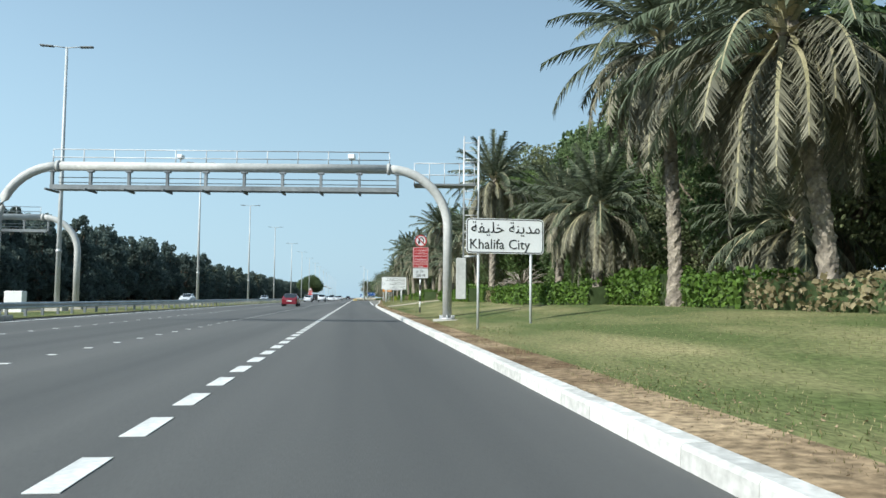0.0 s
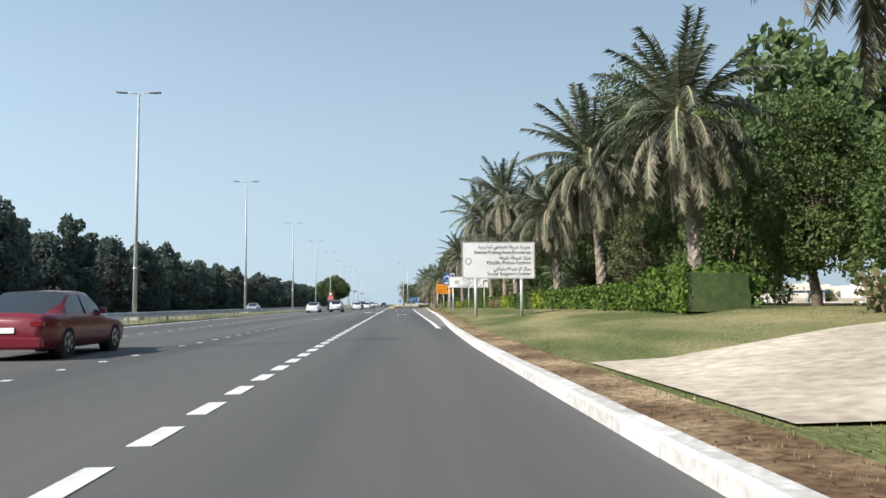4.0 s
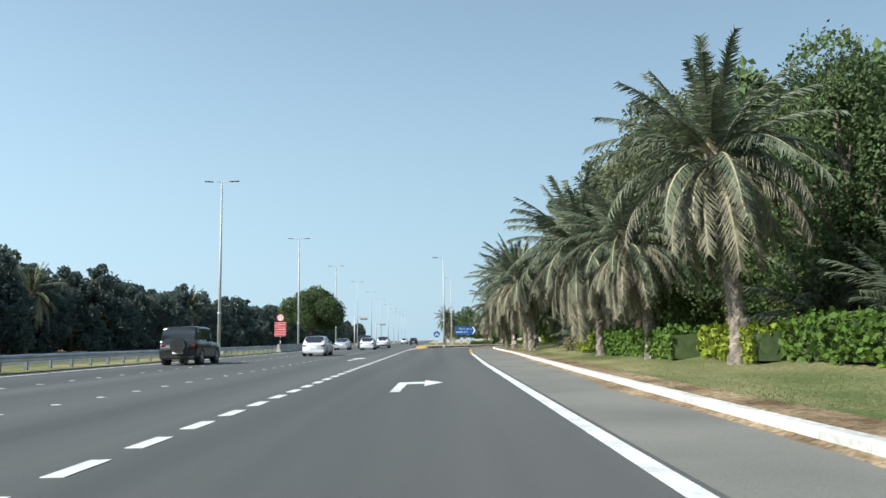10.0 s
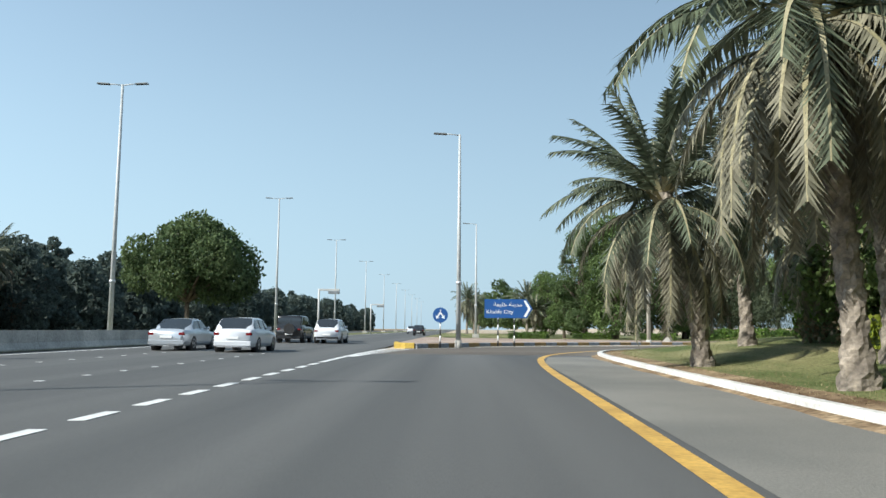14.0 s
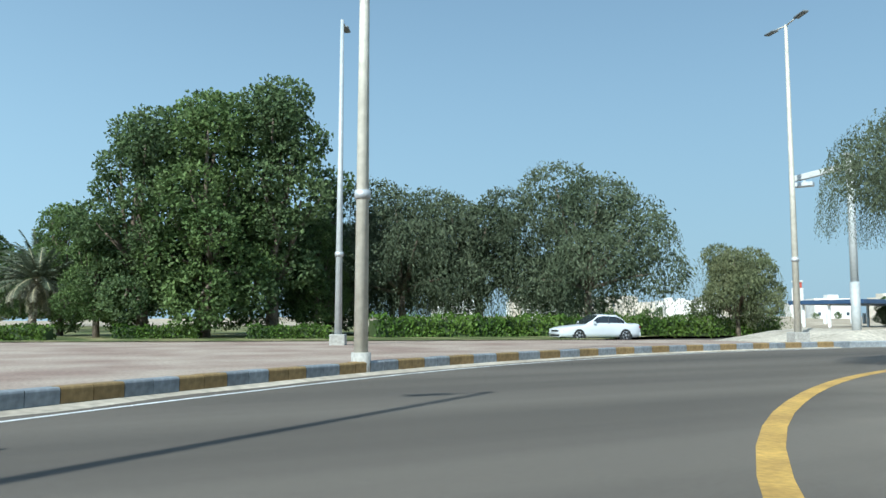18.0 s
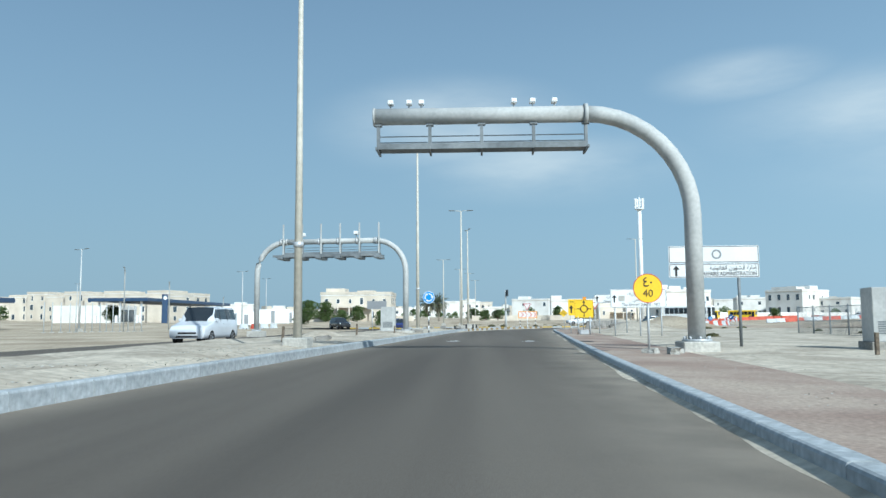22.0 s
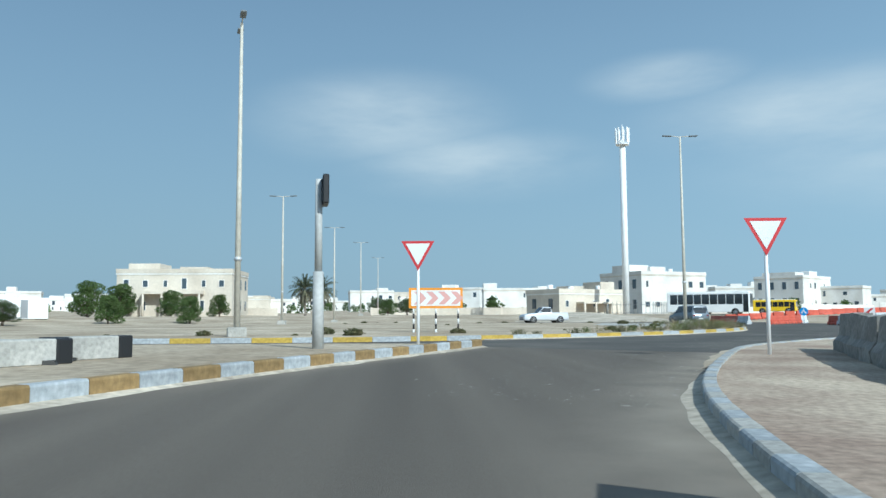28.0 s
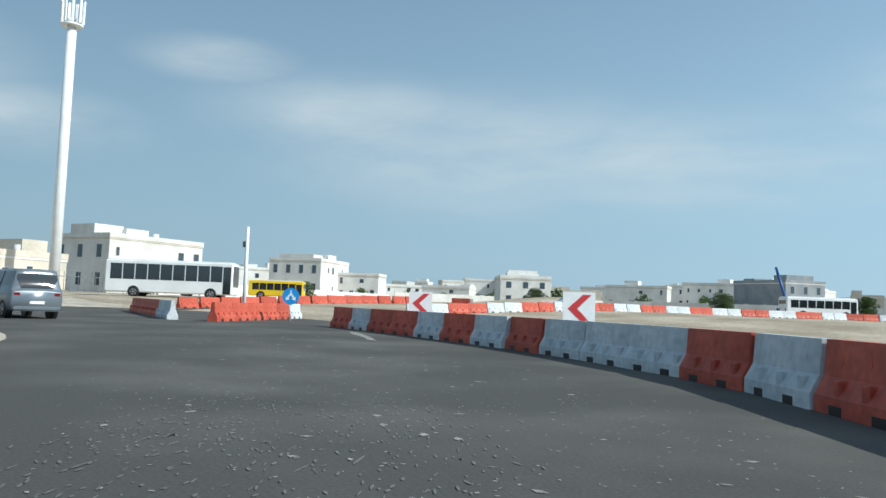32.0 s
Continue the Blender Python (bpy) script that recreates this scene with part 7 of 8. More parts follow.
# school board
def school_board(x, y, yaw, z, w, h, zc, arrow, legs, seed):
    e, m = sign_at("white direction board to a school with a black arrow", x, y, yaw, z, "school boards")
    panel(e, w, h, zc, "sign_white", "black", 0.08, rim=0.02)
    lettering("The Emirati School - HQ", h * 0.24, -w * 0.3, zc - h * 0.4, -0.02, M["black"], e, width=w * 0.68)
    lettering(arabic("المدرسة الإماراتية -"), h * 0.28, -w * 0.2, zc + h * 0.16, -0.02, M["black"], e, width=w * 0.5)
    lettering(arabic("المقر الرئيسي"), h * 0.26, -w * 0.1, zc - h * 0.12, -0.02, M["black"], e, width=w * 0.36)
    b = plate(bmesh.new(), rounded(w * 0.11, h * 0.3, 0.02, -w * 0.3, zc), -0.016, -0.013)
    part("emblem", b, M["concrete"], e)
    shape(e, arrow_outline(RIGHT_TURN if arrow == "right" else UP_ARROW, w * 0.42 if arrow == "right" else -w * 0.43, zc, h * 0.42), -0.018, "black")
    posts(e, legs, 0, zc - h / 2 + 0.02, paint="steel")
    e.matrix_world = m


school_board(6.48, 139.35, -2, 0.6, 3.3, 0.94, 2.28, "right", (-1.3, 0, 1.3), 61)
school_board(96.4, 289.3, -90, 0.05, 3.45, 1.15, 2.35, "up", (-1.45, 0.1, 1.4), 63)
# filling-station board with route and kilometre plates
e, m = sign_at("blue service board with a plain white curl and two plates", 6.05, 156.3, 2, 0.81)
panel(e, 1.0, 1.55, 3.55, "sign_blue", "sign_white", 0.05, -0.32, rim=0.02)
b = disc(bmesh.new(), 0.36, -0.02, -0.014, cx=-0.3, cz=3.7)
part("curl", b, M["sign_white"], e)
b = disc(bmesh.new(), 0.25, -0.024, -0.021, cx=-0.37, cz=3.66)
part("curl_core", b, M["sign_blue"], e)
shape(e, rounded(0.72, 0.2, 0.02, -0.3, 3.05), -0.018, "sign_white", "white_bar")
panel(e, 0.55, 0.75, 3.95, "sign_white", None, 0.04, 0.38, -0.03, "route_plate")
shape(e, rounded(0.4, 0.5, 0.08, 0.38, 3.95), -0.047, "sign_blue", "route_shield")
lettering("20", 0.26, 0.38, 3.76, -0.05, M["sign_white"], e, "CENTER")
panel(e, 0.5, 0.78, 3.12, "sign_white", "black", 0.03, 0.38, -0.03, "kilometre_plate", 0.015)
for k, s in enumerate(("KM", "3", "0")):
    lettering(s, 0.23, 0.38, 3.27 - 0.23 * k, -0.048, M["black"], e, "CENTER")
posts(e, (-0.1, 0.42), -0.5, 3.4, paint="white", r=0.05)
e.matrix_world = m @ Matrix.Diagonal((0.8, 0.8, 0.8, 1))
# orange temporary board
e, m = sign_at("orange temporary direction board with black lettering and arrow", 7.02, 182.7, 0, 0.4)
panel(e, 2.05, 1.32, 2.75, "sign_orange", None, 0.04)
lettering("Masdar City", 0.3, -0.93, 2.52, -0.02, M["black"], e, width=1.25)
lettering(arabic("مدينة مصدر"), 0.32, -0.9, 3.0, -0.02, M["black"], e, width=1.2)
bars(e, M["black"], -0.85, 2.22, -0.018, 0.95, 0.18, 5, 73)
shape(e, arrow_outline(RIGHT_TURN, 0.72, 2.72, 0.5), -0.018, "black")
posts(e, (-0.85, 0.0, 0.92), 0, 2.15, paint="steel")
e.matrix_world = m
# blue arrow board
e, m = sign_at("blue arrow-shaped direction board with white chevron", 5.6, 291.0, -4, 0.14)
b = plate(bmesh.new(), [(-1.45, -0.58), (1.15, -0.58), (1.5, 0.0), (1.15, 0.58), (-1.45, 0.58)], -0.012, 0.012)
p = part("panel", b, M["sign_blue"], e)
p.location = (0, 0, 2.22)
shape(p, [(0.95, 0.5), (1.1, 0.5), (1.4, 0), (1.1, -0.5), (0.95, -0.5), (1.22, 0)], -0.018, "sign_white", "chevron")
lettering("Khalifa City", 0.33, -1.35, 1.92, -0.02, M["sign_white"], e, width=1.65)
lettering(arabic("مدينة خليفة"), 0.34, -0.9, 2.36, -0.02, M["sign_white"], e, width=1.75)
striped_post(e, -0.62, 0.05, -0.1, 1.75)
striped_post(e, 0.38, 0.05, -0.1, 1.75)
e.matrix_world = m


def round_sign(x, y, yaw, z, zc, r, face, label, kind, stripes=True):
    e, m = sign_at(label, x, y, yaw, z)
    b = disc(bmesh.new(), r, -0.012, 0.012, cz=zc)
    part("disc", b, M[face], e)
    if kind == "round":
        ring(e, r * 0.9, r * 0.97, -0.015, "sign_white", cz=zc)
        for k in range(3):
            a = 90 + 120 * k
            ring(e, r * 0.5, r * 0.66, -0.016, "sign_white", 0, zc, a - 78, a, n=12)
            t = radians(a - 88)
            c = (math.cos(t) * r * 0.58, zc + math.sin(t) * r * 0.58)
            shape(e, arrow_outline([(-0.3, -0.15), (0.3, -0.15), (0, 0.32)], c[0], c[1], r * 0.75, a - 88 + 180), -0.0185, "sign_white")
    if kind == "split":
        for s in (-1, 1):
            shape(e, arrow_outline(UP_ARROW, s * r * 0.3, zc - r * 0.1, r * 0.95, 180 + s * 32), -0.018, "sign_white")
        shape(e, [(-0.06 * r, zc + r * 0.1), (0.06 * r, zc + r * 0.1), (0.06 * r, zc + r * 0.7), (-0.06 * r, zc + r * 0.7)], -0.0155, "sign_white")
    if kind == "keep":
        shape(e, arrow_outline(UP_ARROW, 0, zc, r * 1.35, 133), -0.018, "sign_white")
    if kind == "speed":
        ring(e, r * 0.955, r, -0.015, "sign_red", cz=zc)
        lettering("40", r * 0.72, 0, zc - r * 0.58, -0.02, M["black"], e, "CENTER")
        lettering("\u0664\u0660", r * 0.95, 0, zc + r * 0.12, -0.02, M["black"], e, "CENTER")
    if stripes:
        striped_post(e, 0, 0.04, -0.1, zc - r * 0.6)
    else:
        posts(e, (0,), 0, zc - r * 0.5, 0.04, 0.035)
    e.matrix_world = m
    return e


round_sign(1.55, 286.05, 0, 0.14, 1.7, 0.42, "sign_blue", "round blue pass-either-side sign on the island nose", "split")
round_sign(102.7, 302.7, -90, 0.2, 2.55, 0.44, "sign_sky", "round blue roundabout sign on a striped post", "round")
round_sign(70.4, 294.4, -88, 0.1, 1.9, 0.43, "sign_yellow", "round yellow speed-limit sign with a red rim", "speed", False)
round_sign(175.3, 258.3, -118, 0.0, 1.45, 0.42, "sign_blue", "round blue keep-side sign behind the barriers", "keep", False)
round_sign(207.0, 252.2, -118, 0.0, 1.25, 0.42, "sign_sky", "round blue pass-either-side sign at the barriers", "split", False)
# triangular give-way signs
for x, y, yaw in ((152.7, 292.4, -95), (146.9, 284.3, -95)):
    e, m = sign_at("white give-way triangle with a red border on a pale post", x, y, yaw, 0.14, "give-way signs")
    shape(e, [(-0.55, 3.35), (0.55, 3.35), (0, 2.4)], -0.01, "sign_red", "rim")
    shape(e, [(-0.4, 3.27), (0.4, 3.27), (0, 2.57)], -0.016, "sign_white", "face")
    posts(e, (0,), 0, 3.2, 0.045, 0.05, "white")
    e.matrix_world = m @ Matrix.Diagonal((0.92, 0.92, 0.95, 1))
# wide chevron board
e, m = sign_at("wide orange-framed board with pink and white chevrons", 171.2, 291.1, -92, 0.14)
panel(e, 2.9, 1.1, 1.85, "sign_orange", None, 0.05)
panel(e, 2.64, 0.84, 1.85, "sign_white", None, 0.02, 0, -0.014, "face")
for k in range(4):
    shape(e, [(-1.2 + 0.66 * k, 2.2), (-0.85 + 0.66 * k, 2.2), (-0.5 + 0.66 * k, 1.85), (-0.85 + 0.66 * k, 1.5), (-1.2 + 0.66 * k, 1.5), (-0.85 + 0.66 * k, 1.85)], -0.03, "chevron_pink", "chevron")
for x_ in (-1.2, 0.0, 1.2):
    striped_post(e, x_, 0.06, -0.1, 1.3, 0.05, ("white", "black"), 0.28)
e.matrix_world = m
# yellow temporary boards
e, m = sign_at("square yellow roundabout-ahead board on a folding stand", 101.6, 291.95, -92, 0.1)
panel(e, 1.28, 1.24, 1.75, "sign_yellow", "black", 0.05, rim=0.015)
ring(e, 0.2, 0.27, -0.018, "black", 0, 1.75)
shape(e, arrow_outline(UP_ARROW, 0, 2.15, 0.36), -0.018, "black")
for a, (cx, cz) in ((90, (-0.36, 1.75)), (-90, (0.36, 1.75)), (0, (0, 1.36))):
    shape(e, arrow_outline([(-0.1, -0.5), (0.1, -0.5), (0.1, 0.5), (-0.1, 0.5)], cx, cz, 0.3, a), -0.018, "black")
for x_ in (-0.4, 0.4):
    b = bmesh.new()
    tube(b, [(x_, -0.3, -0.05), (x_, 0.02, 1.25)], 0.035, 0.035, 6)
    tube(b, [(x_, 0.45, -0.05), (x_, 0.04, 1.25)], 0.035, 0.035, 6)
    part("stand_leg", b, M["steel"], e)
b = bmesh.new()
box(b, -0.3, 0.3, -0.2, 0.2, 0.0, 0.32, 0.02)
part("ballast_box", b, M["steel"], e)
e.matrix_world = m
e, m = sign_at("yellow temporary board with black lettering and an arrow", 107.6, 291.7, -92, 0.1)
panel(e, 1.22, 1.22, 1.95, "sign_yellow", None, 0.04)
lettering("ROAD ACCESS TO", 0.16, -0.5, 2.33, -0.02, M["black"], e, width=1.02)
lettering("MASDAR", 0.16, 0.52, 2.16, -0.02, M["black"], e, "RIGHT")
shape(e, arrow_outline(UP_ARROW, -0.38, 1.82, 0.6), -0.018, "black")
lettering(arabic("مدخل لطريق"), 0.19, -0.15, 1.86, -0.02, M["black"], e, width=0.66)
lettering(arabic("الى مصدر"), 0.19, -0.1, 1.6, -0.02, M["black"], e, width=0.56)
posts(e, (-0.42, 0.52), 0, 1.4, paint="steel", r=0.035)
b = bmesh.new()
box(b, 0.5, 0.75, -0.05, 0.0, 1.85, 2.75)
part("edge_marker", b, M["sign_orange"], e)
e.matrix_world = m
e, m = sign_at("white ministry direction board on steel posts", 106.0, 289.2, -92, 0.1)
panel(e, 2.7, 0.62, 2.55, "sign_white", "black", 0.05, rim=0.02)
lettering("Ministry of Social Affairs", 0.22, 1.25, 2.3, -0.02, M["black"], e, "RIGHT", 1.9)
lettering(arabic("وزارة الشؤون الاجتماعية"), 0.22, 1.25, 2.6, -0.02, M["black"], e, "RIGHT", 1.7)
shape(e, arrow_outline(UP_ARROW, -1.15, 2.55, 0.45), -0.018, "black")
posts(e, (-1.0, 1.0), 0, 2.26, paint="steel")
e.matrix_world = m
e, m = sign_at("white double direction board of an administration office", 74.9, 291.1, -92, 0.1)
panel(e, 3.1, 0.6, 3.25, "sign_white", "black", 0.04, rim=0.02)
panel(e, 3.1, 0.5, 2.68, "sign_white", "black", 0.04, rim=0.02, name="lower_panel")
ring(e, 0.11, 0.17, -0.018, "grey_panel", 0.1, 3.25)
lettering("LEGAL AFFAIRS ADMINISTRATION", 0.2, 1.45, 2.5, -0.02, M["black"], e, "RIGHT", 2.3)
lettering(arabic("إدارة الشؤون القانونية"), 0.2, 1.45, 2.71, -0.02, M["black"], e, "RIGHT", 1.6)
shape(e, arrow_outline(UP_ARROW, -1.3, 2.68, 0.38), -0.018, "black")
posts(e, (-0.85, 0.85), 0, 3.5, paint="gantry_dark", r=0.055)
e.matrix_world = m
# slow-down diamond on a leaning stand
e, m = sign_at("yellow slow-down diamond on a leaning steel stand", 131.3, 290.0, -95, 0.12)
b = plate(bmesh.new(), [(0, 1.3), (0.42, 1.72), (0, 2.14), (-0.42, 1.72)], -0.01, 0.01)
part("diamond", b, M["sign_yellow"], e)
lettering("SLOW", 0.17, 0, 1.65, -0.018, M["black"], e, "CENTER")
lettering("DOWN", 0.17, 0, 1.5, -0.018, M["black"], e, "CENTER")
lettering(arabic("خفف"), 0.16, 0, 1.94, -0.018, M["black"], e, "CENTER")
lettering(arabic("السرعة"), 0.16, 0, 1.8, -0.018, M["black"], e, "CENTER")
b = bmesh.new()
tube(b, [(0.0, 0.03, 1.75), (0.1, 0.1, 0.05)], 0.035, 0.035, 6)
part("post", b, M["steel"], e)
b = bmesh.new()
for a in (0, 90):
    tube(b, [(0.1 - 0.45 * math.cos(radians(a)), 0.1 - 0.45 * math.sin(radians(a)), 0.03), (0.1 + 0.45 * math.cos(radians(a)), 0.1 + 0.45 * math.sin(radians(a)), 0.03)], 0.03, 0.03, 6)
part("foot", b, M["steel"], e)
e.matrix_world = m
# red and white chevron boards behind the barriers
for x, y in ((184.9, 254.6), (194.5, 252.9)):
    e, m = sign_at("white board with a red left-pointing chevron behind the barriers", x, y, -118, 0.0, "chevron boards")
    panel(e, 0.85, 0.85, 1.12, "sign_white", None, 0.02)
    shape(e, [(-0.3, 1.12), (0.1, 1.48), (0.32, 1.48), (-0.05, 1.12), (0.32, 0.76), (0.1, 0.76)], -0.018, "sign_red", "chevron")
    posts(e, (-0.3, 0.3), 0, 0.7, 0.03, 0.03)
    e.matrix_world = m
# no-U-turn boards across the highway
e, m = sign_at("no-U-turn disc over a red board on the median", -15.3, 265.0, -3, 0.0)
b = disc(bmesh.new(), 0.4, -0.012, 0.012, cz=3.68)
part("disc", b, M["sign_white"], e)
ring(e, 0.32, 0.4, -0.016, "sign_red", cz=3.68)
ring(e, 0.11, 0.17, -0.017, "black", 0.0, 3.73, 0, 180)
for x_ in (-0.14, 0.14):
    shape(e, [(x_ - 0.03, 3.5), (x_ + 0.03, 3.5), (x_ + 0.03, 3.73), (x_ - 0.03, 3.73)], -0.0185, "black")
panel(e, 1.25, 1.5, 2.45, "sign_red", "sign_white", 0.05, rim=0.02)
for k in range(5):
    bars(e, M["sign_white"], -0.5, 2.9 - 0.25 * k, -0.018, 1.0, 0.16, 9, 95 + k)
striped_post(e, 0, 0.05, -0.1, 3.4)
e.matrix_world = m
# small red plate on a striped post
e, m = sign_at("small red plate on a red and white striped post", 8.33, 249.7, 0, 0.78)
panel(e, 0.26, 0.36, 1.55, "sign_red", None, 0.02)
striped_post(e, 0, 0.03, 0.0, 1.4, 0.04, ("sign_red", "sign_white"), 0.3)
b = bmesh.new()
box(b, -0.2, 0.2, -0.17, 0.23, -0.15, 0.12, 0.02)
part("concrete_foot", b, M["concrete"], e)
e.matrix_world = m
# back of a board and a thick pillar at the roundabout
e, m = sign_at("pale steel pillar with a dark display board seen edge-on", 151.7, 295.3, 8, 0.14, name="display_pillar")
b = bmesh.new()
tube(b, [(0, 0, -0.1), (0, 0, 2.2)], 0.17, 0.15, 12)
tube(b, [(0, 0, 2.2), (0, 0, 4.9)], 0.11, 0.1, 12)
part("pillar", b, M["gantry"], e)
b = bmesh.new()
box(b, -0.45, 0.45, -0.28, -0.1, 4.15, 5.0, 0.03)
part("display_box", b, M["black"], e)
e.matrix_world = m
e, m = sign_at("dark back of a large direction board on two posts", 152, 312.5, 92, 0.05)
panel(e, 2.6, 1.1, 3.2, "grey_panel", None, 0.05)
posts(e, (-0.6, 0.6), 0, 2.7, 0.05, 0.06)
e.matrix_world = m

# ---- barriers ----
BR = barrier_proto("barrier_red", "red plastic water-filled barrier on the asphalt")
BW = barrier_proto("barrier_white", "white plastic water-filled barrier on the asphalt")
line = [(167.4, 265.4), (170.5, 263.5), (174.5, 260.6), (178.2, 258.1), (184.3, 255.8), (191, 254.4), (199.8, 253.2)]
colours = "rwrwrwrwwwrwrwrrw"
for i, (x, y, a) in enumerate(along(smooth(line, 1), 2.0, 1.0)):
    proto = BR if colours[i % len(colours)] == "r" else BW
    copy_thing(proto, pose(x, y, 0.0, 0, 0, a + R.uniform(-2.5, 2.5)))
for i, (x, y, a) in enumerate(along([(222, 255.8), (214, 257), (206.4, 258.2)], 2.0, 1.0)):
    copy_thing(BR if i < 6 else BW, pose(x, y, 0.0, 0, 0, a))
for i, (x, y, a) in enumerate(along([(204.6, 257), (213.4, 248.6)], 2.0, 1.0)):
    copy_thing(BW if i == 5 else BR, pose(x, y, 0.0, 0, 0, a))
for i, (x, y, a) in enumerate(along([(221, 236), (222, 214), (222.5, 196), (218, 176), (208, 160), (196, 145)], 2.02, 1.0)):
    copy_thing(BR if (i // 2) % 2 else BW, pose(x, y, ground_z(x, y) - 0.02, 0, 0, a + R.uniform(-4, 4)))
for i, (x, y, a) in enumerate(along([(232, 250), (237, 236), (240, 222)], 2.1, 1.0)):
    copy_thing(BR, pose(x, y, ground_z(x, y), 0, 0, a + R.uniform(-9, 9)))
for ob in (BR, BW):
    ob.matrix_world = pose(236.5 if ob is BR else 238.5, 219 if ob is BR else 217, ground_z(237, 218), 0, 0, 40)

# ---- vehicles ----
car("sedan", "car_red", -7.5, 92, 0, "dark red sedan on the highway", group="highway traffic")
car("sedan", "car_white", -11.2, 186, 0, "white sedan on the highway", group="highway traffic")
car("suv", "car_white", -8.2, 189, 0, "white sport utility car with dark bumpers", group="highway traffic")
car("jeep", "car_black", -11.2, 221, 0, "black boxy off-road car with a spare wheel", group="highway traffic")
car("hatch", "car_white", -7.6, 240.6, 0, "white hatchback in the fast lane beside the median", group="highway traffic")
car("hatch", "car_white", -6.9, 277.5, 0, "white hatchback on the highway", group="highway traffic")
car("sedan", "car_silver", -10.2, 279, 0, "silver sedan on the highway", group="highway traffic")
car("jeep", "car_black", -9.2, 299, 0, "dark boxy off-road car on the highway", group="highway traffic")
car("suv", "car_white", -6.4, 298, 0, "white sport utility car on the highway", group="highway traffic")
car("suv", "car_black", -4.0, 372, 0, "dark van-like car far down the highway", group="highway traffic")
car("suv", "car_white", -8.2, 420, 0, "white car far down the highway", group="highway traffic")
car("sedan", "car_white", -27, 130, 180, "white car on the opposite carriageway", group="highway traffic")
car("sedan", "car_silver", -24, 210, 180, "silver car on the opposite carriageway", group="highway traffic")
car("sedan", "car_white", 38.2, 318.9, 78, "white saloon car coming round beyond the island", group="cross road traffic")
car("suv", "car_white", 63.2, 315.2, 88, "white sport utility car on the far lanes", group="cross road traffic")
car("van", "car_white", 88, 313.6, 88, "white minivan on the far lanes", group="cross road traffic")
car("sedan", "car_navy", 150.5, 309.5, 100, "dark blue car waiting at the roundabout", group="cross road traffic")
car("suv", "car_black", 161, 319, 120, "black sport utility car at the roundabout", group="cross road traffic")
car("van", "car_grey", 206.2, 264.4, -82, "grey minivan beyond the lamp", group="cross road traffic")
car("pickup", "car_white", 216.7, 277.1, 12, "white double-cab pickup standing on the sandy island", 0.15, "cross road traffic")
car("sedan", "car_white", 226, 214, -30, "white car behind the barriers", ground_z(226, 214), "cross road traffic")
bus("white", 250.4, 244.8, 145, 12.6, 3.6, "white coach parked behind the roundabout", 1.1, 2.5, 9)
bus("bus_yellow", 270.8, 224.4, 145, 7.4, 2.5, "yellow school bus parked in the sand", 1.2, 2.2, 6, 1.25)
bus("bus_yellow", 276, 233, 145, 7.4, 2.5, "yellow school bus parked in the sand", 1.2, 2.2, 6, 1.25)
bus("white", 223.2, 172.6, 145, 9.0, 2.7, "white bus in the distant bus park", 0.9, 2.4, 7, 1.4)
for k in range(4):
    bus("white", 214 - 3.4 * k, 163 - 4.4 * k, 205, 9.0, 2.7, "white bus in the distant bus park", 0.9, 2.4, 7, 1.4)

# ---- buildings on the skyline ----
villa(318, 232, -66, 20, 15, 9.4, "large white villa with plain walls and arched entrance", "villa_white", 2, 3, 1.0, False)
villa(281, 259, -62, 17, 10, 4.2, "cream single-storey villa with tall arched windows", "villa_cream", 1, 4, 1.0, True)
villa(385, 163, -50, 22, 16, 10.4, "white villa with tall dark glass strips", "villa_white", 2, 5, 2.0, False)
villa(318, 138, -35, 17, 12, 6.6, "plain white villa with a roof tower", "villa_white", 2, 6, 3.0)
villa(276, 333, -90, 20, 14, 7.8, "ornate cream villa with a columned porch", "villa_cream", 2, 7, 1.0, True)
villa(296, 60, -15, 20, 14, 8.4, "grey unfinished house with a stair tower", "villa_grey", 2, 8, 3.0)
vr = random.Random(5)
garden = []
for i in range(96):
    u = i / 95
    a = radians(80 - 155 * u)  # fan of houses from north-east to south
    d = vr.uniform(270, 430)
    cx, cy = 150 + d * math.cos(a) * 0.95, 270 + d * math.sin(a)
    if cx < 150 and cy > 300:
        continue
    w_ = vr.uniform(10, 22)
    villa(cx, cy, math.degrees(math.atan2(cy - 290, cx - 150)) - 90 + vr.uniform(-20, 20), w_, vr.uniform(9, 14), vr.choice((4.2, 5.0, 7.0, 7.8, 8.6)), "distant pale villa with a flat roof", vr.choice(("villa_white", "villa_white", "villa_cream")), 2, 20 + i, 1.6, far=True)
    for q in range(2):
        s = vr.uniform(0.35, 0.8)
        gx_, gy_ = cx - 14 * math.cos(a) + vr.uniform(-9, 9), cy - 14 * math.sin(a) + vr.uniform(-9, 9)
        garden.append((q, pose(gx_, gy_, ground_z(gx_, gy_) - 0.2, 0, 0, vr.uniform(0, 360)) @ Matrix.Diagonal((s * 1.3, s * 1.3, s, 1))))
grove("garden_trees", "dark green garden trees among the distant villas", "trees", [tree_meshes(81, 7, 3.4, M["leaf_dark"], 260, 0.75, low=0.1)[1], tree_meshes(82, 6, 3.6, M["leaf_mid"], 260, 0.75, low=0.1)[1]], garden)
for i in range(9):
    villa(300 + 4 * i, 392 + 9 * i, -100, 8.5, 10, 8.8 + (i % 2), "beige apartment row house near the filling station", "villa_cream", 3, 70 + i, 1.5, towers=False)
compound_wall(300, 225, 345, 160, 2.2, 1.6)
compound_wall(345, 158, 330, 95, 2.2, 2.6)
compound_wall(288, 352, 288, 318, 1.7, 0.4, "villa_cream")
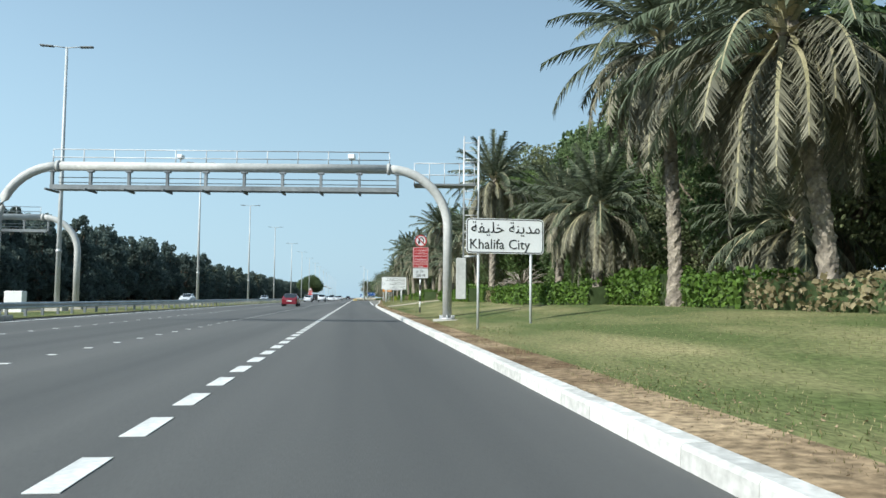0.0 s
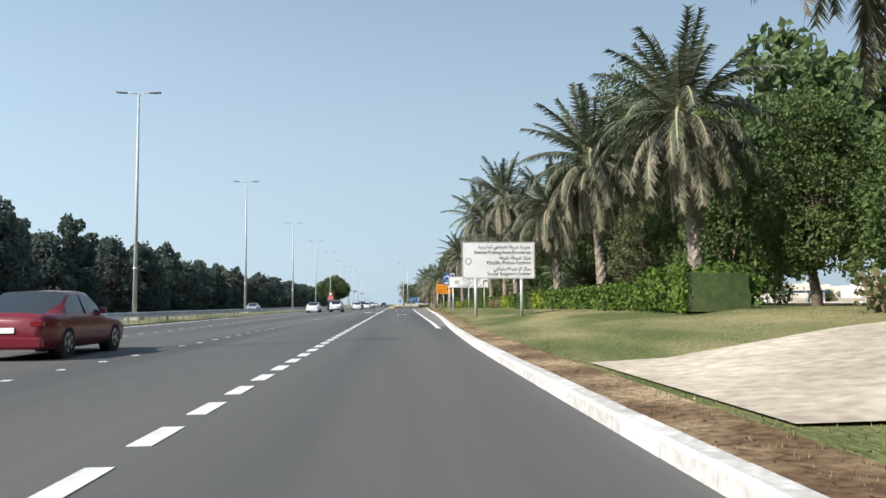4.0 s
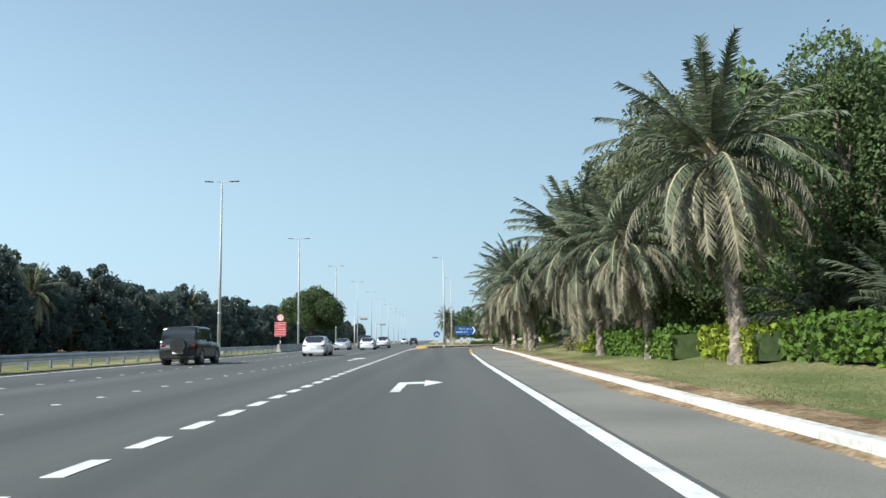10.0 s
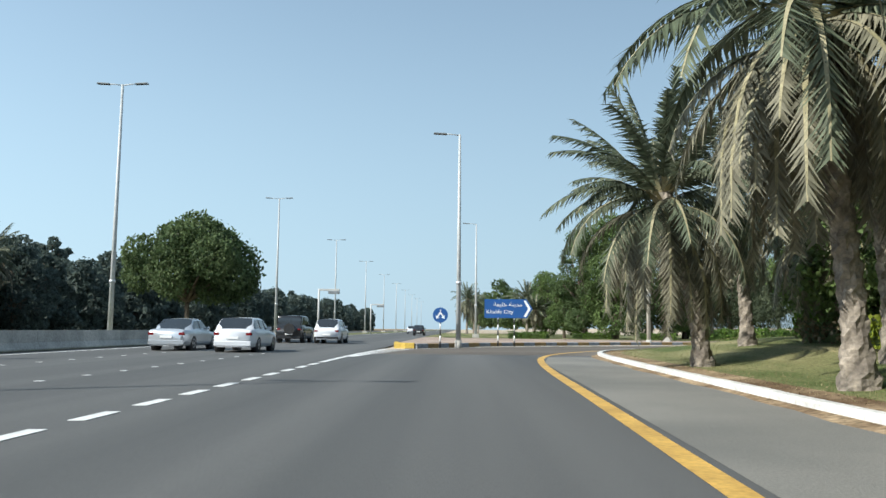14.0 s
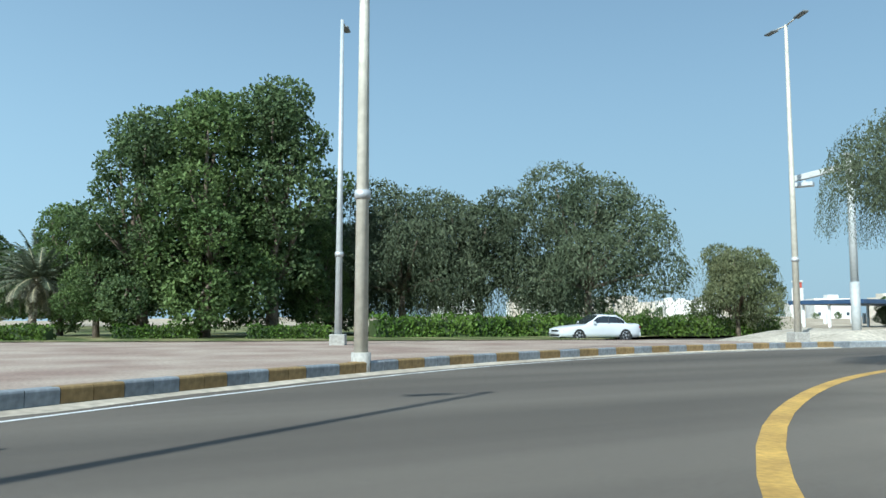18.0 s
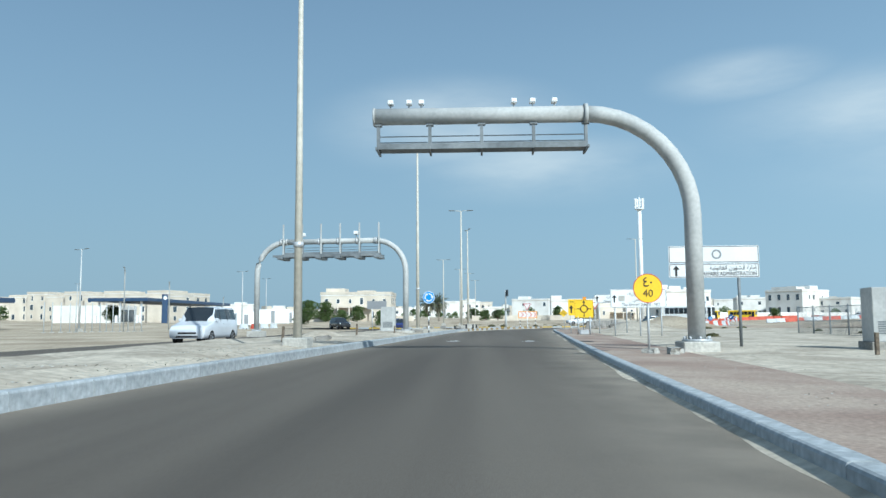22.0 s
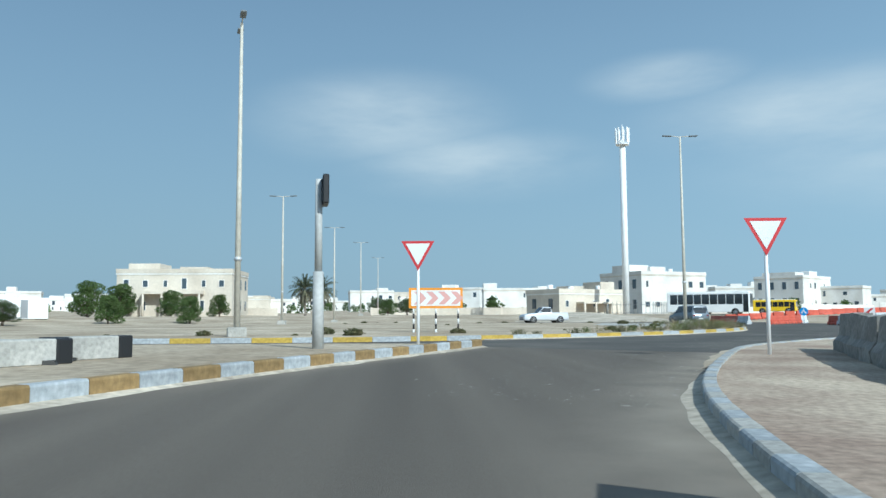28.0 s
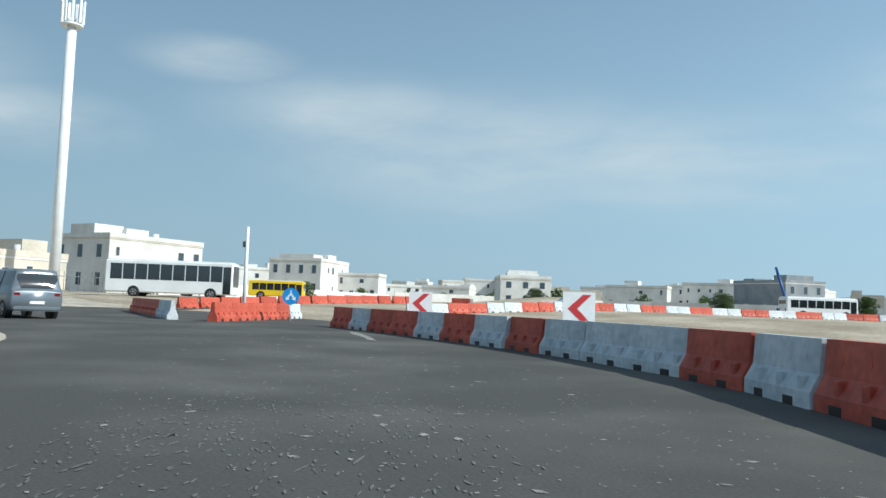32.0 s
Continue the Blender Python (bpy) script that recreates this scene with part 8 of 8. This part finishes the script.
compound_wall(306, 300, 312, 250, 1.8, 1.0, "villa_cream")
compound_wall(330, 95, 260, 70, 2.2, 2.6)
for x, y, s, k in ((284, 256, 0.7, 1), (289, 250, 0.6, 0), (300, 232, 0.7, 1), (262, 345, 0.95, 1), (266, 341, 0.9, 1), (262, 331.5, 0.7, 1), (172, 384, 1.0, 1), (178, 386, 0.9, 1), (264, 324, 0.6, 1), (290, 296, 0.55, 1), (296, 292, 0.6, 0), (300, 150, 0.7, 0), (262, 136, 0.7, 0), (250, 104, 0.7, 1), (312, 200, 0.6, 3), (238, 322, 0.6, 1), (233, 331, 0.6, 3), (330, 270, 0.6, 1), (220, 338, 0.5, 0), (345, 300, 0.8, 0), (230, 385, 0.7, 0)):
    plant("tree", "green garden tree beside the villas", "tree", WOOD[4 if k else 0], ("trunk", "crown"), pose(x, y, ground_z(x, y) - 0.1, 0, 0, 40 * x) @ Matrix.Diagonal((s * 1.25, s * 1.25, s * (0.95 if k else 0.6), 1)), "garden trees")
for x, y in ((300, 314), (305, 311)):
    date_palm(x, y, ground_z(x, y), 6.0, (0.3, 0.2), 3.4, int(x), "distant date palm among the houses", "distant date palms", FAR_TRUNK)
# telecom mast
e = thing("telecom_mast", "tall white tubular telecom mast with panel antennas", "telecom mast")
b = bmesh.new()
tube(b, [(0, 0, -1), (0, 0, 32.5)], 0.62, 0.55, 16)
part("tube", b, M["white"], e)
b = bmesh.new()
tube(b, [(0, 0, 31.6), (0, 0, 31.8)], 1.25, 1.25, 16)
part("platform", b, M["white"], e)
for k in range(9):
    b = bmesh.new()
    a = 2 * math.pi * k / 9
    box(b, -0.16, 0.16, 1.15, 1.35, 31.9, 34.8, 0.03, turn=pose(0, 0, 0, 0, 0, 40 * k))
    part("antenna", b, M["white"], e)
b = bmesh.new()
tube(b, [(0, 0, 32.4), (0, 0, 35.4)], 0.12, 0.08, 8)
part("spike", b, M["white"], e)
e.matrix_world = pose(270.7, 252.2, ground_z(270.7, 252.2) - 0.3)
e = thing("fence", "dark metal palisade fence round the mast", "fence")
for i, (x, y, a) in enumerate(along([(264, 258), (262, 250), (268, 244), (275, 246)], 0.7, 0.0)):
    b = bmesh.new()
    box(b, -0.04, 0.04, -0.02, 0.02, 0, 2.3)
    o = part("fence_pale", b, M["gantry_dark"], e)
    o.location = (x, y, ground_z(x, y) - 0.1)
b = bmesh.new()
for z_ in (1.3, 2.7):
    tube(b, [(264, 258, z_), (262, 250, z_), (268, 244, z_), (275, 246, z_)], 0.03, 0.03, 5)
part("fence_rail", b, M["gantry_dark"], e)
# white pole with a small box near the coach
light = thing("utility_pole", "plain white pole with a small camera box", "pole")
b = bmesh.new()
tube(b, [(0, 0, -0.2), (0, 0, 6.0)], 0.14, 0.11, 10)
part("pole", b, M["white"], light)
b = bmesh.new()
box(b, 0.1, 0.45, -0.15, 0.15, 4.6, 5.0, 0.02)
part("camera_box", b, M["gantry_dark"], light)
light.matrix_world = pose(222, 248.6, ground_z(222, 248.6))
# filling station
st = thing("filling_station", "filling station with dark blue flat canopies and white columns", "filling station")
for x0, x1, y0, y1 in ((224, 285, 374, 388), (148, 172, 374, 390)):
    hc = 6.0 if x0 > 200 else 4.4
    b = bmesh.new()
    box(b, x0, x1, y0, y1, hc, hc + 0.8, 0.05)
    c = part("canopy", b, M["petrol_blue"], st)
    for x_ in (x0 + 1.5, x1 - 1.5):
        for k in range(3):
            b = bmesh.new()
            y_ = y0 + (y1 - y0) * (0.15 + 0.35 * k)
            box(b, x_ - 0.2, x_ + 0.2, y_ - 0.2, y_ + 0.2, -0.2, hc)
            part("column", b, M["white"], c)
            b = bmesh.new()
            box(b, x_ - 0.35, x_ + 0.35, y_ + 0.6, y_ + 1.1, 0.6, 2.8, 0.04)
            part("pump", b, M["white"], c)
b = bmesh.new()
box(b, 246, 262, 393, 408, 0.4, 5.6)
part("shop", b, M["villa_white"], st)
b = bmesh.new()
box(b, 247, 261, 392.9, 393.0, 1.4, 4.6)
part("shop_window", b, M["window"], st)
e = thing("totem_sign", "dark blue upright filling-station totem", "sign")
b = bmesh.new()
box(b, -0.2, 0.2, -0.6, 0.6, 0, 6.2, 0.03)
part("slab", b, M["petrol_blue"], e)
b = disc(bmesh.new(), 0.4, -0.02, 0.02)
o = part("emblem", b, M["sign_white"], e)
o.location, o.rotation_euler = (-0.22, 0, 5.4), (0, 0, radians(-90))
e.matrix_world = pose(214, 366, ground_z(214, 366), 0, 0, 35)
for x, y, w_, h_ in ((234, 348, 8, 3.3), (241, 345.5, 6, 2.9), (227, 353, 6, 2.7), (219, 350, 4, 2.6)):
    b = bmesh.new()
    box(b, -1.6, 1.6, -w_ / 2, w_ / 2, 0, h_, 0.03)
    k = thing("site_cabin", "white portable site cabin", "cabin", "site cabins")
    part("shell", b, M["white"], k)
    b = bmesh.new()
    box(b, -1.62, -1.59, -0.5, 0.4, 0.1, h_ - 0.3)
    part("door", b, M["grey_panel"], k)
    k.matrix_world = pose(x, y, ground_z(x, y), 0, 0, 25)
# small blue crane
e = thing("crane", "small blue crane with a raised jib behind the buses", "crane")
b = bmesh.new()
tube(b, [(0, 0, 0.5), (1.6, 1.5, 8.2)], 0.28, 0.2, 6)
part("jib", b, M["sign_blue"], e)
b = bmesh.new()
box(b, -1.2, 1.2, -2, 2, 0.2, 1.6, 0.05)
part("base", b, M["sign_blue"], e)
e.matrix_world = pose(240, 150, ground_z(240, 150))

# ---- sand heaps, concrete blocks, scrub ----
def heap(name, label, x, y, z, sx, sy, h, material, seed, category="heap"):
    b = bmesh.new()
    n, m_ = 22, 12
    rr = [[b.verts.new((0, 0, h))]]
    rows_ = []
    for i in range(1, m_ + 1):
        u = i / m_
        rows_.append([b.verts.new((math.cos(a) * sx * u * (1 + 0.12 * noise.noise(Vector((a, u, seed)))), math.sin(a) * sy * u, max(-0.2, h * (0.5 + 0.5 * math.cos(math.pi * u)) * (1 + 0.35 * noise.noise(Vector((math.cos(a) * 2 * u, math.sin(a) * 2 * u, seed + 3)))) - 0.02 - 0.15 * (u > 0.97)))) for a in (2 * math.pi * k / n for k in range(n))])
    for k in range(n):
        b.faces.new((rr[0][0], rows_[0][k], rows_[0][(k + 1) % n]))
    for p, q in zip(rows_, rows_[1:]):
        for k in range(n):
            b.faces.new((p[k], q[k], q[(k + 1) % n], p[(k + 1) % n]))
    bmesh.ops.recalc_face_normals(b, faces=b.faces)
    o = tagged(finish(name, b, material, smooth=True), label, category)
    o.matrix_world = pose(x, y, z)
    return o


heap("sand_heap", "big heap of loose beige sand beside the roundabout", 146, 275, 0.05, 13, 7, 1.5, M["sand"], 2, "sand heap")
heap("sand_heap", "low heap of pale sand on the roadside", 122, 284, 0.0, 9, 5, 0.9, M["sand_pale"], 4, "sand heap")
heap("sand_heap", "low heap of pale sand by the median", 92, 308.2, 0.1, 6, 2.0, 0.5, M["sand_pale"], 6, "sand heap")
heap("sand_heap", "long bank of excavated sand behind the barriers", 240, 205, ground_z(240, 205) - 0.2, 14, 16, 1.6, M["sand"], 7, "sand heap")
heap("sand_heap", "long bank of excavated sand before the villas", 258, 262, ground_z(258, 262) - 0.6, 26, 18, 1.2, M["sand_pale"], 8, "sand heap")
for x, y, a, ln in ((144.8, 281.8, -38, 3.2), (147.2, 279.6, -42, 3.0), (112, 304.6, 10, 1.4), (118, 305.5, -8, 1.6), (126, 304, 4, 2.6), (82, 306.2, 5, 1.2), (106, 303.8, 30, 0.9), (136, 303, 0, 2.4), (141, 301.5, 10, 1.5)):
    b = bmesh.new()
    box(b, -ln / 2, ln / 2, -0.3, 0.3, 0, 0.6 if ln > 2.7 else 0.32, 0.05)
    bmesh.ops.subdivide_edges(b, edges=b.edges, cuts=1, use_grid_fill=True)
    for v in b.verts:
        v.co += Vector((R.uniform(-0.04, 0.04), R.uniform(-0.04, 0.04), R.uniform(-0.03, 0.03)))
    o = tagged(finish("concrete_block", b, M["concrete_dark"]), "rough broken concrete block lying in the sand", "concrete block", "loose concrete blocks")
    o.matrix_world = pose(x, y, 0.13, R.uniform(-4, 4), R.uniform(-4, 4), a)
for x, y, h_ in ((79, 307.3, 0.7), (92.5, 306.3, 0.75), (97.3, 304.6, 0.6), (69, 288.6, 0.5), (75, 283, 0.5)):
    e = thing("marker_post", "short weathered wooden marker post in the sand", "post", "marker posts")
    b = bmesh.new()
    box(b, -0.05, 0.05, -0.05, 0.05, -0.1, h_, 0.01)
    part("stake", b, M["bark"], e)
    e.matrix_world = pose(x, y, 0.2, 2, 3)
SCRUB = [leaf_cloud(61, [((0, 0, 0.22), (0.5, 0.45, 0.26))], 420, 0.1, 0.0, M["weed"], "twigs", 2.0), leaf_cloud(62, [((0, 0, 0.3), (0.7, 0.6, 0.34)), ((0.5, 0.2, 0.25), (0.4, 0.4, 0.26))], 620, 0.11, 0.0, M["weed"], "twigs", 2.0)]
for i in range(60):
    if i < 26:
        t = R.random()
        q = ISLAND[int(t * (len(ISLAND) - 1))]
        x, y = q[0] + R.uniform(0.8, 7), q[1] + R.uniform(0.8, 6)
    elif i < 46:
        x, y = R.uniform(85, 140), R.uniform(262, 288)
    else:
        x, y = R.uniform(200, 240), R.uniform(266, 300)
    o = tagged(new("desert_shrub", SCRUB[i % 2]), "small dry desert shrub in the sand", "shrub", "desert shrubs")
    s = R.uniform(0.25, 0.75)
    o.matrix_world = pose(x, y, max(0.1 if i < 26 else -0.02, ground_z(x, y)), 0, 0, R.uniform(0, 360)) @ Matrix.Diagonal((s, s, s * 0.85, 1))
# yellow-green rag on the shoulder
b = bmesh.new()
bmesh.ops.create_grid(b, x_segments=6, y_segments=6, size=0.24)
for v in b.verts:
    v.co.z = 0.03 + 0.05 * noise.noise(v.co * 9) + 0.03
o = tagged(finish("plastic_bag", b, M["hedge_yellow"]), "crumpled bright yellow plastic bag on the shoulder", "litter")
o.matrix_world = pose(3.85, 155.2, 0.0)
# lumps of broken concrete at the foot of the speed sign
for k, (x, y, w_) in enumerate(((70.0, 293.8, 0.42), (70.5, 294.35, 0.36), (70.75, 293.5, 0.3))):
    b = bmesh.new()
    box(b, -w_ / 2, w_ / 2, -w_ * 0.35, w_ * 0.35, 0, w_ * 0.55)
    bmesh.ops.subdivide_edges(b, edges=b.edges, cuts=2, use_grid_fill=True)
    for v in b.verts:
        v.co += Vector((1, 0.8, 0.6)) * 0.07 * noise.noise(v.co * 6 + Vector((k, 0, 0)))
    o = tagged(finish("concrete_lump", b, M["concrete"]), "lump of broken concrete at the foot of the speed sign", "concrete block", "concrete lumps")
    o.matrix_world = pose(x, y, 0.06, 5 * k, 0, 50 * k)
# dark mesh fence on the sand
e = thing("fence", "dark steel mesh fence standing in the sand", "fence")
for k in range(9):
    b = bmesh.new()
    tube(b, [(2.4 * k, 0, -0.2), (2.4 * k, 0, 2.0)], 0.045, 0.045, 6)
    part("fence_post", b, M["gantry_dark"], e)
    if k < 8:
        b = bmesh.new()
        for z_ in (0.15, 1.0, 1.9):
            tube(b, [(2.4 * k, 0, z_), (2.4 * k + 2.4, 0, z_)], 0.02, 0.02, 4)
        for q in range(1, 16):
            tube(b, [(2.4 * k + 0.15 * q, 0, 0.15), (2.4 * k + 0.15 * q, 0, 1.9)], 0.012, 0.012, 4)
        part("fence_panel", b, M["gantry_dark"], e)
e.matrix_world = pose(82.4, 277.5, ground_z(82.4, 277.5))

flat_shape("tar_patch", "dark tar patch with a cracked edge on the footway", [(-0.5, -0.3), (-0.2, -0.5), (0.3, -0.42), (0.5, -0.1), (0.42, 0.35), (0.05, 0.5), (-0.4, 0.3)], 83.2, 294.45, -8, 1.7, 0.75, M["patch"], 0.126)
# ---- broken concrete wall beside the roundabout entry, with sand behind ----
for k, (x, y, a, ln, h_) in enumerate(((147.4, 281.9, -24, 2.9, 0.95), (144.6, 283.2, -23, 2.9, 0.9), (141.7, 284.4, -21, 2.9, 0.9), (138.8, 285.5, -20, 2.9, 0.85), (135.9, 286.5, -18, 2.9, 0.85))):
    b = bmesh.new()
    pr = [(-0.34, -0.05), (-0.36, 0.3), (-0.2, 0.42), (-0.14, h_), (0.14, h_), (0.2, 0.4), (0.34, 0.25), (0.34, -0.05)]
    cols = [[b.verts.new((-ln / 2 + ln * q / 6 + R.uniform(-0.03, 0.03), u + R.uniform(-0.035, 0.035), v + R.uniform(-0.04, 0.03))) for u, v in pr] for q in range(7)]
    for p, q in zip(cols, cols[1:]):
        for j in range(8):
            b.faces.new((p[j], p[(j + 1) % 8], q[(j + 1) % 8], q[j]))
    b.faces.new(cols[0]), b.faces.new(cols[-1])
    bmesh.ops.recalc_face_normals(b, faces=b.faces)
    o = tagged(finish("concrete_barrier", b, M["concrete_dark"]), "chipped grey concrete safety barrier with a crumbling foot", "road barrier", "broken concrete barriers")
    o.matrix_world = pose(x, y, 0.12, 0, 0, a + R.uniform(-2, 2))
# black and pale concrete blocks on the splitter island
for x, y, a in ((144.6, 300.3, -30), (146.9, 299.9, -32)):
    e = thing("concrete_block", "pale concrete block with black painted ends", "concrete block", "painted concrete blocks")
    for nm, x0, x1, pt in (("middle", -0.62, 0.62, "concrete"), ("painted_end", -1.0, -0.62, "black"), ("painted_end", 0.62, 1.0, "black")):
        b = bmesh.new()
        box(b, x0, x1, -0.3, 0.3, 0, 0.52, 0.03)
        part(nm, b, M[pt], e)
    e.matrix_world = pose(x, y, 0.12, 0, 0, a)
# cracked pieces of old road edge lying on the sand
for x, y, a, ln in ((133, 303.5, 20, 3.2), (137, 301.2, 4, 3.4), (140, 302.6, -14, 2.2), (132, 300.9, 40, 1.4), (146, 300, 8, 2.6), (110, 306.2, 5, 4.2), (116, 306.8, -6, 3.0), (88, 308.6, 4, 3.4)):
    b = bmesh.new()
    box(b, -ln / 2, ln / 2, -0.16, 0.16, 0, 0.1, 0.02)
    bmesh.ops.subdivide_edges(b, edges=[ed for ed in b.edges if ed.calc_length() > 0.5], cuts=4)
    for v in b.verts:
        v.co += Vector((0, R.uniform(-0.06, 0.06), R.uniform(-0.02, 0.03)))
    o = tagged(finish("asphalt_slab", b, M["patch"]), "broken strip of old asphalt lying on the sand", "rubble", "broken asphalt strips")
    o.matrix_world = pose(x, y, 0.12, 0, 0, a)
# pale paving round the lamp on the roundabout island
area("island_paving", "pale grey paving on the roundabout island", [(183.5, 275.2), (188, 271.6), (193.2, 268.9), (199, 268.2), (206, 268.4), (207, 273), (196, 276.5)], 0.165, M["concrete"], "pavement")
# weeds behind the yellow and grey kerb
def weed_mesh(seed, n, h, spread, material):
    r = np.random.RandomState(seed)
    V, F = [], []
    for i in range(n):
        a, d = r.uniform(0, 6.28), spread * r.uniform() ** 0.7
        p = Vector((math.cos(a) * d, math.sin(a) * d, 0))
        s = h * r.uniform(0.4, 1.1)
        lean = Vector((r.normal() * 0.3, r.normal() * 0.3, 1)) * s
        w = Vector((-math.sin(a * 3), math.cos(a * 3), 0)) * 0.012
        for u in range(5):
            q = p + lean * (u / 5)
            dd = Vector((r.normal(), r.normal(), r.uniform(0.2, 1.6))).normalized() * s * 0.3
            k = len(V)
            V += [tuple(q - w), tuple(q + dd), tuple(q + w)]
            F.append((k, k + 1, k + 2))
    me = bpy.data.meshes.new("stems")
    me.from_pydata(V, [], F)
    me.materials.append(material)
    return me


WEEDS = [weed_mesh(71, 130, 0.5, 0.45, M["grass"]), weed_mesh(72, 60, 0.55, 0.5, M["straw"]), weed_mesh(73, 40, 0.6, 0.35, M["twig"]), weed_mesh(74, 150, 0.36, 0.4, M["weed"])]
inner = cut(spread(ISLAND, 400), (163, 288), (199.5, 267.2))
for i in range(95):
    x, y = inner[int(R.random() ** 0.7 * (len(inner) - 1))]
    d = 0.5 + 3.2 * R.random() ** 1.6
    x, y = x + d * 0.55, y + d * 0.84
    k = (0, 1, 2, 3, 1, 3)[i % 6]
    o = tagged(new("weed", WEEDS[k]), ("green weed clump behind the kerb", "dry yellow weed clump behind the kerb", "bare twiggy weed behind the kerb", "low olive weed behind the kerb")[k], "weed", "weeds on the roundabout")
    s = R.uniform(0.5, 1.25)
    o.matrix_world = pose(x, y, 0.14, 0, 0, R.uniform(0, 360)) @ Matrix.Diagonal((s, s, s * R.uniform(0.7, 1.1), 1))
# poles and barriers before the filling station
for k in range(14):
    e = thing("fence_post", "thin pale steel post of an unfinished fence", "post", "fence posts")
    b = bmesh.new()
    tube(b, [(0, 0, -0.2), (0, 0, 3.6)], 0.07, 0.06, 6)
    part("post", b, M["pole_grey"], e)
    b = bmesh.new()
    box(b, -0.2, 0.2, -0.2, 0.2, -0.3, 0.08, 0.02)
    part("foot", b, M["concrete"], e)
    e.matrix_world = pose(138 + 0.9 * k + R.uniform(-0.3, 0.3), 350 - 0.5 * k, -0.02)
for k in range(9):
    x, y = 165 + 3.2 * k, 343.5 - 0.9 * k
    copy_thing(BR if k in (3, 6) else BW, pose(x, y, ground_z(x, y), 0, 0, -15 + R.uniform(-8, 8)))
for x, y, h_ in ((168, 347, 7.5), (150, 346, 8.5), (210, 352, 6.0)):
    e = thing("street_lamp", "slender street lamp with one curved arm", "street lamp", "curved lamps")
    b = bmesh.new()
    tube(b, [(0, 0, -0.2), (0, 0, h_ - 1), (-0.25, 0, h_ - 0.3), (-0.9, 0, h_), (-1.7, 0, h_ - 0.05)], 0.09, 0.05, 8)
    part("curved_pole", b, M["pole_grey"], e)
    b = bmesh.new()
    box(b, -2.2, -1.6, -0.12, 0.12, h_ - 0.12, h_ - 0.02, 0.02)
    part("lamp_head", b, M["gantry_dark"], e)
    e.matrix_world = pose(x, y, ground_z(x, y), 0, 0, 20)
# far tower with an orange top, far highway camera masts
e = thing("tower", "distant pale tower with an orange lantern", "tower")
b = bmesh.new()
box(b, -1.6, 1.6, -1.6, 1.6, -0.5, 13.0)
part("shaft", b, M["villa_white"], e)
b = bmesh.new()
box(b, -1.3, 1.3, -1.3, 1.3, 13.0, 15.5, 0.1)
part("lantern", b, M["barrier_red"], e)
b = bmesh.new()
box(b, -1.6, 1.6, -1.6, 1.6, 15.5, 16.2, 0.1)
part("cap", b, M["villa_white"], e)
e.matrix_world = pose(301.6, 501.6, ground_z(301.6, 480))
for x, y in ((-15.2, 341.5), (-15.4, 402)):
    e = thing("camera_mast", "grey mast with a short arm and dark box", "camera mast", "median camera masts")
    b = bmesh.new()
    tube(b, [(0, 0, -0.2), (0, 0, 5.9)], 0.14, 0.12, 10)
    part("pole", b, M["gantry"], e)
    b = bmesh.new()
    box(b, 0.1, 2.6, -0.1, 0.1, 5.65, 5.9, 0.02)
    part("arm", b, M["gantry"], e)
    b = bmesh.new()
    box(b, 1.2, 2.6, -0.2, 0.2, 5.25, 5.62, 0.03)
    part("camera_box", b, M["gantry_dark"], e)
    e.matrix_world = pose(x, y, 0.1)
